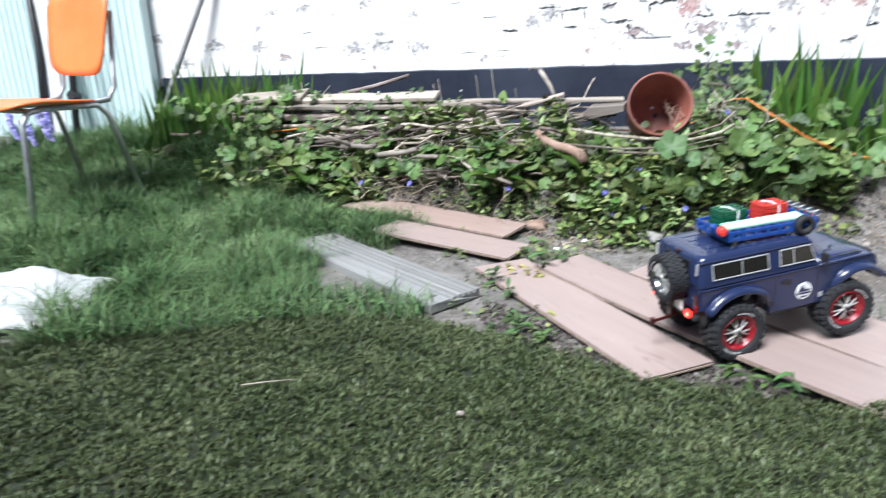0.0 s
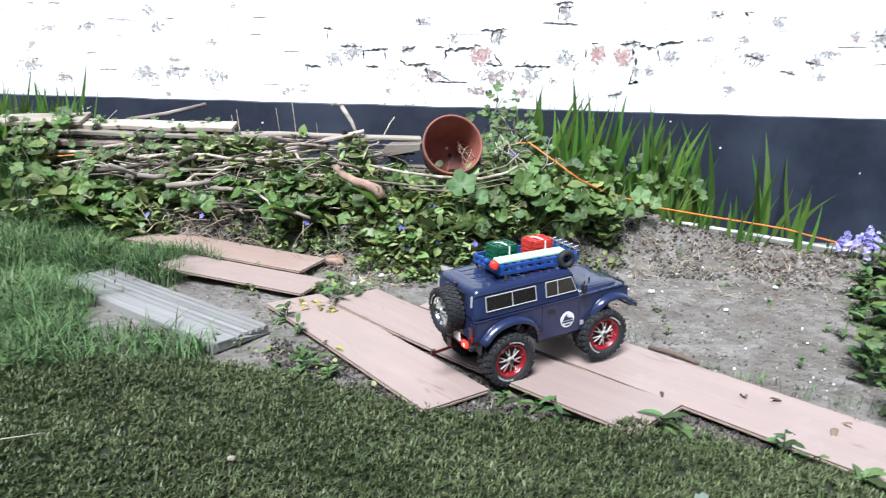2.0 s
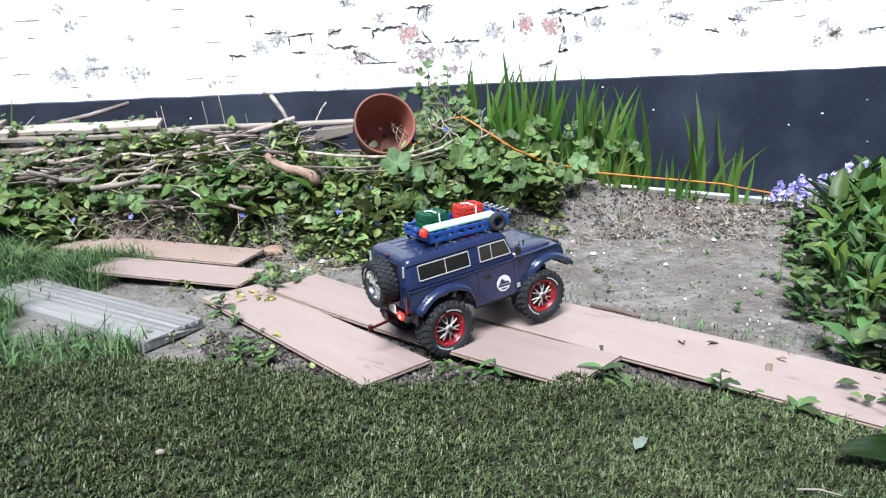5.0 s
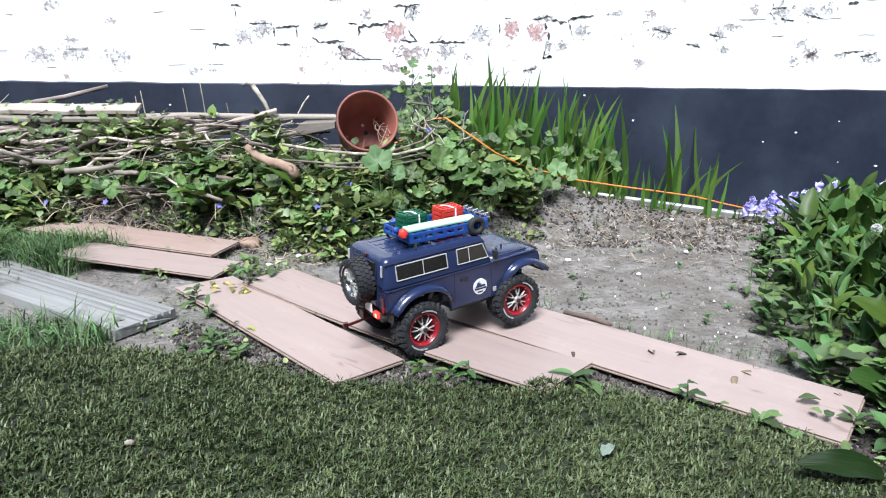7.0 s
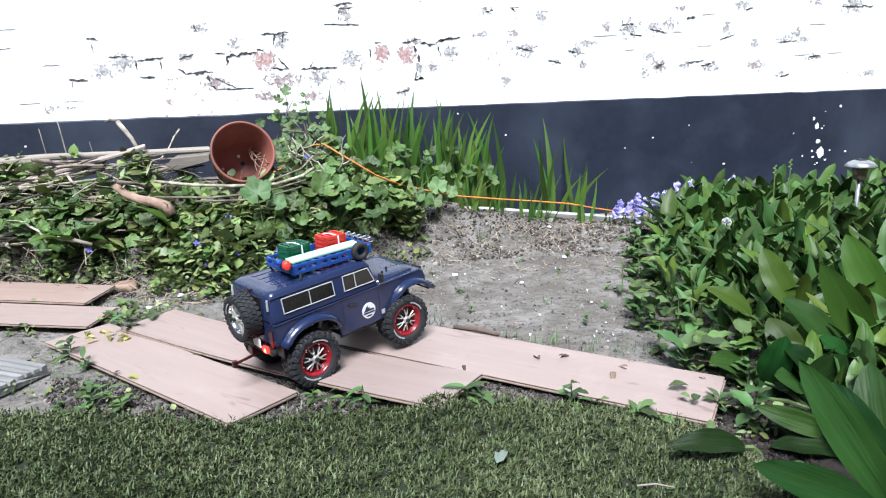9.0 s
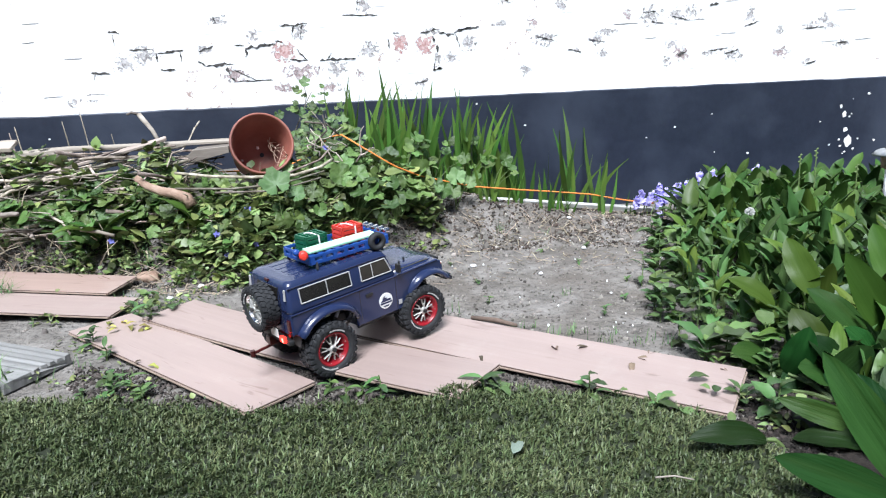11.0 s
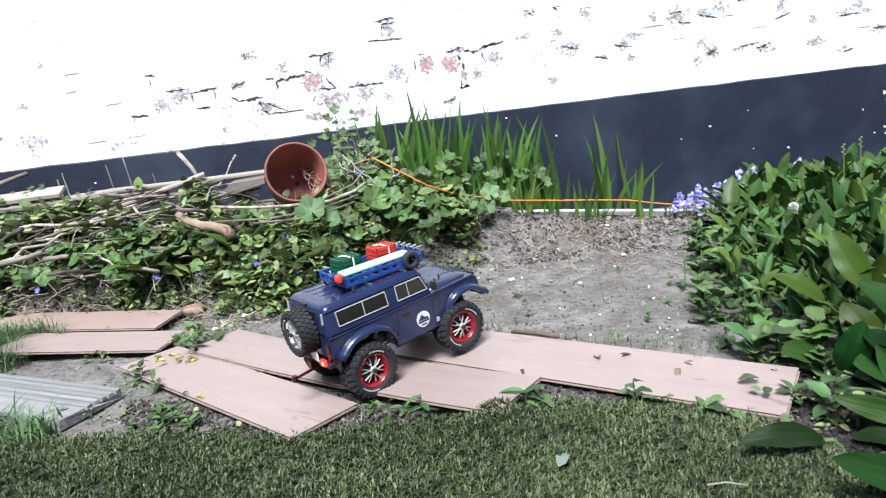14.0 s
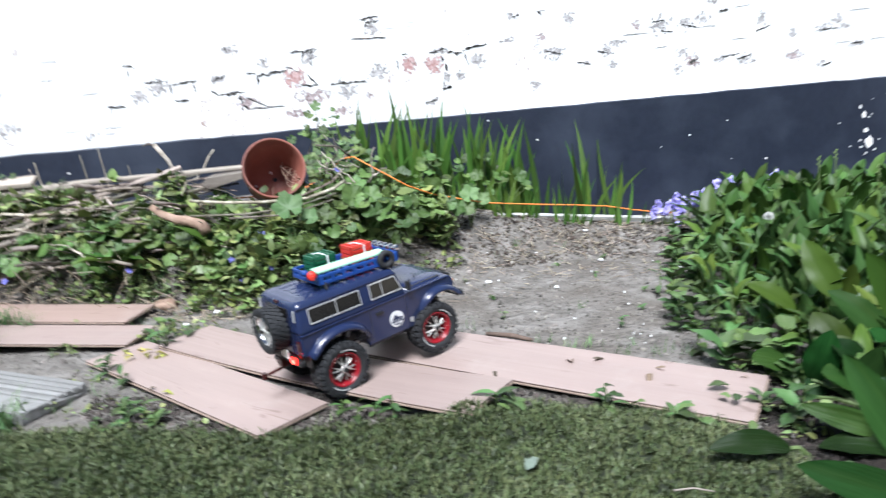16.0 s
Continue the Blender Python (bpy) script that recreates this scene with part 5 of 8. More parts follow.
# orange cord
cord = part("orange_cord", tube([(-1.62, 2.30, 0.285), (-1.46, 2.33, 0.300), (-1.30, 2.36, 0.275), (-1.15, 2.37, 0.250), (-0.98, 2.38, 0.225), (-0.70, 2.40, 0.23), (-0.35, 2.42, 0.28), (-0.12, 2.47, 0.27), (0.00, 2.46, 0.32), (0.06, 2.42, 0.378), (0.10, 2.37, 0.386), (0.18, 2.31, 0.335), (0.27, 2.32, 0.274), (0.36, 2.37, 0.229), (0.447, 2.42, 0.199), (0.575, 2.45, 0.163), (0.765, 2.47, 0.134), (0.90, 2.48, 0.116), (1.05, 2.49, 0.094), (1.15, 2.49, 0.070), (1.24, 2.50, 0.050), (1.33, 2.51, 0.034)], 0.0028, 8), M_CORD, smooth=True)
tagged(cord, "bright orange plastic cord trailing along the bed", "cord")


def edging():
    e = base("bed_edging", pose(0, 0, 0), "weathered white plank edging on the soil bank", "edging")
    pts = ((0.22, 0.138), (0.43, 0.118), (0.70, 0.090), (1.02, 0.048), (1.34, 0.006))
    for (x0, z0), (x1, z1) in zip(pts, pts[1:]):
        ang = math.degrees(math.atan2(z1 - z0, x1 - x0))
        L = math.hypot(x1 - x0, z1 - z0)
        part("edging_board", box((L + 0.004, 0.016, 0.020), pose((x0 + x1) / 2, 2.515, (z0 + z1) / 2, 25, -ang, 0), 0.002, 1), M_STRIP, e)


edging()

# the pale log half sunk in the soil behind the planks
log = part("half_buried_log", tube([(0.02, 1.93, 0.000), (0.10, 1.82, 0.006), (0.17, 1.74, 0.006), (0.26, 1.655, 0.000)], [0.016, 0.021, 0.020, 0.014], 12), M_STONE, smooth=True)
tagged(log, "pale weathered log half buried in the soil behind planks", "log")
log2 = part("half_buried_log", tube([(0.352, 1.518, -0.003), (0.402, 1.474, 0.001), (0.442, 1.437, -0.003)], [0.005, 0.006, 0.004], 10), M_PLANK_EDGE, smooth=True)
tagged(log2, "thin brown log half buried behind the long plank", "log")


# ---------------------------------------------------------------- loose soil, stones and litter
def rock_shape(seed, n=1):
    bm = bmesh.new()
    bmesh.ops.create_icosphere(bm, subdivisions=n, radius=1.0)
    vs = [tuple(v.co * (1 + 0.45 * noise.noise(v.co * 1.3 + Vector((seed * 7.1, 0, 0))))) for v in bm.verts]
    fs = [tuple(v.index for v in f.verts) for f in bm.faces]
    bm.free()
    return vs, fs


def soil_bits():
    r = random.Random(5)
    rocks = [rock_shape(i) for i in range(5)]
    places = []
    for k in range(8600):
        if k % 5 == 0:
            x, y = r.uniform(-1.2, 0.5), r.uniform(1.15, 2.1)
        else:
            x, y = r.uniform(-0.2, 1.45), r.uniform(1.15, 2.55)
        if y < turf_edge(x) + 0.02 or on_plank(x, y):
            continue
        s = 0.0016 + 0.0042 * r.random() ** 3 + (0.006 * r.random() if r.random() < 0.04 else 0)
        if y > 2.1:
            s *= 2.0
        places.append((k % 5, Matrix.Translation((x, y, terrain(x, y) - 0.003)) @ Euler((r.random() * 6, r.random() * 6, r.random() * 6)).to_matrix().to_4x4() @ Matrix.Diagonal((s, s * r.uniform(0.6, 1), s * 0.7, 1))))
    tagged(scatter("soil_clods", rocks, places, M_CLOD, smooth=False), "small dry clods and grit on the bare soil", "soil", kind="stuff")
    grit = []
    r = random.Random(26)
    for k in range(170):
        x, y = r.uniform(0.0, 1.3), r.uniform(1.3, 2.5)
        if on_plank(x, y):
            continue
        s = 0.0012 + 0.0030 * r.random() ** 3
        grit.append((k % 5, Matrix.Translation((x, y, terrain(x, y) - 0.0005)) @ Euler((r.random() * 6, r.random() * 6, r.random() * 6)).to_matrix().to_4x4() @ Matrix.Diagonal((s, s * 0.8, s * 0.7, 1))))
    tagged(scatter("white_grit", rocks, grit, M_CHIP, smooth=False), "scattered crumbs of white mortar on the soil", "grit", kind="stuff")
    r = random.Random(16)
    places = []
    for k in range(9500):
        x, y = r.uniform(0.05, 1.50), 2.54 - 0.56 * r.random() ** 1.1
        if noise.noise((x * 6, y * 8, 3.3)) < -0.28 + 0.8 * smoothstep(2.22, 1.98, y):
            continue
        s = 0.0013 + 0.0058 * r.random() ** 3.2 + (0.006 * r.random() if r.random() < 0.02 else 0)
        places.append((k % 5, Matrix.Translation((x, y, terrain(x, y) - 0.001)) @ Euler((r.random() * 6, r.random() * 6, r.random() * 6)).to_matrix().to_4x4() @ Matrix.Diagonal((s, s * r.uniform(0.6, 1), s * 0.75, 1))))
    tagged(scatter("earth_crumbs", rocks, places, M_CRUMB, smooth=False), "dry brown crumbs of earth on the soil bank", "soil", kind="stuff")
    # the darker foot of the bed behind the short planks
    places = []
    rb = random.Random(71)
    for k in range(4200):
        x, y = rb.uniform(-1.35, -0.30), rb.uniform(2.02, 2.24)
        if on_plank(x, y) or noise.noise((x * 7, y * 9, 1.3)) < -0.30:
            continue
        s = 0.0016 + 0.0075 * rb.random() ** 2.6
        places.append((k % 5, Matrix.Translation((x, y, terrain(x, y) - 0.001)) @ Euler((rb.random() * 6, rb.random() * 6, rb.random() * 6)).to_matrix().to_4x4() @ Matrix.Diagonal((s, s * rb.uniform(0.6, 1), s * 0.75, 1))))
    for k in range(9000):
        x = rb.uniform(-0.62, 0.72)
        y = turf_edge(x) + 0.006 + 0.17 * rb.random() ** 1.2
        if on_plank(x, y, -0.004) or noise.noise((x * 6, y * 6, 8.3)) < -0.34 + 0.3 * smoothstep(-0.30, -0.60, x):
            continue
        s = 0.0012 + 0.0042 * rb.random() ** 2.4
        places.append((k % 5, Matrix.Translation((x, y, terrain(x, y) - 0.002)) @ Euler((rb.random() * 6, rb.random() * 6, rb.random() * 6)).to_matrix().to_4x4() @ Matrix.Diagonal((s * 1.3, s * rb.uniform(0.8, 1.2), s * 0.5, 1))))
    tagged(scatter("earth_crumbs", rocks, places, M_FOOT, smooth=False), "dark brown crumbs of earth round the planks and bed", "soil", kind="stuff")
    places = []
    # crumbly earth under the broad leaves, its brown darkened to stand for their shade
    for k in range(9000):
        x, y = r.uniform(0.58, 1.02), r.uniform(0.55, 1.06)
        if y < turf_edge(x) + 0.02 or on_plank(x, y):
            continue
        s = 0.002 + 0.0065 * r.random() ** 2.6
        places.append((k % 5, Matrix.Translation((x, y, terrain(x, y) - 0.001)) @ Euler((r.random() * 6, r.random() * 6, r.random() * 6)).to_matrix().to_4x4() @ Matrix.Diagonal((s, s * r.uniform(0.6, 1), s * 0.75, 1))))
    tagged(scatter("earth_clods", rocks, places, M_SHADED_EARTH, smooth=False), "brown crumbly earth coloured dark for the shade under broad leaves", "soil", kind="stuff")
    r = random.Random(6)
    chips = []
    for k in range(2300):
        x, y = r.uniform(-0.1, 1.35), 2.52 - 0.75 * r.random() ** 2.2
        if r.random() < 0.55:
            x, y = r.uniform(-1.25, -0.25), r.uniform(1.90, 2.22)
            if on_plank(x, y):
                continue
        L = 0.006 + 0.05 * r.random() ** 2.5
        chips.append((0, Matrix.Translation((x, y, terrain(x, y) + 0.002)) @ Euler((r.gauss(0, 0.2), r.gauss(0, 0.3), r.random() * 6.3)).to_matrix().to_4x4() @ Matrix.Diagonal((L, r.uniform(0.001, 0.003), 0.0012, 1))))
    cube = ([(-.5, -.5, -.5), (.5, -.5, -.5), (.5, .5, -.5), (-.5, .5, -.5), (-.45, -.5, .5), (.45, -.4, .5), (.5, .5, .5), (-.4, .5, .5)], [(0, 3, 2, 1), (4, 5, 6, 7), (0, 1, 5, 4), (1, 2, 6, 5), (2, 3, 7, 6), (3, 0, 4, 7)])
    tagged(scatter("dry_litter", [cube], chips, M_DRY, smooth=False), "straw-coloured chips and dry stalks on the soil", "litter", kind="stuff")


soil_bits()


def dry_stalks():
    """Dead stalks that stand and lie in tangles on the bank."""
    r = random.Random(58)
    bm = bmesh.new()
    for x0, y0, n in ((0.42, 2.33, 16), (0.56, 2.36, 20), (0.66, 2.30, 14), (0.78, 2.37, 18), (0.90, 2.28, 12), (1.02, 2.36, 14), (0.48, 2.24, 10), (0.72, 2.22, 8), (0.30, 2.26, 10), (1.14, 2.40, 10), (0.62, 2.18, 9), (0.86, 2.16, 9), (1.02, 2.20, 8), (0.46, 2.14, 8), (-1.06, 2.19, 26), (-0.99, 2.17, 30), (-0.92, 2.15, 22), (-0.82, 2.13, 14), (-0.70, 2.11, 18), (-0.60, 2.09, 16), (-0.50, 2.06, 12), (-1.14, 2.16, 12)):
        for k in range(n):
            x, y = r.gauss(x0, 0.035), r.gauss(y0, 0.025)
            a, up, L = r.uniform(0, 6.283), r.uniform(0.0, 0.9), r.uniform(0.02, 0.075)
            d = Vector((math.cos(a) * math.cos(up), math.sin(a) * math.cos(up), math.sin(up))) * L
            p = Vector((x, y, terrain(x, y) - 0.002))
            add_tube(bm, [tuple(p), tuple(p + d * 0.5 + Vector((r.gauss(0, 0.004), r.gauss(0, 0.004), 0.005))), tuple(p + d)], [0.0014, 0.0011, 0.0007], 4)
    for k in range(230):
        x, y = r.uniform(-1.55, 0.10), r.uniform(2.10, 2.34)
        a, up, L = r.uniform(0, 6.283), r.gauss(0.25, 0.45), r.uniform(0.04, 0.15)
        d = Vector((math.cos(a) * math.cos(up), math.sin(a) * math.cos(up) * 0.5, math.sin(up))) * L
        p = Vector((x, y, terrain(x, y) + r.uniform(0.01, 0.09)))
        add_tube(bm, [tuple(p), tuple(p + d * 0.5 + Vector((r.gauss(0, 0.006), r.gauss(0, 0.006), 0.006))), tuple(p + d)], [0.0017, 0.0014, 0.0008], 4)
    ob = part("dry_stalks", bm, M_DRY)
    tagged(ob, "tangled dead brown stalks on the soil before the bed", "stalks", kind="stuff")


dry_stalks()


def stone(x, y, s, seed, label, mat, flat=0.6, lift=0.0):
    vs, fs = rock_shape(seed, 2)
    me = mesh_from("stone", [(a * s, b * s * 0.8, c * s * flat) for a, b, c in vs], fs, mat)
    ob = new("stone", me)
    ob.matrix_basis = pose(x, y, terrain(x, y) + s * flat * 0.35 + lift, 0, 0, seed * 50)
    tagged(ob, label, "stone", "stones on the soil")


for i, (x, y, s) in enumerate(((0.45, 1.93, 0.010), (0.30, 2.02, 0.008), (0.62, 1.80, 0.008), (0.85, 2.05, 0.009), (0.70, 2.28, 0.008), (1.02, 1.85, 0.009), (0.93, 2.40, 0.009), (-0.42, 1.90, 0.011), (-0.35, 1.98, 0.009))):
    stone(x, y, s, i + 3, "small white stone lying on bare soil", M_WHITE)
stone(-0.17, 2.02, 0.055, 31, "flat pale stone half buried among ground cover", M_STONE, 0.3)
stone(-0.52, 2.10, 0.040, 32, "rounded brown stone among litter beside planks", M_BRANCH, 0.5)
stone(0.785, 1.175, 0.050, 33, "flat brown stone beside the long plank", M_PALEWOOD, 0.3)
# darker copy of the grey stone, standing for the shade the leaves throw
M_SHADED_STONE = material("shaded_grey_stone", [(0.055, 0.052, 0.05), (0.12, 0.115, 0.11)], 30, rough=0.85, bump=0.004)
stone(0.765, 0.87, 0.028, 34, "rounded grey stone coloured dark for the shade under leaves", M_SHADED_STONE, 0.7)
stone(0.80, 0.90, 0.007, 35, "small white stone lying on bare soil", M_WHITE)


# ---------------------------------------------------------------- grass and ground cover
def long_grass():
    rng = np.random.default_rng(8)
    roots, hs, ws, ln, hd = [], [], [], [], []
    for k in range(70000):
        x = rng.uniform(-3.1, -0.55)
        y = rng.uniform(0.95, 2.62)
        left = x < -0.93 - 0.10 * math.sin(y * 9) - 0.35 * max(0, y - 2.05)
        fringe = turf_edge(x) - 0.02 < y < turf_edge(x) + 0.13 + 0.05 * math.sin(x * 13) and x < -0.62
        if y < turf_edge(x) - 0.02 or not (left or fringe) or on_plank(x, y, -0.012):
            continue
        if fringe and not left and rng.random() < 0.35:
            continue
        # it thins out where the bed begins and over the deck board
        if x > -1.75 and y > 2.38 and rng.random() < 0.6:
            continue
        if x > -1.30 and y > 2.12 and rng.random() < 0.8:
            continue
        if abs((x + 0.889) * 0.837 - (y - 1.613) * 0.547) < 0.34 and abs((x + 0.889) * 0.547 + (y - 1.613) * 0.837) < 0.078 and rng.random() < 0.96:
            continue
        far = smoothstep(-1.0, -1.5, x)
        if abs(x + 1.80) < 0.36 and abs(y - 1.06) < 0.25 and rng.random() < 0.92:
            continue
        roots.append((x, y, terrain(x, y) - 0.004))
        hs.append(rng.uniform(0.045, 0.10) + far * rng.uniform(0.0, 0.055) * (1 + 0.6 * math.sin(x * 9 + 2 * math.sin(y * 7))))
        tuft = noise.noise((x * 6.5, y * 6.5, 12.0))
        hs[-1] *= 0.86 + (1.1 * tuft if tuft > 0 else 0.5 * tuft)
        ws.append(rng.uniform(0.0024, 0.0046) + far * rng.uniform(0.0, 0.0022))
        ln.append(rng.uniform(0.2, 1.5))
        hd.append(rng.uniform(0, 6.283))
    ob = blades("long_grass", np.array(roots), hs, ws, ln, hd, M_GRASS, seg=3)
    tagged(ob, "long soft unmown green grass round the chair", "grass", kind="stuff")


long_grass()


def ground_cover():
    r = random.Random(21)
    shapes = [leaf_shape(1.0, 0.62, 0.20, 0.12, 4, 1.0, 0.1, across=1), leaf_shape(1.0, 0.48, 0.3, 0.2, 4, 1.0, 0.1, across=1), leaf_shape(1.0, 0.85, 0.1, 0.15, 4, 0.8, 0.2, across=1)]
    places, stems = [], []
    def put(x, y, lift, s, k):
        z = terrain(x, y) + lift
        places.append((k, Matrix.Translation((x, y, z)) @ Matrix.Rotation(r.random() * 6.283, 4, "Z") @ Matrix.Rotation(r.gauss(0.15, 0.45), 4, "X") @ Matrix.Rotation(r.gauss(0, 0.35), 4, "Y") @ Matrix.Diagonal((s, s, s, 1))))
    for k in range(10000):
        x = r.uniform(-2.2, 0.42)
        if x < -1.22 - 0.35 * r.random() ** 2 and r.random() < 0.92:
            continue
        front = 1.98 + 0.17 * smoothstep(-0.36, -0.56, x) * (1 - 0.6 * smoothstep(-1.0, -1.25, x)) + 0.05 * math.sin(x * 5) + 0.04 * math.sin(x * 13 + 1) + 0.14 * smoothstep(-0.2, 0.3, x)
        depth = r.random() ** 1.25
        y = front + depth * (0.30 if x > -0.55 else 0.20)
        if noise.noise((x * 7, y * 7, 3)) < -0.28:
            continue
        if depth < 0.30 and (r.random() > 0.25 + 2.2 * depth or noise.noise((x * 16, y * 16, 7)) < -0.05):
            continue
        back = smoothstep(0.0, 0.5, depth)
        rise = (0.10 - 0.01 * smoothstep(-0.4, -0.6, x)) * back
        put(x, y, r.random() ** 0.8 * (0.03 + rise), (r.uniform(0.013, 0.026) + back * r.uniform(0.004, 0.030)) * (1.4 if r.random() < 0.12 else 1), k % 3)
    # looser leaves among the sticks and before the bed
    for k in range(2000):
        x, y = r.uniform(-1.9, -0.3), r.uniform(2.15, 2.45)
        if noise.noise((x * 5, y * 5, 9)) < 0.30:
            continue
        put(x, y, 0.04 + r.random() * 0.10, r.uniform(0.02, 0.045), k % 3)
    for k in range(1500):
        x, y = r.uniform(-0.75, 0.12), r.uniform(1.72, 2.02)
        if on_plank(x, y) or noise.noise((x * 8, y * 8, 5)) < 0.08:
            continue
        put(x, y, r.random() * 0.03, r.uniform(0.010, 0.022), k % 3)
    for k in range(2300):
        x, y = r.uniform(-1.30, -0.30), r.uniform(1.98, 2.22)
        if on_plank(x, y) or noise.noise((x * 9, y * 9, 31)) < 0.02:
            continue
        put(x, y, r.random() ** 1.5 * 0.05, r.uniform(0.009, 0.024), k % 3)
    for k in range(900):
        x, y = r.uniform(0.68, 1.25), r.uniform(0.84, 1.12)
        if on_plank(x, y) or y < turf_edge(x) or noise.noise((x * 9, y * 9, 15)) < -0.02:
            continue
        put(x, y, r.random() * 0.03, r.uniform(0.009, 0.020), k % 3)
    # under the flowerpot, and low between the deck board and the planks
    for k in range(1300):
        x, y = r.uniform(-0.36, 0.10), r.uniform(2.10, 2.26)
        put(x, y, 0.02 + r.random() * 0.10, r.uniform(0.016, 0.036), k % 3)
    for k in range(1500):
        x, y = r.uniform(-0.85, -0.22), r.uniform(1.18, 1.62)
        if on_plank(x, y) or y < turf_edge(x) + 0.01 or noise.noise((x * 10, y * 10, 25)) < 0.10:
            continue
        put(x, y, r.random() * 0.016, r.uniform(0.006, 0.014), k % 3)
    ob = scatter("ground_cover", shapes, places, M_COVER)
    tagged(ob, "dense dark green ground cover with small oval leaves", "ground cover", kind="stuff")


ground_cover()


def leaf_mesh(name, shape, mat):
    return mesh_from(name, shape[0], shape[1], mat)


LOBED_PALE = [leaf_mesh("leaf", lobed_shape(0.040, 5, 0.20, 0.3), M_PALELEAF), leaf_mesh("leaf", lobed_shape(0.032, 3, 0.16, -0.3), M_PALELEAF)]
LOBED = [leaf_mesh("leaf", lobed_shape(0.043, 5, 0.17, 0.25), M_MALLOW), leaf_mesh("leaf", lobed_shape(0.037, 5, 0.22, -0.18), M_MALLOW), leaf_mesh("leaf", lobed_shape(0.031, 3, 0.14, 0.2), M_MALLOW)]


def lobed_plant(x, y, reach, count, seed, label, size=1.0, low=0.25):
    """A low plant of stalked, lobed leaves that spread like a dome from one root."""
    r = random.Random(seed)
    if -1.30 < x < -0.44 and y < 2.30:
        y, reach = 2.30 - 0.45 * (2.30 - y), reach * 0.88
    z = terrain(x, y)
    p = base("lobed_leaf_plant", pose(x, y, z), label, "plant", "lobed leafy plants on the bed")
    for k in range(count):
        a = r.uniform(0, 6.283)
        u = r.random() ** 0.6
        out = reach * u
        up = reach * (low + 0.75 * math.sqrt(max(0, 1 - u * u))) * r.uniform(0.75, 1.1)
        tip = Vector((out * math.cos(a), out * math.sin(a) * 0.75 - 0.01, up))
        pts = [(0, 0, -0.005), tuple(tip * 0.5 + Vector((0, 0, 0.02))), tuple(tip)]
        part("stalk", tube(pts, [0.0022, 0.0016, 0.0012], 5), M_STEM, p)
        s = size * r.uniform(0.6, 1.1)
        m = Matrix.Translation(tip) @ Matrix.Rotation(a - math.pi / 2 + r.gauss(0, 0.5), 4, "Z") @ Matrix.Rotation(-0.5 * u + r.gauss(0.10, 0.30), 4, "X") @ Matrix.Rotation(r.gauss(0, 0.3), 4, "Y")
        # the outer face leans to the light in front of the wall
        m = Matrix.Translation(tip) @ Matrix.Rotation(r.uniform(0.25, 0.85), 4, "X") @ Matrix.Translation(-tip) @ m
        piece("leaf", LOBED[k % 3], p, m @ Matrix.Diagonal((s, s, s, 1)))


for i, (x, y, reach, count) in enumerate(((0.12, 2.22, 0.16, 26), (0.26, 2.27, 0.15, 24), (0.00, 2.20, 0.14, 22), (0.36, 2.40, 0.11, 14), (0.06, 2.36, 0.14, 16), (-0.10, 2.14, 0.11, 14), (0.20, 2.40, 0.13, 14), (-0.26, 2.10, 0.11, 12), (-0.62, 2.12, 0.12, 12), (-0.95, 2.14, 0.11, 11), (-1.25, 2.16, 0.12, 11), (-0.34, 2.30, 0.10, 8), (-0.55, 2.28, 0.11, 9), (-1.20, 2.46, 0.11, 9), (-0.75, 2.10, 0.10, 9), (-1.50, 2.20, 0.13, 10), (-0.48, 2.16, 0.12, 12), (-0.85, 2.22, 0.12, 10), (-1.08, 2.24, 0.12, 9), (-0.42, 2.36, 0.10, 7), (-1.38, 2.30, 0.12, 9), (-0.70, 2.34, 0.09, 6))):
    lobed_plant(x, y, reach, count, 40 + i, "green plant with rounded lobed leaves growing on the bed")
for i, (x, y, reach, count) in enumerate(((-0.40, 2.20, 0.11, 15), (-0.52, 2.22, 0.11, 15), (-0.66, 2.20, 0.12, 16), (-0.80, 2.18, 0.11, 15), (-0.93, 2.22, 0.12, 15), (-1.06, 2.18, 0.11, 15), (-1.18, 2.22, 0.12, 15), (-1.32, 2.20, 0.12, 15), (-1.44, 2.24, 0.12, 13), (-0.30, 2.18, 0.10, 12), (-0.18, 2.16, 0.10, 12), (-0.72, 2.28, 0.11, 10))):
    lobed_plant(x, y, reach, count, 240 + i, "green plant with rounded lobed leaves growing on the bed", 0.85)
for i, (x, y, reach, count) in enumerate(((-1.62, 2.30, 0.14, 14), (-1.74, 2.38, 0.15, 14), (-1.86, 2.34, 0.14, 12), (-1.98, 2.42, 0.15, 12), (-2.12, 2.44, 0.14, 10), (-1.66, 2.18, 0.12, 10), (-1.55, 2.42, 0.15, 14))):
    lobed_plant(x, y, reach, count, 270 + i, "green plant with rounded lobed leaves beside the shed", 0.8, 0.5)
for i, (x, y, reach, count) in enumerate(((0.44, 2.56, 0.13, 9), (0.56, 2.57, 0.15, 12), (0.66, 2.56, 0.13, 9), (0.32, 2.50, 0.13, 9))):
    lobed_plant(x, y, reach, count, 90 + i, "leafy green weed growing among the irises", 0.75, 0.6)


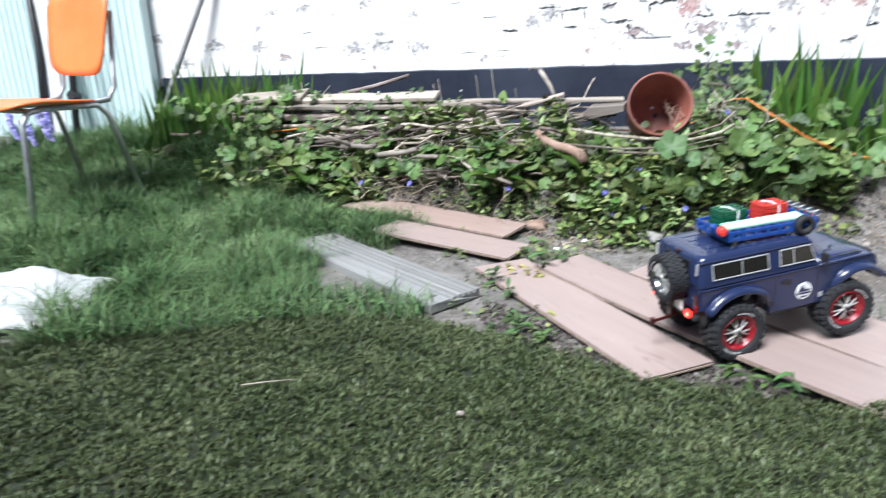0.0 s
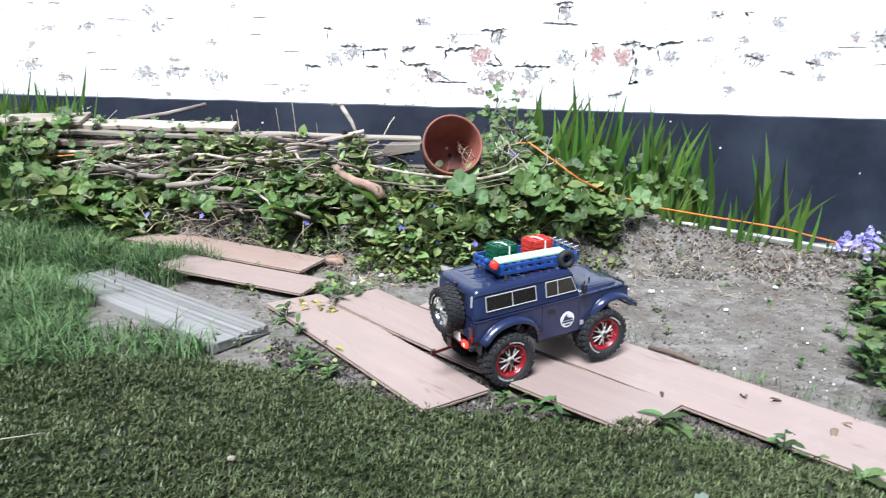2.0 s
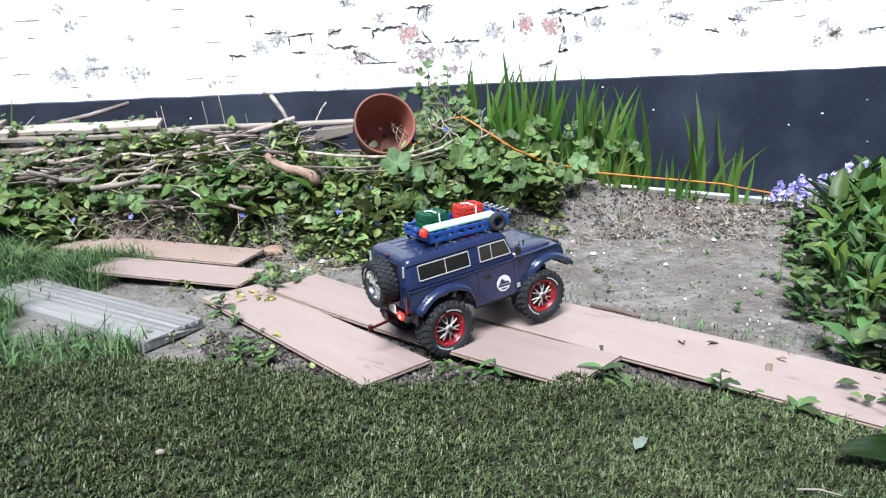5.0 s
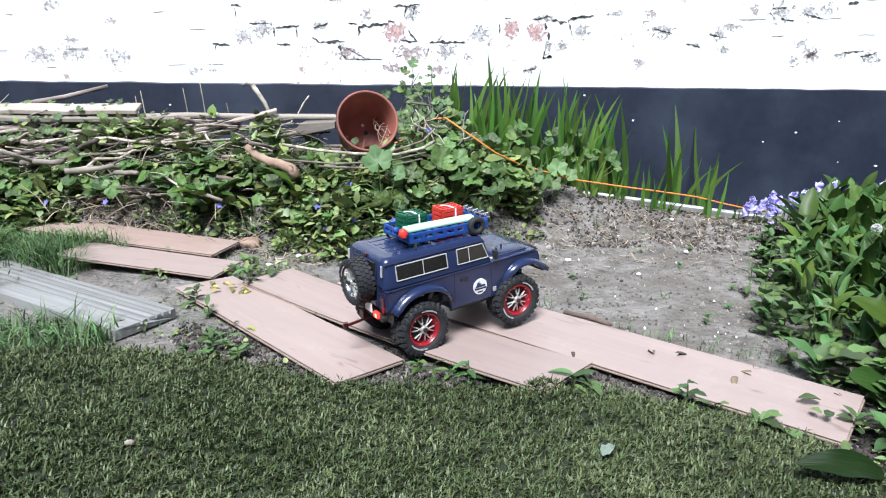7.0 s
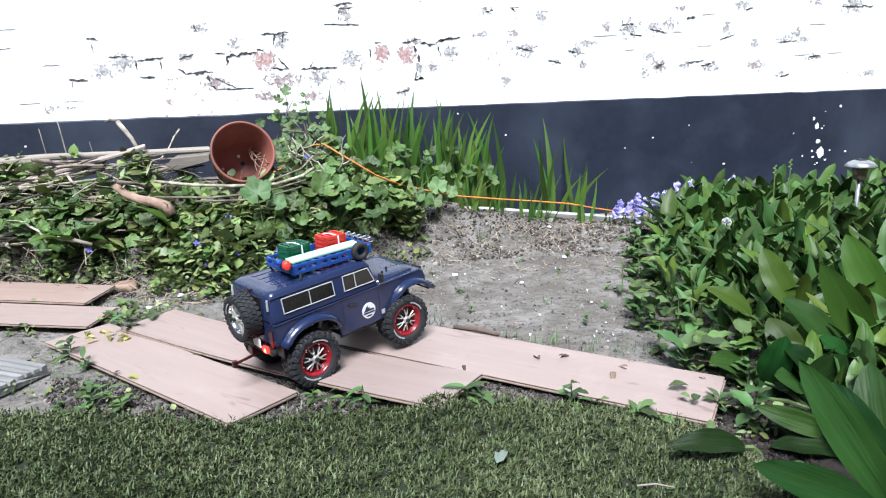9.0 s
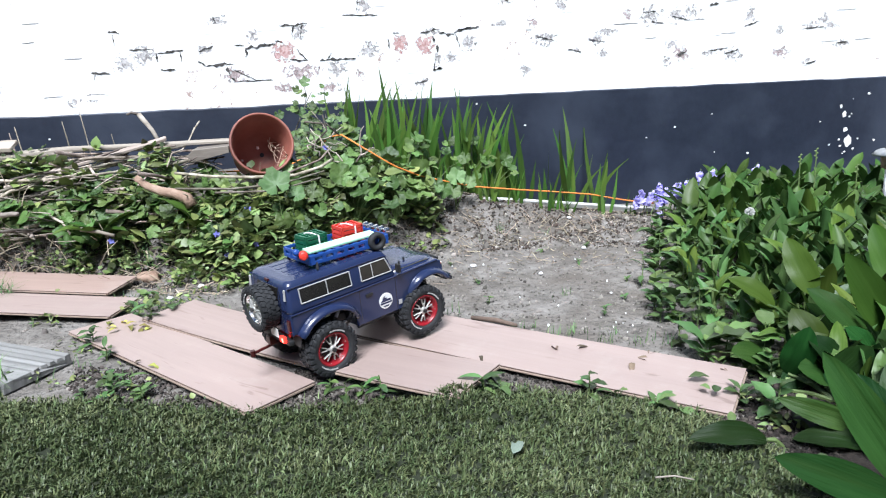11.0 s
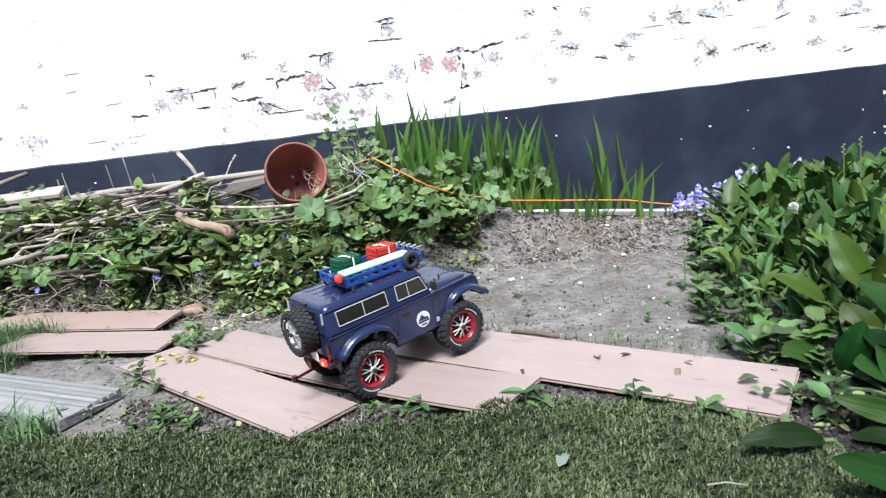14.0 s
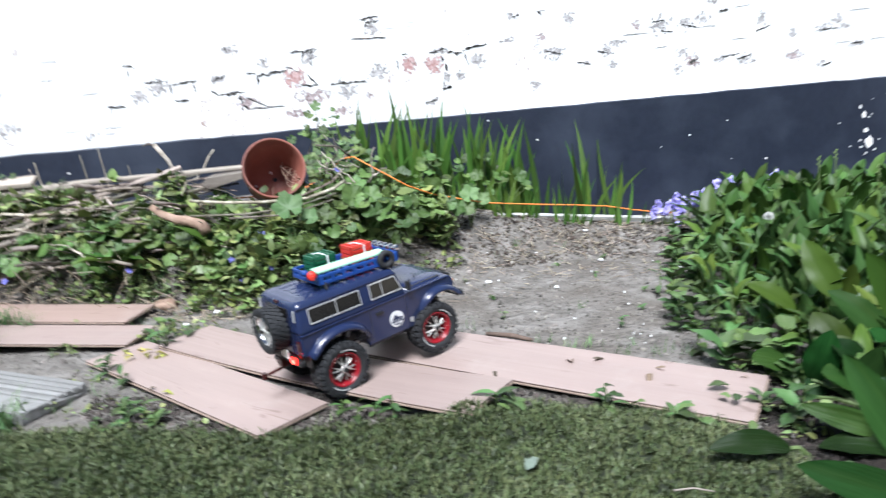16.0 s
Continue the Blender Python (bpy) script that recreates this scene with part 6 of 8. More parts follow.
def big_leaf(x, y, leaves, label):
    """A plant with a few large pale lobed leaves turned to the light."""
    z = terrain(x, y)
    p = base("lobed_leaf_plant", pose(x, y, z), label, "plant", "lobed leafy plants on the bed")
    for lx, ly, lz, size, turn in leaves:
        tip = Vector((lx - x, ly - y, lz - z))
        part("stalk", tube([(0, 0, -0.005), tuple(tip * 0.55 + Vector((0, 0, 0.015))), tuple(tip)], [0.0024, 0.0018, 0.0014], 5), M_STEM, p)
        piece("leaf", LOBED_PALE[0], p, Matrix.Translation(tip) @ Matrix.Rotation(0.95, 4, "X") @ Matrix.Rotation(turn, 4, "Z") @ Matrix.Diagonal((size, size, size, 1)))


big_leaf(-0.10, 2.10, ((-0.115, 2.08, 0.272, 1.35, 0.3), (-0.06, 2.09, 0.235, 0.8, -0.8)), "large light green lobed leaf before the flowerpot")
big_leaf(0.50, 2.42, ((0.500, 2.40, 0.205, 1.05, 0.2), (0.480, 2.38, 0.165, 1.0, 2.6), (0.545, 2.40, 0.185, 0.8, -0.9)), "light green lobed plant over the orange cord")


def vine(x, y, z, h, seed, size=1.0):
    """A climbing shoot with small leaves that leans on the wall."""
    r = random.Random(seed)
    p = base("climbing_vine", pose(x, y, z), "leafy climbing vine beside the flowerpot against the wall", "plant", "vines beside the pot")
    pts = [(0.03 * math.sin(i * 0.8 + seed), 0.02 * i, h * i / 7) for i in range(8)]
    part("stem", tube(pts, [0.004 - 0.0004 * i for i in range(8)], 6), M_PALEWOOD, p)
    for k in range(24):
        t = r.random()
        tip = Vector((0.03 * math.sin(t * 5.6 + seed) + r.gauss(0, 0.045), 0.14 * t - r.random() * 0.06, h * t + r.gauss(0, 0.02)))
        s = size * r.uniform(0.25, 0.62) * (1 - 0.35 * t)
        piece("leaf", (LOBED + LOBED_PALE)[k % 5], p, Matrix.Translation(tip) @ Matrix.Rotation(r.uniform(0.4, 1.1), 4, "X") @ Matrix.Rotation(r.random() * 6.28, 4, "Z") @ Matrix.Rotation(r.gauss(0, 0.3), 4, "X") @ Matrix.Diagonal((s, s, s, 1)))


vine(0.00, 2.44, 0.26, 0.27, 1, 1.5)
vine(0.07, 2.40, 0.25, 0.20, 2, 1.5)
vine(-0.04, 2.50, 0.26, 0.30, 3, 1.5)
vine(0.12, 2.38, 0.22, 0.18, 5, 1.5)
vine(0.03, 2.34, 0.22, 0.22, 12, 1.5)
vine(0.10, 2.32, 0.20, 0.16, 13, 1.5)
vine(0.02, 2.42, 0.30, 0.20, 18, 1.4)
vine(0.08, 2.44, 0.27, 0.22, 19, 1.3)
for k in range(9):
    x, y = RS.uniform(-0.02, 0.16), RS.uniform(2.22, 2.38)
    stick(wander((x, y, 0.30 + RS.random() * 0.06), (x + RS.uniform(-0.12, 0.14), y + 0.05, 0.34 + RS.random() * 0.12), 6, 0.014, RS), 0.0026, 0.0016, "pale dry twisted stem beside the flowerpot", M_PALEWOOD)
for i, (x, y, z, h) in enumerate(((-1.36, 2.36, 0.30, 0.10), (-1.22, 2.37, 0.31, 0.10), (-1.10, 2.37, 0.32, 0.09), (-1.02, 2.36, 0.30, 0.10), (-1.62, 2.36, 0.28, 0.15), (-1.70, 2.34, 0.28, 0.13))):
    vine(x, y, z, h, 31 + i)
vine(-1.78, 2.46, 0.22, 0.22, 8)
vine(-1.62, 2.40, 0.22, 0.20, 9)
vine(-1.50, 2.46, 0.24, 0.20, 14)
vine(-1.40, 2.40, 0.24, 0.18, 15)
vine(-1.58, 2.38, 0.22, 0.24, 16)
vine(-1.52, 2.36, 0.22, 0.20, 17)


# docks: two broad, dark, ribbed leaves in the cover
DOCK = [leaf_mesh("leaf", leaf_shape(0.17, 0.056, 0.40, 0.4, 9, 0.7, 0.1, 0.12), M_LILY), leaf_mesh("leaf", leaf_shape(0.12, 0.045, 0.45, 0.35, 9, 0.7, 0.1, 0.14), M_LILY)]


def dock(x, y, turns, label):
    p = base("dock_plant", pose(x, y, terrain(x, y) + 0.085), label, "plant", "docks on the bed")
    for k, (a, up) in enumerate(turns):
        piece("leaf", DOCK[k % 2], p, Matrix.Rotation(radians(a), 4, "Z") @ Matrix.Rotation(radians(up), 4, "X"))


dock(-0.66, 2.17, ((-75, 40), (-120, 30), (150, 30), (100, 45)), "dark green dock with long ribbed leaves")
dock(-1.35, 2.12, ((70, 40), (130, 30), (10, 30), (-60, 15)), "dark green dock with long ribbed leaves")
dock(-0.36, 2.12, ((90, 55), (160, 40), (30, 40)), "dark green dock with long ribbed leaves")


# irises along the plinth
def iris_blade(h, w, bend, seed):
    r = random.Random(seed)
    vs, fs = [], []
    n = 9
    for i in range(n + 1):
        t = i / n
        ww = w / 2 * (1 - t ** 2.6) * (0.75 + 0.25 * math.sin(math.pi * min(1, t * 1.4))) + 0.0003
        cx, cz = bend * h * t * t, h * (t - 0.22 * abs(bend) * t * t)
        for s in (-1, 0, 1):
            vs.append((cx + s * ww, 0.0025 * (1 - abs(s)) * (1 - t), cz))
    for i in range(n):
        for j in (0, 1):
            a = i * 3 + j
            fs.append((a, a + 1, a + 4, a + 3))
    return vs, fs


IRIS = [mesh_from("leaf", *iris_blade(h, w, b, 0), M_IRIS) for h, w, b in ((0.35, 0.036, 0.08), (0.38, 0.031, 0.18), (0.30, 0.035, -0.12), (0.41, 0.030, -0.10), (0.25, 0.024, 0.45), (0.34, 0.034, 0.02))]


def iris(x, y, count, seed, spread=0.05, size=1.0, name_label="clump of tall sword-shaped iris leaves before the plinth"):
    r = random.Random(seed)
    p = base("iris_clump", pose(x, y, terrain(x, y) - 0.01), name_label, "iris", "irises along the plinth")
    for k in range(count):
        s = size * r.uniform(0.72, 1.12)
        piece("leaf", IRIS[r.randrange(6)], p, pose(r.gauss(0, spread), r.gauss(0, spread * 0.5), 0, r.gauss(0, 6), r.gauss(0, 9), r.gauss(0, 32)) @ Matrix.Diagonal((s, s, s, 1)))


for i, (x, y, c, sp, s) in enumerate(((0.17, 2.58, 17, 0.045, 0.98), (0.28, 2.58, 18, 0.05, 0.98), (0.40, 2.60, 17, 0.05, 1.02), (0.52, 2.59, 16, 0.05, 0.98), (0.62, 2.60, 11, 0.04, 0.95), (0.74, 2.60, 10, 0.035, 0.98), (0.90, 2.60, 6, 0.05, 0.55), (1.00, 2.59, 7, 0.016, 1.02), (1.115, 2.59, 6, 0.018, 0.94))):
    iris(x, y, c, 100 + i, sp, s)
for i, (x, c, s) in enumerate(((0.36, 7, 0.42), (0.48, 9, 0.36), (0.66, 8, 0.46), (0.74, 7, 0.34), (0.88, 7, 0.40), (0.95, 8, 0.34), (1.10, 6, 0.44), (1.22, 6, 0.30))):
    iris(x, 2.475 + 0.02 * (i % 2), c, 160 + i, 0.022, s, "small tuft of grass blades over the white edging")
for i, (x, y, c, s) in enumerate(((-1.98, 2.58, 34, 0.86), (-2.12, 2.56, 36, 0.84), (-2.24, 2.54, 28, 0.74), (-1.86, 2.58, 28, 0.80), (-2.02, 2.40, 26, 0.66), (-2.14, 2.36, 24, 0.62), (-1.90, 2.38, 20, 0.60), (-2.05, 2.48, 16, 0.55), (-2.2, 2.44, 16, 0.5), (-1.92, 2.46, 12, 0.5), (-1.74, 2.56, 20, 0.82), (-1.62, 2.57, 12, 0.72), (-1.70, 2.36, 14, 0.55), (-1.82, 2.34, 16, 0.55))):
    iris(x, y, c, 130 + i, 0.06, s, "clump of sword-shaped leaves near the shed")


# ---------------------------------------------------------------- the leafy clump at the end of the planks
LILY = [leaf_mesh("leaf", leaf_shape(L * 1.16, w * 0.90, a, f, 12, 0.66, 0.10, wv, belly=be), mt) for L, w, a, f, wv, be, mt in ((0.125, 0.046, 0.16, 0.34, 0.07, 0.9, M_LILY), (0.112, 0.046, 0.40, 0.26, 0.12, 0.95, M_LILY_BLUE), (0.135, 0.045, 0.28, 0.46, 0.09, 0.85, M_LILY_BLUE), (0.098, 0.045, 0.66, 0.22, 0.14, 0.95, M_LILY), (0.118, 0.051, 0.12, 0.30, 0.10, 1.0, M_LILY_BLUE), (0.140, 0.050, 0.52, 0.34, 0.10, 0.9, M_LILY))]
BROAD = ((0.27, 0.100, 0.12, 0.20, 0.03), (0.23, 0.090, 0.26, 0.20, 0.06), (0.20, 0.085, 0.42, 0.20, 0.06))
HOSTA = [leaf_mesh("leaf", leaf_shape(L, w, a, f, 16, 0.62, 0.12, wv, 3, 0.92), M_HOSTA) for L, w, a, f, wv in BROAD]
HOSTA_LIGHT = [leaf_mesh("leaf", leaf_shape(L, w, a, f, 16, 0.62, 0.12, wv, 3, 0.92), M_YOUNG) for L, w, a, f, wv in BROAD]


def lily(x, y, seed, size=1.0):
    r = random.Random(seed)
    p = base("lily_plant", pose(x, y, terrain(x, y) - 0.01), "lily of the valley with broad upright green leaves", "plant", "lilies in the corner bed")
    a0 = r.random() * 6.283
    part("stem", tube([(0, 0, 0), (0.004, 0, 0.05), (0.0, 0.004, 0.09)], [0.005, 0.004, 0.003], 6), M_STEM, p)
    for k in range(r.choice((3, 4, 4))):
        s = size * r.uniform(0.75, 1.12)
        a = a0 + k * 2.2 + r.gauss(0, 0.4)
        piece("leaf", LILY[r.randrange(6)], p, Matrix.Translation((0, 0, r.uniform(0.02, 0.075))) @ Matrix.Rotation(a, 4, "Z") @ Matrix.Rotation(r.uniform(0.55, 1.42), 4, "X") @ Matrix.Rotation(r.gauss(0, 0.42), 4, "Y") @ Matrix.Diagonal((s, s, s, 1)))


def lily_edge(y):
    """The clump's edge towards the bare soil."""
    pts = ((0.70, 0.80), (0.95, 0.86), (1.15, 0.86), (1.35, 0.85), (1.60, 0.95), (1.90, 1.11), (2.15, 1.27), (2.40, 1.50), (2.65, 1.66))
    for (y0, x0), (y1, x1) in zip(pts, pts[1:]):
        if y0 <= y <= y1:
            return x0 + (x1 - x0) * (y - y0) / (y1 - y0)
    return 1.6


M_LILY_FAR = material("far_lily_leaf", [(0.030, 0.069, 0.012), (0.049, 0.099, 0.020), (0.062, 0.113, 0.027)], 8, detail=3, rough=0.42, spec=0.22, by="island", spread=0.20, translucent=0.05)


def lily_bed():
    r = random.Random(77)
    spots = []
    tries = 0
    while len(spots) < 600 and tries < 26000:
        tries += 1
        y = r.uniform(0.82, 2.52)
        x = lily_edge(y) + (2.75 - lily_edge(y)) * r.random() ** 1.35
        if all((x - a) ** 2 + (y - b) ** 2 > (0.036 + 0.03 * (x > 1.8)) ** 2 for a, b in spots):
            spots.append((x, y))
    spots.sort(key=lambda p: p[0] ** 2 + p[1] ** 2)
    # the back of the clump, too far in to tell plant from plant
    r = random.Random(78)
    shapes = [leaf_shape(0.158, 0.053, 0.22, 0.30, 9, 0.56, 0.10, 0.08, belly=0.9), leaf_shape(0.136, 0.049, 0.45, 0.25, 9, 0.56, 0.10, 0.12, belly=0.95)]
    places = []
    for x, y in spots[300:]:
        a0 = r.random() * 6.283
        for k in range(4):
            s = r.uniform(0.72, 1.05)
            places.append((k % 2, Matrix.Translation((x, y, terrain(x, y) + r.uniform(0.01, 0.065))) @ Matrix.Rotation(a0 + k * 2.2, 4, "Z") @ Matrix.Rotation(r.uniform(0.55, 1.35), 4, "X") @ Matrix.Diagonal((s, s, s, 1))))
    tagged(scatter("lily_leaves", shapes, places, M_LILY_FAR), "mass of green lily leaves at the back of the clump", "leaves", kind="stuff")
    for i, (x, y) in enumerate(spots[:300]):
        edge = smoothstep(0.0, 0.34, x - lily_edge(y))
        lily(x, y, 500 + i, (0.60 + 0.42 * edge + 0.14 * smoothstep(1.35, 1.7, x)) * (1 - 0.35 * smoothstep(2.15, 2.40, y) * smoothstep(1.75, 1.55, x)))


lily_bed()


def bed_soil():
    """The soil that the clump grows in, coloured dark for the shade between leaves."""
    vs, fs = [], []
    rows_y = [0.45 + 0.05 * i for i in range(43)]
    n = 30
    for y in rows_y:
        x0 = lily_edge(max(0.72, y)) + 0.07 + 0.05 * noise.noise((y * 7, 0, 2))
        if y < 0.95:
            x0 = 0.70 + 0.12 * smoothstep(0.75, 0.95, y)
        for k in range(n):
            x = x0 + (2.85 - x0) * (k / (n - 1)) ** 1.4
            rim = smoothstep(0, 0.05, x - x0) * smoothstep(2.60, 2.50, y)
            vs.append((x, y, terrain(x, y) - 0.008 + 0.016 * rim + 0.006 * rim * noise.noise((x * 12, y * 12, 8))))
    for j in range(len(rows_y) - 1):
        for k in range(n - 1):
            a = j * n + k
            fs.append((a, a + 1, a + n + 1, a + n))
    ob = new("bed_soil", mesh_from("bed_soil", vs, fs, M_SHADED_BEDSOIL))
    tagged(ob, "brown soil coloured dark for the shade under the leafy clump", "soil", kind="structure")


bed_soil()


def leaf_to(p, foot, tip, width, which=0, face=(0, -0.6, 0.8), light=False):
    """A broad leaf of the plant p from a foot to a tip, both in the garden's own measure."""
    o = p.matrix_basis.translation
    a, b = Vector(foot) - o, Vector(tip) - o
    y = (b - a).normalized()
    z = Vector(face)
    z = (z - y * z.dot(y)).normalized()
    x = y.cross(z)
    m = Matrix((x, y, z)).transposed().to_4x4()
    L = (0.27, 0.23, 0.20)[which]
    w = (0.100, 0.090, 0.085)[which]
    s = (b - a).length / (L * 0.97)
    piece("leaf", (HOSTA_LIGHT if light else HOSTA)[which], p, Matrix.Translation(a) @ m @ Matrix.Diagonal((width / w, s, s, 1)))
    part("stalk", tube([(0, 0, 0), tuple(a * 0.5 + Vector((0, 0, 0.006))), tuple(a)], [0.005, 0.004, 0.003], 6), M_STEM, p)


near = base("broad_leaf_plant", pose(0.78, 0.66, 0.0), "plant with large dark green oval leaves", "plant", "broad-leaved plants in the corner bed")
leaf_to(near, (0.764, 0.655, 0.002), (0.672, 0.752, 0.184), 0.056, 0, (-0.50, -0.80, 0.34))
leaf_to(near, (0.738, 0.655, 0.004), (0.566, 0.700, 0.070), 0.050, 0, (0.15, -0.92, 0.42))
leaf_to(near, (0.800, 0.700, 0.004), (0.772, 0.790, 0.120), 0.060, 1, (-0.65, -0.70, 0.3))
leaf_to(near, (0.830, 0.740, 0.004), (0.860, 0.820, 0.130), 0.060, 1, (-0.75, -0.60, 0.3))
# three tall leaves out of view, added to cast shade on this corner
leaf_to(near, (0.78, 0.60, 0.05), (0.72, 0.44, 0.28), 0.09, 0, (-0.3, 0.6, 0.6))
leaf_to(near, (0.84, 0.62, 0.05), (0.86, 0.47, 0.30), 0.09, 0, (-0.1, 0.6, 0.6))
leaf_to(near, (0.76, 0.58, 0.05), (0.92, 0.55, 0.30), 0.09, 0, (-0.3, 0.3, 0.6))
low = base("broad_leaf_plant", pose(0.68, 0.82, 0.0), "low plant with a large grey-green leaf over the lawn", "plant", "broad-leaved plants in the corner bed")
leaf_to(low, (0.653, 0.820, 0.016), (0.530, 0.800, 0.063), 0.040, 2, (0, -0.55, 0.85))
mid = base("broad_leaf_plant", pose(0.86, 0.92, 0.0), "plant with large dark green oval leaves", "plant", "broad-leaved plants in the corner bed")
leaf_to(mid, (0.775, 0.815, 0.004), (0.706, 0.880, 0.052), 0.042, 1, (0.45, -0.15, 0.9))
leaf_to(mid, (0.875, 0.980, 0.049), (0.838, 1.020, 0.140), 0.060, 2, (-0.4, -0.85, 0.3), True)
leaf_to(mid, (0.799, 0.980, 0.004), (0.882, 1.020, 0.046), 0.050, 1, (-0.2, -0.75, 0.6))
leaf_to(mid, (0.926, 0.920, 0.020), (0.865, 0.980, 0.091), 0.070, 1, (-0.4, -0.75, 0.5))
leaf_to(mid, (0.985, 0.900, -0.010), (0.974, 0.960, 0.105), 0.060, 0, (-0.75, -0.6, 0.25))
leaf_to(mid, (0.900, 0.860, 0.000), (0.930, 0.900, 0.080), 0.060, 1, (-0.6, -0.7, 0.4))
far = base("broad_leaf_plant", pose(1.06, 1.06, 0.0), "plant with large dark green oval leaves", "plant", "broad-leaved plants in the corner bed")
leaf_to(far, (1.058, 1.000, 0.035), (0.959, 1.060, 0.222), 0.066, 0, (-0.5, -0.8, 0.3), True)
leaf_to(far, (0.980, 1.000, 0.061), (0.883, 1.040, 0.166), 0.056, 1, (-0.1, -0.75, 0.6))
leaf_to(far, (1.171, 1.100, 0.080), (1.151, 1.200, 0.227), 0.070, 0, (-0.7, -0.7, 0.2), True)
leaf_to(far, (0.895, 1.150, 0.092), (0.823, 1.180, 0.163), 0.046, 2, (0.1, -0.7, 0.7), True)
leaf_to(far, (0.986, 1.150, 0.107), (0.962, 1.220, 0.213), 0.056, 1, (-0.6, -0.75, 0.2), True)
leaf_to(far, (1.110, 1.060, 0.030), (1.060, 1.110, 0.160), 0.066, 1, (-0.5, -0.8, 0.35))
leaf_to(mid, (0.800, 0.800, 0.026), (0.690, 0.845, 0.066), 0.036, 1, (-0.25, -0.85, 0.35))
leaf_to(mid, (0.790, 0.770, 0.010), (0.700, 0.820, 0.030), 0.045, 2, (0.2, -0.45, 0.85))
leaf_to(mid, (0.923, 0.950, 0.030), (0.829, 1.000, 0.100), 0.058, 1, (-0.2, -0.80, 0.5), True)
fill = random.Random(63)
for host, x0, x1, y0, y1 in ((mid, 0.80, 1.02, 0.88, 1.06), (far, 0.98, 1.25, 0.98, 1.14)):
    for k in range(15):
        x, y = fill.uniform(x0, x1), fill.uniform(y0, y1)
        a = fill.uniform(2.2, 5.2)
        d = fill.uniform(0.05, 0.10)
        leaf_to(host, (x, y, 0.02 + 0.03 * fill.random()), (x + d * math.cos(a), y + 0.5 * d * math.sin(a), 0.05 + 0.09 * fill.random()), fill.uniform(0.036, 0.058), k % 3, (fill.uniform(-0.4, 0.2), -0.6, 0.7))
leaf_to(far, (1.100, 0.960, 0.010), (1.160, 0.900, 0.080), 0.070, 1, (0.1, -0.6, 0.8))


# small weeds along the planks
WEED = [leaf_mesh("leaf", leaf_shape(0.042, 0.026, 0.24, 0.3, 7, 0.7, 0.12, 0.12), M_WEED), leaf_mesh("leaf", leaf_shape(0.032, 0.019, 0.28, 0.3, 7, 0.7, 0.12, 0.12), M_WEED), leaf_mesh("leaf", leaf_shape(0.046, 0.016, 0.28, 0.3, 6, 0.8, 0.2), M_WEED)]


def weed(x, y, count, size, seed, height=0.05, label="small green weed growing between planks and lawn"):
    r = random.Random(seed)
    p = base("weed", pose(x, y, terrain(x, y)), label, "weed", "weeds round the planks")
    part("stem", tube([(0, 0, -0.004), (0.003, 0.002, height * 0.6), (0.0, 0.0, height)], [0.0016, 0.0013, 0.001], 5), M_STEM, p)
    for k in range(count):
        s = size * r.uniform(0.7, 1.2)
        t = (k + 0.6) / count
        which = r.randrange(3)
        me = WEED[which]
        if size > 1.1 and which == 2:
            # the bigger weeds also carry small lobed leaves
            me, s = LOBED[1], s * 0.55
        piece("leaf", me, p, Matrix.Translation((0, 0, height * t)) @ Matrix.Rotation(k * 2.4 + r.random(), 4, "Z") @ Matrix.Rotation(r.uniform(-0.35, 0.7), 4, "X") @ Matrix.Diagonal((s, s, s, 1)))


for i, (x, y, c, s, h) in enumerate(((0.095, 1.125, 7, 0.72, 0.055), (0.275, 1.085, 9, 0.95, 0.045), (0.31, 1.09, 6, 0.9, 0.025), (0.46, 1.045, 8, 0.95, 0.050), (0.50, 1.02, 5, 0.95, 0.02), (0.56, 0.98, 5, 0.9, 0.015), (0.58, 0.945, 5, 1.2, 0.015), (-0.41, 1.30, 6, 0.8, 0.03), (-0.35, 1.27, 5, 0.7, 0.02), (-0.47, 1.48, 6, 0.7, 0.03), (-0.52, 1.56, 8, 0.8, 0.05), (-0.42, 1.68, 7, 0.9, 0.05), (-0.38, 1.74, 6, 0.8, 0.04), (0.42, 1.62, 5, 0.42, 0.02), (0.66, 1.44, 5, 0.38, 0.02), (0.79, 1.22, 7, 0.9, 0.04), (0.75, 1.14, 6, 0.9, 0.035), (0.80, 1.02, 6, 1.0, 0.05), (0.62, 0.86, 6, 0.9, 0.03), (0.72, 0.90, 7, 1.0, 0.04), (0.68, 0.72, 7, 1.0, 0.04), (0.70, 0.96, 6, 0.9, 0.03), (0.76, 0.94, 7, 1.1, 0.05))):
    weed(x, y, c, s, 200 + i, h)
RW = random.Random(31)
for i in range(70):
    y = RW.uniform(1.0, 2.45)
    x = lily_edge(y) - RW.random() ** 1.6 * 0.15 + 0.03
    weed(x, y, RW.randint(5, 9), RW.uniform(0.9, 1.9), 300 + i, RW.uniform(0.03, 0.10), "small green weed at the edge of the leafy clump")
for i in range(46):
    x = RW.uniform(-1.0, 0.1)
    y = 1.62 + RW.random() * 0.45 if i % 2 else turf_edge(x) + RW.random() * 0.12
    if on_plank(x, y, 0.01):
        continue
    weed(x, y, RW.randint(3, 7), RW.uniform(0.4, 0.9), 400 + i, RW.uniform(0.01, 0.04), "small green weed on the bare soil")
for i in range(8):
    x, y = RW.uniform(0.05, 1.0), RW.uniform(1.45, 2.35)
    if on_plank(x, y, 0.01):
        continue
    weed(x, y, RW.randint(3, 6), RW.uniform(0.25, 0.5), 450 + i, RW.uniform(0.004, 0.012), "tiny weed seedling on the bare soil")


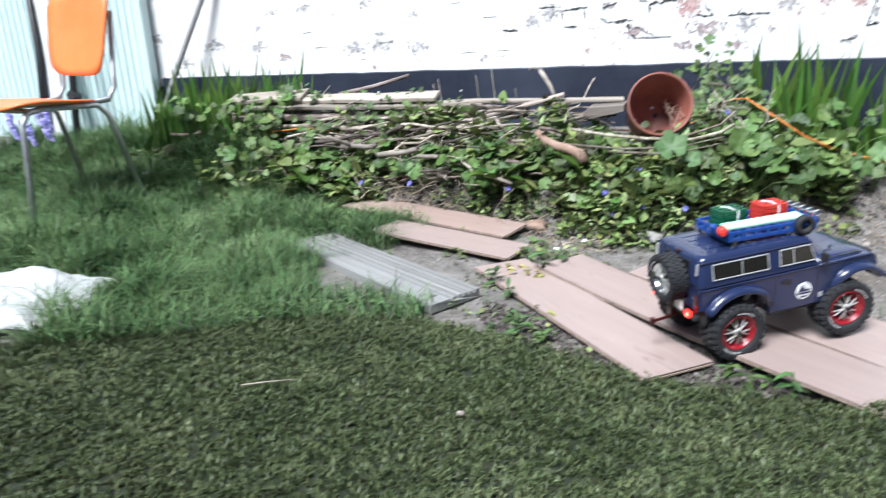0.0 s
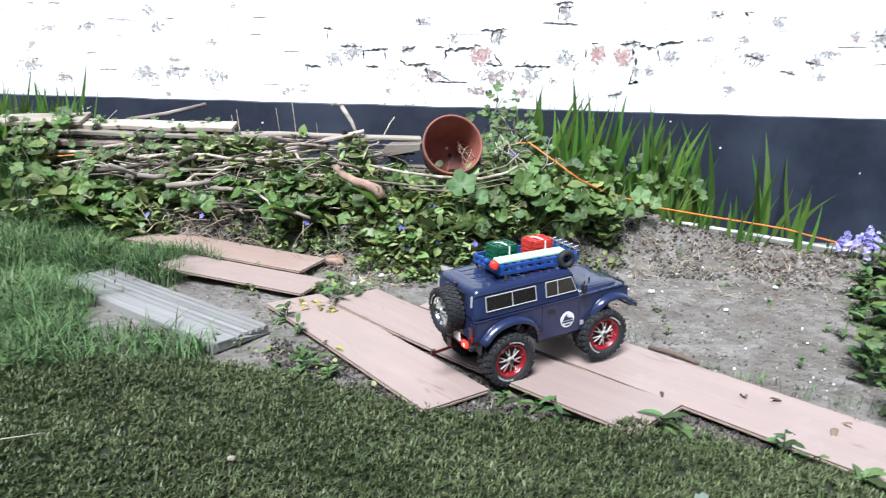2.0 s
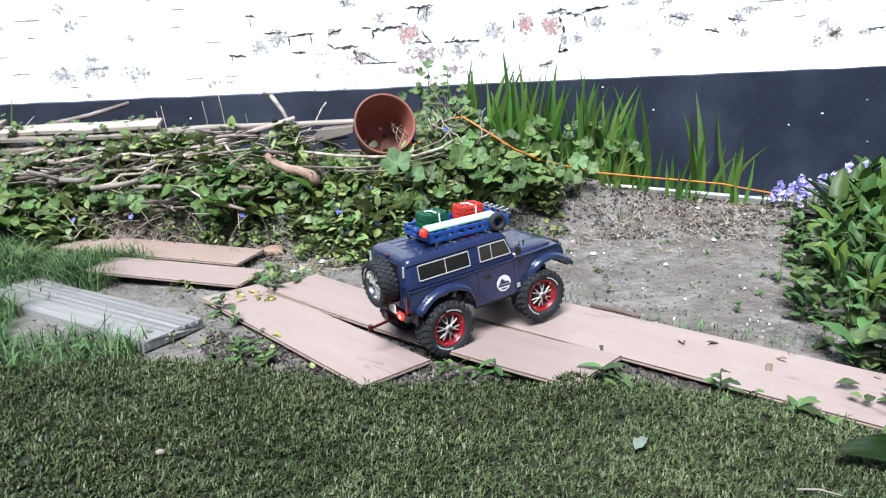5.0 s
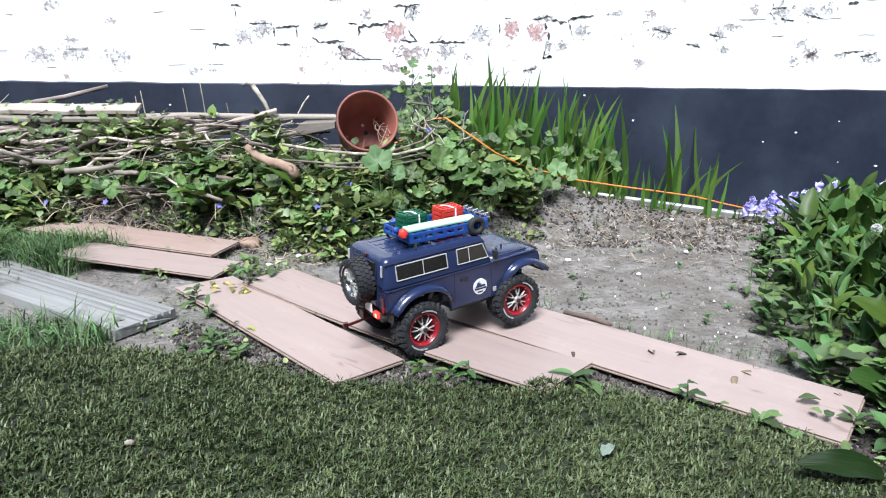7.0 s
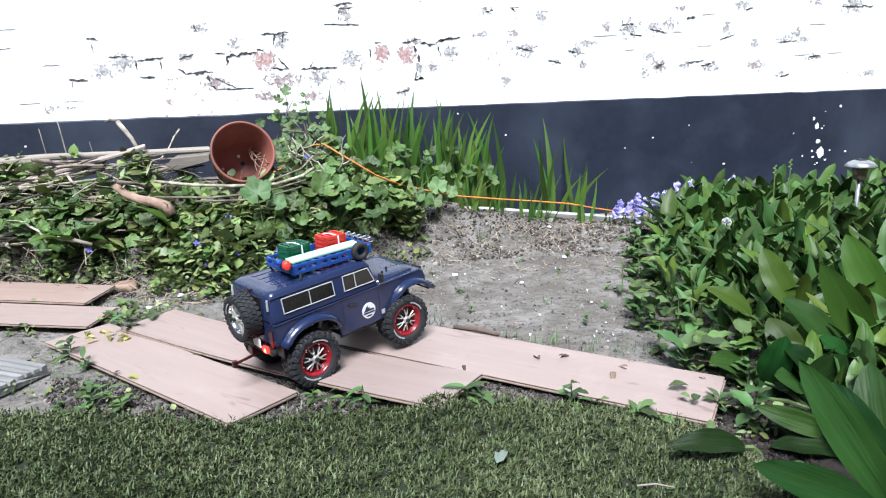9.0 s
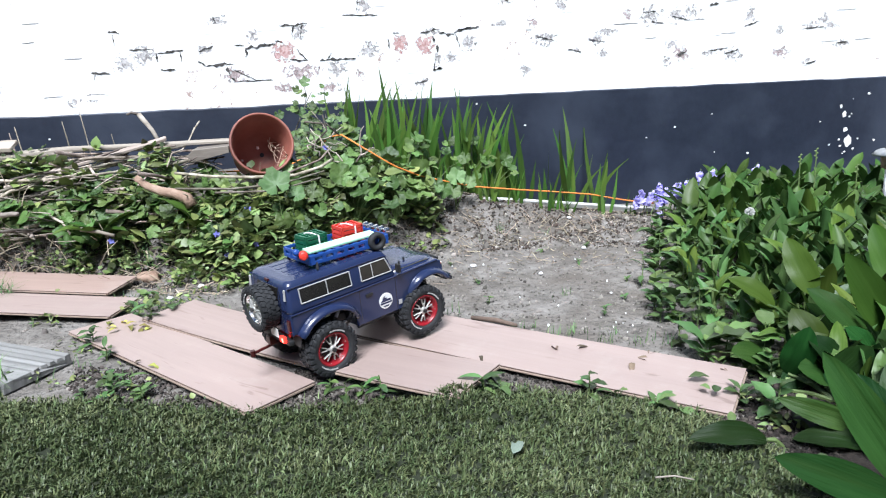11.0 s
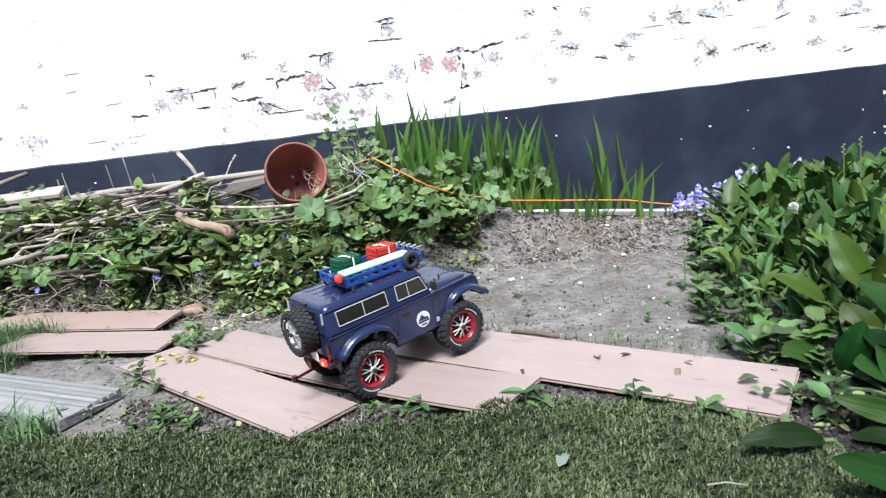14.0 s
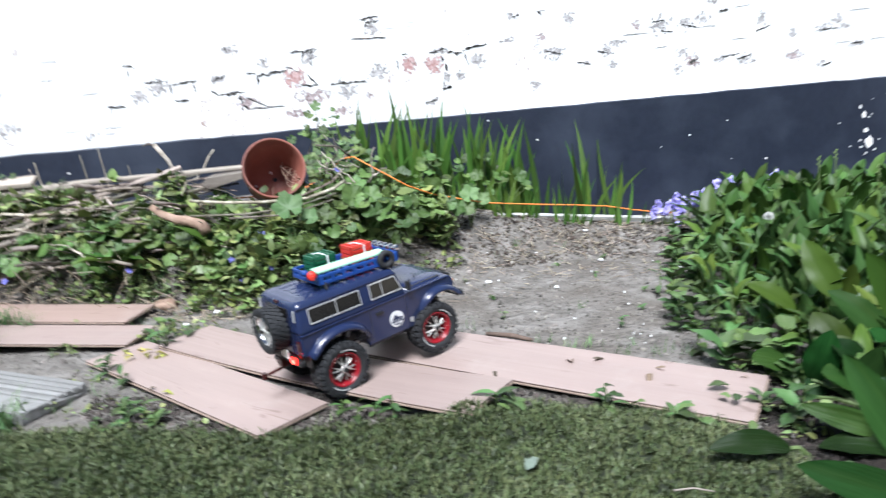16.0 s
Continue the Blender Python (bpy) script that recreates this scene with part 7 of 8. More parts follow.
def wisps():
    """Sparse grass seedlings along the back of the long plank and before the bed."""
    rng = np.random.default_rng(41)
    spots = [(0.457, 1.411), (0.51, 1.354), (0.55, 1.353), (0.319, 1.574), (0.629, 1.322), (0.67, 1.258), (0.36, 1.52), (0.72, 1.24), (0.60, 1.29), (0.24, 1.62), (0.80, 1.45), (0.62, 1.62), (0.56, 2.26), (0.64, 2.34), (0.80, 2.30), (0.40, 2.30), (0.16, 1.13), (0.34, 1.09), (-0.02, 1.16), (-0.40, 1.36), (-0.50, 1.45), (-0.58, 1.40), (-0.66, 1.36)]
    spots += [(rng.uniform(-0.62, 0.02), rng.uniform(1.72, 1.98)) for k in range(34)]
    tall = [(rng.uniform(-1.65, -0.50), rng.uniform(2.12, 2.32)) for k in range(44)]
    root, h, w, lean, head = [], [], [], [], []
    for i, (x0, y0) in enumerate(spots + tall):
        for k in range(rng.integers(6, 16)):
            x, y = x0 + rng.normal(0, 0.014), y0 + rng.normal(0, 0.010)
            if on_plank(x, y, 0.002):
                continue
            root.append((x, y, terrain(x, y) - 0.005))
            h.append(rng.uniform(0.012, 0.042) if i < len(spots) else rng.uniform(0.04, 0.13))
            w.append(rng.uniform(0.0012, 0.0026))
            lean.append(rng.uniform(0.1, 1.2))
            head.append(rng.uniform(0, 6.283))
    ob = blades("grass_wisps", np.array(root), h, w, lean, head, M_GRASS, seg=3)
    tagged(ob, "thin wisps of grass sprouting from bare soil", "grass", kind="stuff")


wisps()


# ---------------------------------------------------------------- flowers
def flower(x, y, z, size, mat, label, group, name="blue_flower", facing=55, petals=5):
    p = base(name, pose(x, y, z, facing, 0, random.Random(x * 99).uniform(-40, 40)), label, "flower", group)
    for k in range(petals):
        me = PETALS.get((mat.name, size))
        if me is None:
            me = PETALS[(mat.name, size)] = leaf_mesh("petal", leaf_shape(size, size * 0.75, 0.1, 0.1, 4, 0.7, 0.25, across=1), mat)
        piece("petal", me, p, pose(0, 0, 0, 12, 0, k * 360 / petals))
    part("stalk", tube([(0, 0, 0), (0.0, -0.012, -0.016), (0.0, -0.03, -0.024)], 0.0010, 5), M_STEM, p)


PETALS = {}
for x, y, dz in ((-0.30, 2.06, 0.10), (-0.19, 2.05, 0.075), (-0.27, 2.02, 0.06), (0.04, 2.26, 0.20), (-0.95, 2.10, 0.11), (-1.14, 2.12, 0.11), (-0.07, 2.06, 0.06), (-0.62, 2.14, 0.10), (-0.21, 2.12, 0.13)):
    flower(x, y, terrain(x, y) + dz, 0.012, M_BLUE, "small violet-blue flower among ground cover", "blue flowers on the bed")


def bluebell(x, y, h, seed, label="lilac-blue bluebell stem in flower beside the plinth", count=9):
    r = random.Random(seed)
    p = base("bluebell", pose(x, y, terrain(x, y)), label, "flower", "bluebells beside the plinth")
    lean = r.gauss(0, 0.25)
    part("stem", tube([(0, 0, 0), (lean * h * 0.4, -0.01, h * 0.6), (lean * h, -0.02, h)], [0.0025, 0.002, 0.0014], 6), M_STEM, p)
    key = "bell"
    if key not in PETALS:
        bm = bmesh.new()
        n = 10
        rings = []
        for t, rad in ((0, 0.002), (0.25, 0.0062), (0.6, 0.0068), (0.85, 0.0085), (1.0, 0.0125)):
            rings.append([bm.verts.new((rad * (1 + (0.25 * math.cos(5 * 6.283 * k / n) if t > 0.8 else 0)) * math.cos(6.283 * k / n), rad * math.sin(6.283 * k / n), -0.020 * t)) for k in range(n)])
        for a, b in zip(rings, rings[1:]):
            for k in range(n):
                bm.faces.new((a[k], a[(k + 1) % n], b[(k + 1) % n], b[k]))
        me = bpy.data.meshes.new("bell")
        bm.to_mesh(me)
        bm.free()
        me.materials.append(M_LILAC)
        me.shade_smooth()
        PETALS[key] = me
    for k in range(count):
        t = 0.55 + 0.45 * k / count
        a = k * 2.4 + r.random()
        s = r.uniform(0.85, 1.25)
        piece("bell", PETALS[key], p, Matrix.Translation((lean * h * t + 0.012 * math.cos(a), -0.012 * t + 0.012 * math.sin(a) - 0.005, h * t)) @ Matrix.Rotation(a, 4, "Z") @ Matrix.Rotation(r.uniform(0.3, 1.2), 4, "Y") @ Matrix.Diagonal((s, s, s, 1)))


for i, (x, y, h) in enumerate(((1.225, 2.48, 0.085), (1.265, 2.48, 0.105), (1.295, 2.47, 0.085), (1.325, 2.48, 0.138), (1.345, 2.46, 0.12), (1.365, 2.48, 0.115), (1.39, 2.49, 0.13), (1.415, 2.48, 0.12), (1.313, 2.44, 0.022), (1.466, 2.46, 0.150), (1.528, 2.46, 0.168), (1.592, 2.46, 0.176), (1.28, 2.46, 0.11), (1.44, 2.45, 0.14), (1.35, 2.44, 0.135), (1.37, 2.35, 0.13), (1.41, 2.34, 0.14), (1.45, 2.35, 0.15), (1.49, 2.34, 0.17), (1.53, 2.35, 0.17), (1.62, 2.38, 0.19), (1.33, 2.36, 0.11))):
    bluebell(x, y, h, i)
for i, (x, y) in enumerate(((-2.95, 2.35), (-2.85, 2.30), (-2.76, 2.34), (-2.68, 2.30), (-2.80, 2.40), (-2.72, 2.25))):
    bluebell(x, y, 0.20, 60 + i, "violet-blue flower stem beside the shed", 14)

# a pale seed head and thin flower stems in the clump
sh = base("seed_head", pose(1.232, 1.74, 0.150) @ Matrix.Diagonal((0.75, 0.75, 0.75, 1)), "round fluffy white dandelion seed head among leaves", "flower")
bm = bmesh.new()
for k in range(160):
    a, b = RW.uniform(0, 6.283), math.acos(RW.uniform(-0.6, 1))
    d = Vector((math.cos(a) * math.sin(b), math.sin(a) * math.sin(b), math.cos(b)))
    add_tube(bm, [tuple(d * 0.004), tuple(d * 0.019)], [0.0005, 0.0014], 3)
part("seed_tuft", bm, M_STRIP, sh)
part("stem", tube([(0, 0, 0), (0.005, 0.01, -0.06), (0, 0.02, -0.13)], 0.002, 6), M_STEM, sh)
for x, y, h in ((1.62, 2.05, 0.26), (1.72, 2.10, 0.27), (1.80, 2.0, 0.22)):
    p = base("flower_stem", pose(x, y, 0.0), "thin green flower stem with small buds", "plant", "flower stems in the clump")
    part("stem", tube([(0, 0, 0), (0.003, 0, h * 0.6), (0.0, 0.0, h)], 0.0022, 6), M_STEM, p)
    for k in range(5):
        part("bud", lathe([(-0.004, 0.001), (0, 0.004), (0.004, 0.001)], 8, pose(0.004 * (-1) ** k, 0, h - 0.008 * k)), M_STEM, p)


# ---------------------------------------------------------------- solar lamp
def solar_lamp():
    s = base("solar_lamp", pose(1.905, 1.985, 0.116) @ Matrix.Diagonal((0.80, 0.80, 0.86, 1)), "small steel solar garden lamp on a stake beside the wall", "garden lamp")
    part("stake", tube([(0, 0, -0.19), (0, 0, 0.10)], 0.009, 12), M_STEEL, s, smooth=True)
    up = pose(0, 0, 0, 0, -90)
    part("lens", lathe([(0.10, 0.012), (0.105, 0.026), (0.150, 0.030), (0.155, 0.028)], 28, up), M_BRANCH, s, "amber ribbed lens", smooth=True)
    part("cap", lathe([(0.150, 0.030), (0.153, 0.062), (0.158, 0.064), (0.172, 0.050), (0.180, 0.030), (0.181, 0.0)], 36, up), M_STEEL, s, "domed steel cap", smooth=True)
    part("solar_panel", box((0.034, 0.034, 0.003), pose(0, 0, 0.183), 0.001), M_BLACK, s)


solar_lamp()


# ---------------------------------------------------------------- beside the shed
def chair():
    """A stacking chair: orange plastic seat and back on bent steel tube."""
    c = base("garden_chair", pose(-2.17, 1.803, 0.038, 0, 0, -14) @ Matrix.Diagonal((0.922, 0.922, 0.953, 1)), "orange plastic chair on steel tube legs standing in long grass", "chair")

    def shell(name, w, d, m, curve, lift, label, taper):
        bm = bmesh.new()
        n, k = 12, 12
        grid = []
        for i in range(n + 1):
            for j in range(k + 1):
                u, v = 2 * i / n - 1, 2 * j / k - 1
                # rounded corners
                q = (abs(u) ** 5 + abs(v) ** 5) ** 0.2
                f = max(abs(u), abs(v)) / q if q > 1e-6 else 1
                uu, vv = u * f, v * f
                grid.append(bm.verts.new(m @ Vector((uu * w / 2 * (1 + taper * vv), vv * d / 2, curve * uu * uu + lift * max(0, -vv) ** 3))))
        for i in range(n):
            for j in range(k):
                a = i * (k + 1) + j
                bm.faces.new((grid[a], grid[a + 1], grid[a + k + 2], grid[a + k + 1]))
        bmesh.ops.recalc_face_normals(bm, faces=bm.faces)
        bmesh.ops.solidify(bm, geom=list(bm.faces), thickness=0.010)
        part(name, bm, M_ORANGE, c, label, smooth=True)

    shell("seat", 0.38, 0.37, pose(0, -0.02, 0.438, -4), 0.012, -0.02, "orange moulded plastic seat", -0.06)
    shell("backrest", 0.38, 0.30, pose(0, 0.212, 0.665, 78), 0.022, 0.0, "orange moulded plastic backrest", 0.10)
    for s in (-1, 1):
        part("leg", tube([(s * 0.20, -0.215, -0.02), (s * 0.175, -0.165, 0.38), (s * 0.170, -0.140, 0.415), (s * 0.165, -0.09, 0.425)], 0.011, 10), M_STEEL, c, smooth=True)
        part("leg", tube([(s * 0.205, 0.245, -0.02), (s * 0.175, 0.150, 0.38), (s * 0.170, 0.115, 0.420), (s * 0.165, -0.09, 0.425)], 0.011, 10), M_STEEL, c, smooth=True)
        part("back_post", tube([(s * 0.165, 0.06, 0.425), (s * 0.172, 0.165, 0.435), (s * 0.172, 0.195, 0.48), (s * 0.170, 0.232, 0.74)], 0.010, 10), M_STEEL, c, smooth=True)
    part("cross_bar", tube([(-0.17, -0.12, 0.42), (0.17, -0.12, 0.42)], 0.009, 8), M_STEEL, c)


chair()


def folded_chair():
    f = base("folded_garden_chair", pose(-2.84, 2.46, 0.02, -10, -6, 12), "folded dark garden chair with white slats leaning on the shed", "chair")
    for x in (-0.06, 0.10):
        part("frame_tube", tube([(x - 0.02, -0.02, 0.0), (x + 0.03, 0.0, 0.6), (x + 0.02, 0.02, 1.2)], 0.016, 10), M_BLACK, f, smooth=True)
    for k in range(3):
        part("slat", box((0.042, 0.014, 1.05), pose(-0.002 + 0.045 * (k - 1) * 0.6, 0.02, 0.68, 0, 2), 0.003), M_WHITE, f)
    part("hinge", cyl(0.022, 0.05, pose(0.11, 0, 0.40, 90), 14), M_BLACK, f)


folded_chair()
tagged(part("leaning_pole", tube([(-2.40, 2.60, 0.22), (-2.27, 2.64, 0.52), (-2.10, 2.70, 0.86), (-1.98, 2.725, 1.10)], 0.013, 10), M_POLE, smooth=True), "grey metal pole leaning against the white wall", "pole")


SHEET_X, SHEET_Y = -1.76, 1.11


def white_sheet():
    """A crumpled sheet of white plastic in the grass."""
    bm = bmesh.new()
    n = 36
    g = []
    for i in range(n + 1):
        for j in range(n + 1):
            u, v = i / n - 0.5, j / n - 0.5
            x, y = u * 0.62, v * 0.34
            edge = max(abs(u), abs(v)) * 2
            z = 0.060 * (1 - edge ** 3) + 0.035 * noise.noise((x * 9, y * 9, 2)) + 0.018 * abs(noise.noise((x * 24, y * 24, 5)))
            g.append(bm.verts.new((x + 0.02 * noise.noise((y * 9, 1, 1)), y + 0.02 * noise.noise((x * 9, 2, 2)), max(z, 0.0))))
    for i in range(n):
        for j in range(n):
            a = i * (n + 1) + j
            bm.faces.new((g[a], g[a + n + 1], g[a + n + 2], g[a + 1]))
    bmesh.ops.solidify(bm, geom=list(bm.faces), thickness=0.003)
    ob = part("plastic_sheet", bm, M_WHITE, at=pose(SHEET_X, SHEET_Y, terrain(SHEET_X, SHEET_Y) + 0.01, 0, 0, 12), smooth=True)
    tagged(ob, "crumpled white plastic sheet lying in the long grass", "plastic sheet")


white_sheet()

# dead leaves on the planks and the lawn
DEAD = [leaf_mesh("dead_leaf", leaf_shape(0.026, 0.010, 0.6, 0.6, 5, 0.9, 0.15, 0.2), M_DEAD), leaf_mesh("dead_leaf", leaf_shape(0.034, 0.014, 0.25, 0.35, 5, 0.9, 0.15, 0.3), M_DULL)]
for i, (x, y, z, k) in enumerate(((0.458, 1.206, 0.025, 1.3), (0.520, 1.199, 0.026, 1.5), (0.572, 1.108, 0.024, 1.2), (0.593, 1.128, 0.024, 1.4), (0.618, 1.132, 0.026, 1.3), (0.72, 1.03, 0.024, 1.0), (-0.378, 1.405, 0.016, 0.8), (0.30, 1.205, 0.030, 0.8))):
    ob = piece("dead_leaf", DEAD[0], None, pose(x, y, z + 0.004, 0, 0, i * 77) @ Matrix.Diagonal((k, k, k, 1)))
    tagged(ob, "curled brown dead leaf lying on a plank", "leaf", "dead leaves on the planks")
for i, (x, y) in enumerate(((0.27, 0.866),)):
    ob = piece("dead_leaf", DEAD[1], None, pose(x, y, 0.022, 0, 0, -35) @ Matrix.Diagonal((1.3, 1.3, 1.3, 1)))
    tagged(ob, "pale dead leaf lying on the artificial grass", "leaf", "dead leaves on the lawn")
stick([(0.44, 0.757, 0.024), (0.465, 0.752, 0.026), (0.488, 0.74, 0.024)], 0.0016, 0.001, "thin pale twig lying on the artificial grass", M_PALEWOOD, seg=5)
stone(-0.421, 0.925, 0.0062, 51, "small pale pebble on the artificial grass", M_PALEWOOD, 0.7, 0.014)
for i, (x, y, s, a) in enumerate(((0.672, 1.010, 0.9, 80), (0.640, 0.985, 0.5, 200), (0.650, 0.955, 0.6, -40))):
    ob = piece("fallen_leaf", WEED[0], None, pose(x, y, 0.031, 4, 3, a) @ Matrix.Diagonal((s, s, s, 1)))
    tagged(ob, "dull green leaf lying on the end of a plank", "leaf", "leaves on the planks")
YELLOWED = leaf_mesh("leaf", leaf_shape(0.030, 0.012, 0.5, 0.4, 5, 0.8, 0.15, 0.2), M_YELLOW)
for i, (x, y) in enumerate(((-0.514, 1.662), (-0.490, 1.640), (-0.479, 1.622), (-0.457, 1.634), (-0.436, 1.631), (-0.417, 1.606), (-0.472, 1.666), (-0.446, 1.652), (-0.425, 1.620), (-0.359, 1.376))):
    ob = piece("fallen_leaf", YELLOWED, None, pose(x, y, terrain(x, y) + (0.022 if i == 9 else 0.016), RW.uniform(0, 20), 0, i * 67))
    tagged(ob, "yellowed limp leaf lying between the planks", "leaf", "yellow leaves between planks")
stick([(-0.831, 0.912, 0.021), (-0.79, 0.930, 0.023), (-0.743, 0.957, 0.021)], 0.0013, 0.0009, "thin pale straw lying on the artificial grass", M_PALEWOOD, seg=5)



# ---------------------------------------------------------------- bricks of the wall
def bricks():
    """Courses that run a little uphill to the right; the paint bridges most of the joints."""
    course, length, gap, slope = 0.064, 0.212, 0.008, 0.030
    r = random.Random(17)
    def brick_mesh(L, mat, seed):
        bm = box((L, 0.05, course - gap), None, 0.002, 1)
        for v in bm.verts:
            v.co += Vector([0.0014 * noise.noise(v.co * 31 + Vector((seed, i * 5.0, 0))) for i in range(3)])
        me = bpy.data.meshes.new("brick")
        bm.to_mesh(me)
        bm.free()
        me.materials.append(mat)
        return me

    kinds = [[brick_mesh(length if not h else (length - gap) / 2, M_WALL, s) for s in range(3)] for h in (0, 1)]
    tilt = -math.degrees(math.atan(slope))
    far_v, far_f = [], []
    mortar = bmesh.new()
    for k in range(-9, 38):
        zc = 0.706 + course * (k + 0.5)
        header = k % 3 == 2
        x = -2.72 + (0.5 * (length + gap) if k % 2 else 0.0) - (0.06 if header else 0)
        while x < 9.3:
            h = header or r.random() < 0.15
            L = (length - gap) / 2 if h else length
            xm = x + L / 2
            z = zc + slope * xm
            near = xm < 3.15 and z < 1.20
            if xm - L / 2 > -2.72 and z + course / 2 > BAND_Z - 0.006:
                m = pose(xm, WALL_Y + 0.025 + r.gauss(0, 0.0001), z, 0, tilt, 0)
                if near:
                    piece("brick", kinds[int(h)][r.randrange(3)], WALL, m)
                else:
                    o = len(far_v)
                    far_v.extend([tuple(m @ Vector((sx * L / 2, sy * 0.025, sz * (course - gap) / 2))) for sx in (-1, 1) for sy in (-1, 1) for sz in (-1, 1)])
                    far_f.extend([tuple(o + i for i in f) for f in ((0, 1, 3, 2), (4, 6, 7, 5), (0, 4, 5, 1), (2, 3, 7, 6), (1, 5, 7, 3), (0, 2, 6, 4))])
                add_box(mortar, (gap + 0.008, 0.02, course), pose(x + L + gap / 2, WALL_Y + 0.0101, z, 0, tilt, 0))
            x += L + gap
        # bed joint, left open where it has cracked
        zj = 0.706 + course * k
        if zj + slope * 9 < BAND_Z:
            continue
        x0 = -2.72
        run = x0
        while x0 < 9.3:
            x1 = x0 + 0.03
            zz = zj + slope * (x0 + 0.015)
            if zz < BAND_Z - 0.02 or x1 >= 9.3:
                if x0 - run > 0.02:
                    xm = (run + x0) / 2
                    add_box(mortar, (x0 - run, 0.02, gap + 0.008), pose(xm, WALL_Y + 0.0099, zj + slope * xm, 0, tilt, 0))
                run = x1
            x0 = x1
    part("painted_joints", mortar, M_WALL, WALL)["kind"] = "stuff"
    rest = new("far_bricks", mesh_from("far_bricks", far_v, far_f, M_WALL, smooth=False))
    rest.parent = WALL
    rest["kind"] = "stuff"


bricks()


def bare_spot(x, z, w, h, kind):
    """A place w x h millimetres large where the paint has come off down to the brick."""
    if kind not in SPOT:
        n = 24
        ring = [(q * math.cos(6.283 * k / n) * (1 + 0.08 * math.sin(k * 2.3)), y, q * math.sin(6.283 * k / n)) for q, y in ((1.12, -0.0006), (1.13, 0.002)) for k in range(n)]
        SPOT[kind] = mesh_from("bare_spot", ring, [tuple(range(n))] + [(k, n + k, n + (k + 1) % n, (k + 1) % n) for k in range(n)], M_SPOTS[kind], smooth=False)
    piece("bare_spot", SPOT[kind], WALL, pose(x, WALL_Y, z, 0, -2) @ Matrix.Diagonal((w * 0.00062, 1, h * 0.00062, 1)))


def crack(x0, z0, x1, z1, w, mat=None):
    """A ragged open crack w millimetres wide between two places on the wall."""
    a, b = Vector((x0, 0, z0)), Vector((x1, 0, z1))
    d = b - a
    n = max(5, int(d.length / 0.005))
    side = Vector((-d.z, 0, d.x)).normalized() * w * 0.0005
    bm = bmesh.new()
    prev = None
    for i in range(n + 1):
        t = i / n
        q = a + d * t + side * 1.6 * noise.noise((x0 * 31 + t * d.length * 60, z0 * 50, 1.0))
        f = max(0.12, 0.75 + 1.5 * noise.noise((x0 * 17 + t * d.length * 75, z0 * 40, 6.0))) * (0.35 + 0.65 * math.sin(math.pi * min(1, max(0, t * 0.9 + 0.08))))
        y = WALL_Y - 0.0022
        row = [bm.verts.new(p) for p in (q + side * f + Vector((0, WALL_Y + 0.002, 0)), q + side * f + Vector((0, y, 0)), q - side * f + Vector((0, y, 0)), q - side * f + Vector((0, WALL_Y + 0.002, 0)))]
        if prev:
            for k in range(3):
                bm.faces.new((prev[k], prev[k + 1], row[k + 1], row[k]))
        prev = row
    bmesh.ops.recalc_face_normals(bm, faces=bm.faces)
    part("crack", bm, mat or M_CORE, WALL)


SPOT = {}
for spot in ((-0.658, 0.659, 76, 54, 2), (-0.586, 0.687, 97, 54, 2), (-0.268, 0.601, 81, 54, 3), (-0.081, 0.680, 70, 59, 1), (-0.016, 0.752, 54, 54, 2), (-0.024, 0.604, 124, 49, 3), (0.113, 0.610, 76, 65, 2), (0.240, 0.677, 81, 49, 2), (0.364, 0.696, 43, 56, 1), (0.461, 0.688, 63, 56, 1), (0.636, 0.690, 65, 54, 2), (0.234, 0.840, 54, 54, 2), (-0.308, 0.798, 59, 38, 2), (-0.191, 0.740, 35, 54, 2), (-0.099, 0.547, 70, 35, 3), (0.080, 0.541, 81, 30, 3), (-0.847, 0.527, 54, 26, 2), (-0.777, 0.540, 49, 26, 2),):
    bare_spot(*spot)
for spot in ((-0.365, 0.697, 59, 30, 2), (0.486, 0.737, 70, 30, 2), (0.443, 0.547, 56, 26, 2), (0.514, 0.632, 37, 65, 2), (0.563, 0.636, 59, 35, 2), (0.201, 0.591, 37, 26, 3), (0.905, 0.759, 47, 34, 3), (0.953, 0.696, 89, 47, 2), (1.025, 0.823, 47, 42, 2), (1.411, 0.773, 89, 68, 2), (1.592, 0.781, 93, 47, 2), (1.522, 0.771, 64, 53, 2), (1.860, 0.766, 47, 55, 2), (1.548, 0.621, 68, 51, 3), (1.790, 0.607, 68, 47, 2), (1.681, 0.617, 55, 30, 2), (2.156, 0.713, 72, 34, 2), (2.248, 0.712, 68, 30, 2),):
    bare_spot(*spot)
for spot in ((2.487, 0.852, 102, 64, 2), (2.309, 0.633, 68, 30, 2), (1.200, 0.630, 47, 34, 2), (1.174, 0.687, 57, 42, 2), (2.142, 0.564, 47, 25, 2), (2.003, 0.697, 42, 34, 2), (2.616, 0.555, 89, 34, 2), (0.788, 0.847, 51, 30, 2), (-1.420, 0.580, 98, 54, 2), (-1.300, 0.593, 98, 54, 2), (-1.140, 0.575, 98, 54, 2), (-2.120, 0.620, 98, 54, 2), (-2.440, 0.660, 98, 54, 2), (-1.900, 0.600, 98, 54, 2), (-2.300, 0.550, 98, 54, 2), (2.750, 0.660, 98, 54, 2), (2.950, 0.740, 98, 54, 2),):
    bare_spot(*spot)
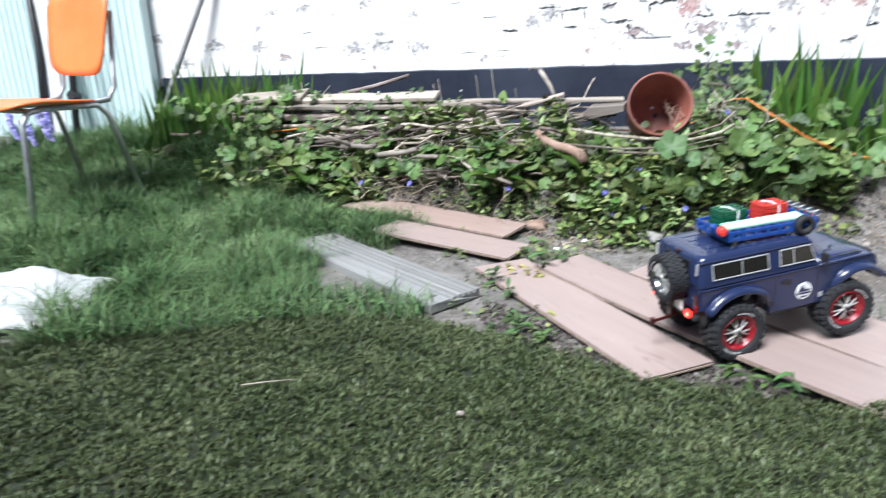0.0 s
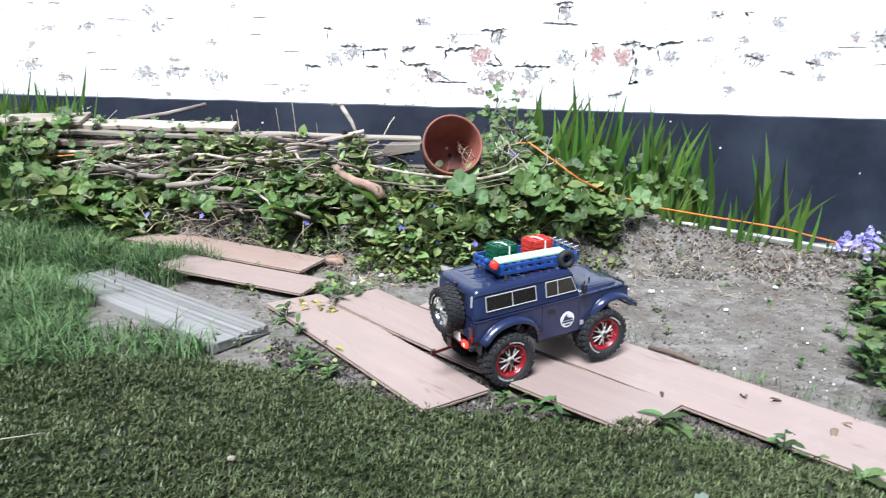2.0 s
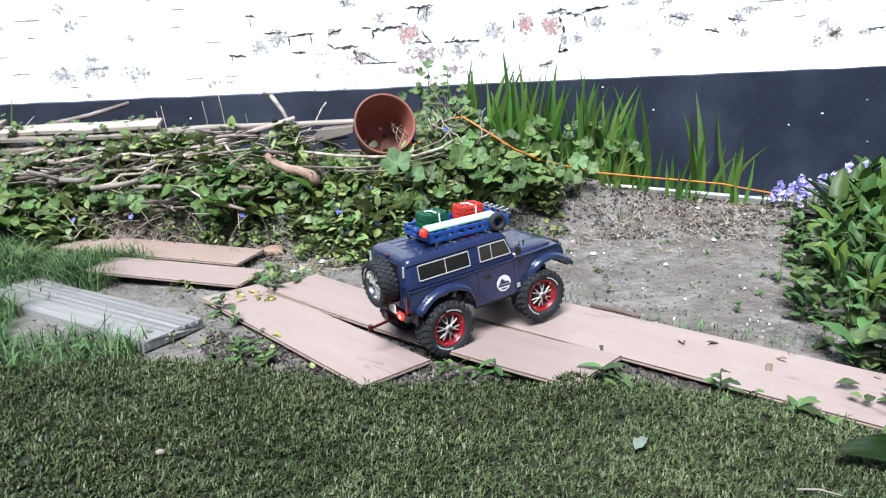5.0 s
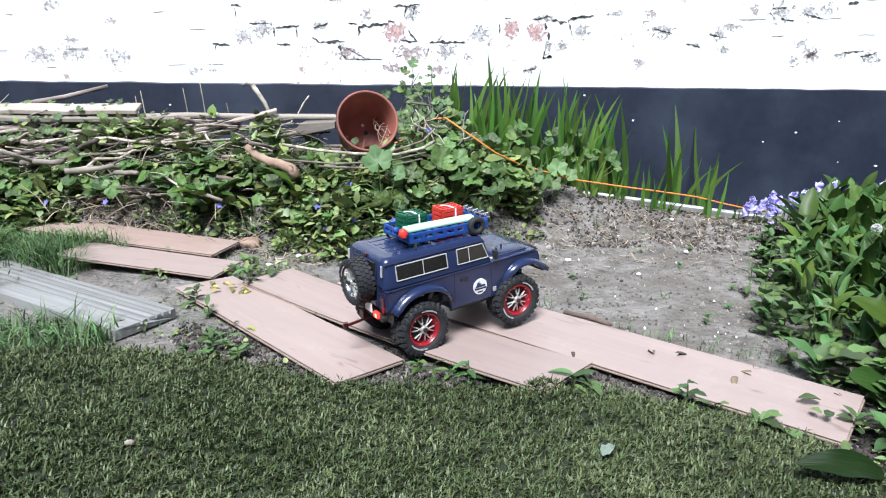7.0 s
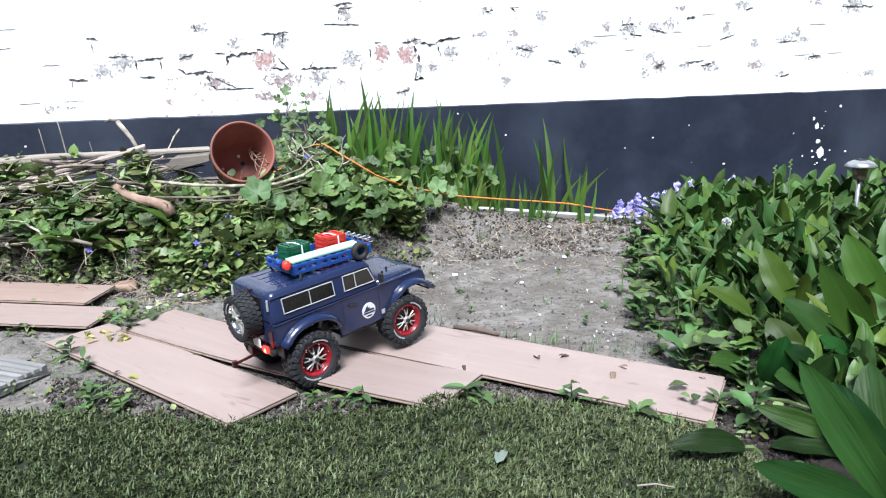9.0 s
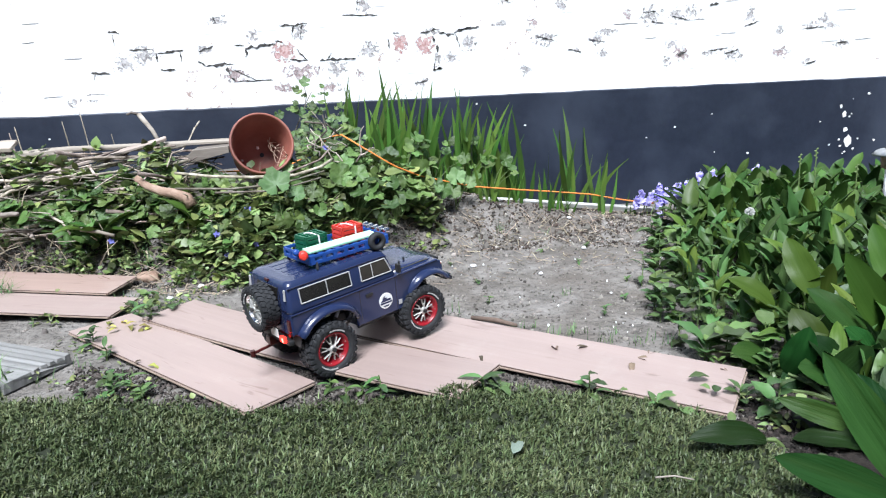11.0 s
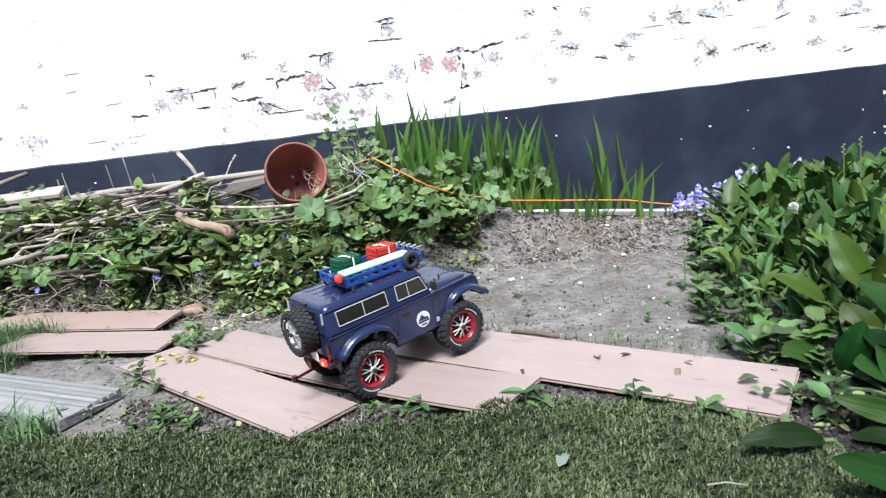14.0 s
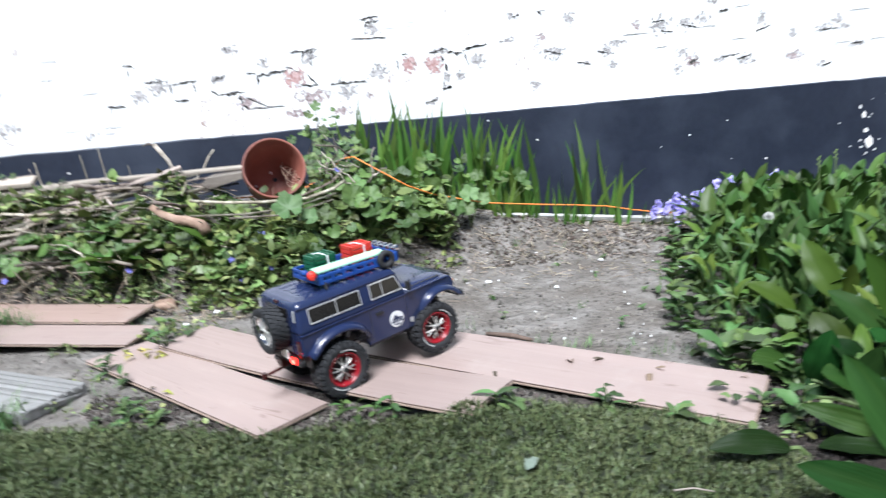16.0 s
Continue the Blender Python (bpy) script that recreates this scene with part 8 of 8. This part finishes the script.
for spot in ((-0.696, 0.767, -0.658, 0.764, 9.2), (-0.683, 0.760, -0.679, 0.720, 4.1), (-0.632, 0.704, -0.559, 0.706, 6.1), (-0.539, 0.691, -0.540, 0.659, 9.2), (-0.536, 0.689, -0.445, 0.699, 6.1), (-0.456, 0.694, -0.455, 0.658, 4.1), (-0.774, 0.629, -0.711, 0.627, 8.2), (-0.768, 0.604, -0.760, 0.626, 4.1), (-0.532, 0.630, -0.482, 0.628, 8.2), (-0.395, 0.657, -0.367, 0.637, 6.1), (-0.366, 0.640, -0.274, 0.643, 8.2), (-0.295, 0.638, -0.293, 0.607, 8.2), (-0.288, 0.601, -0.265, 0.574, 5.1), (-0.265, 0.578, -0.133, 0.580, 4.1), (-0.271, 0.620, -0.196, 0.582, 4.1), (-0.391, 0.692, -0.338, 0.709, 5.1), (-0.261, 0.709, -0.225, 0.710, 7.1), (-0.219, 0.699, -0.222, 0.666, 8.2),):
    crack(*spot)
for spot in ((-0.219, 0.697, -0.110, 0.710, 10.2), (-0.109, 0.722, -0.083, 0.713, 6.1), (-0.088, 0.773, 0.013, 0.779, 7.1), (-0.040, 0.773, -0.044, 0.729, 7.1), (-0.004, 0.774, -0.018, 0.731, 6.1), (-0.036, 0.689, 0.002, 0.646, 6.1), (-0.063, 0.650, 0.002, 0.646, 7.1), (0.050, 0.644, 0.188, 0.646, 8.2), (0.083, 0.652, 0.096, 0.670, 5.1), (0.187, 0.874, 0.258, 0.883, 8.2), (0.208, 0.863, 0.204, 0.811, 6.1), (0.208, 0.863, 0.263, 0.865, 7.1), (0.149, 0.806, 0.281, 0.804, 4.1), (0.320, 0.713, 0.318, 0.675, 5.1), (0.338, 0.734, 0.361, 0.734, 6.1), (0.446, 0.732, 0.521, 0.747, 7.1), (0.520, 0.730, 0.578, 0.724, 9.2), (0.579, 0.734, 0.647, 0.748, 9.2),):
    crack(*spot)
for spot in ((0.497, 0.720, 0.496, 0.693, 9.2), (0.507, 0.687, 0.512, 0.659, 7.1), (0.502, 0.632, 0.492, 0.593, 6.1), (0.492, 0.593, 0.521, 0.596, 6.1), (0.584, 0.729, 0.600, 0.674, 5.1), (-0.328, 0.813, -0.317, 0.788, 4.1), (0.414, 0.543, 0.466, 0.553, 5.1), (0.589, 0.739, 0.681, 0.748, 8.0), (0.788, 0.847, 0.816, 0.851, 8.0), (0.894, 0.857, 0.910, 0.841, 6.0), (0.488, 0.594, 0.527, 0.595, 8.0), (1.373, 0.785, 1.429, 0.790, 6.0), (1.412, 0.750, 1.464, 0.742, 6.0), (1.502, 0.767, 1.581, 0.752, 6.0), (1.670, 0.808, 1.709, 0.814, 8.0), (1.535, 0.609, 1.576, 0.627, 8.0), (1.749, 0.611, 1.818, 0.625, 6.0), (0.917, 0.704, 0.989, 0.689, 6.0),):
    crack(*spot)
for spot in ((1.136, 0.688, 1.204, 0.673, 6.0), (2.143, 0.554, 2.188, 0.567, 6.0), (2.279, 0.636, 2.342, 0.642, 6.0), (1.836, 0.719, 1.903, 0.739, 6.0), (2.429, 0.848, 2.590, 0.849, 8.0), (1.950, 0.839, 1.982, 0.848, 6.0), (2.115, 0.702, 2.214, 0.707, 6.0), (1.050, 0.650, 1.105, 0.639, 6.0), (1.680, 0.624, 1.761, 0.632, 6.0),):
    crack(*spot)
# joints that show as faint grey lines, and small scattered bare spots
RJ = random.Random(83)
for k in range(32):
    x = RJ.uniform(-2.3, -0.75) if k < 18 else RJ.uniform(0.75, 3.0)
    z = 0.706 + 0.064 * RJ.randrange(-2, 4) + 0.030 * x
    if not 0.52 < z < 0.98:
        continue
    L = RJ.uniform(0.02, 0.10)
    crack(x, z, x + L, z + 0.030 * L + RJ.uniform(-0.002, 0.002), RJ.uniform(1.4, 3.4), M_JOINT)
for k in range(40):
    x = RJ.uniform(0.75, 3.1) if k < 28 else RJ.uniform(-2.2, -0.8)
    z = 0.738 + 0.064 * RJ.randrange(-3, 4) + 0.030 * x
    if not 0.53 < z < 0.98:
        continue
    bare_spot(x, z, RJ.uniform(28, 80), RJ.uniform(20, 44), 3 if k % 5 == 0 else 2)
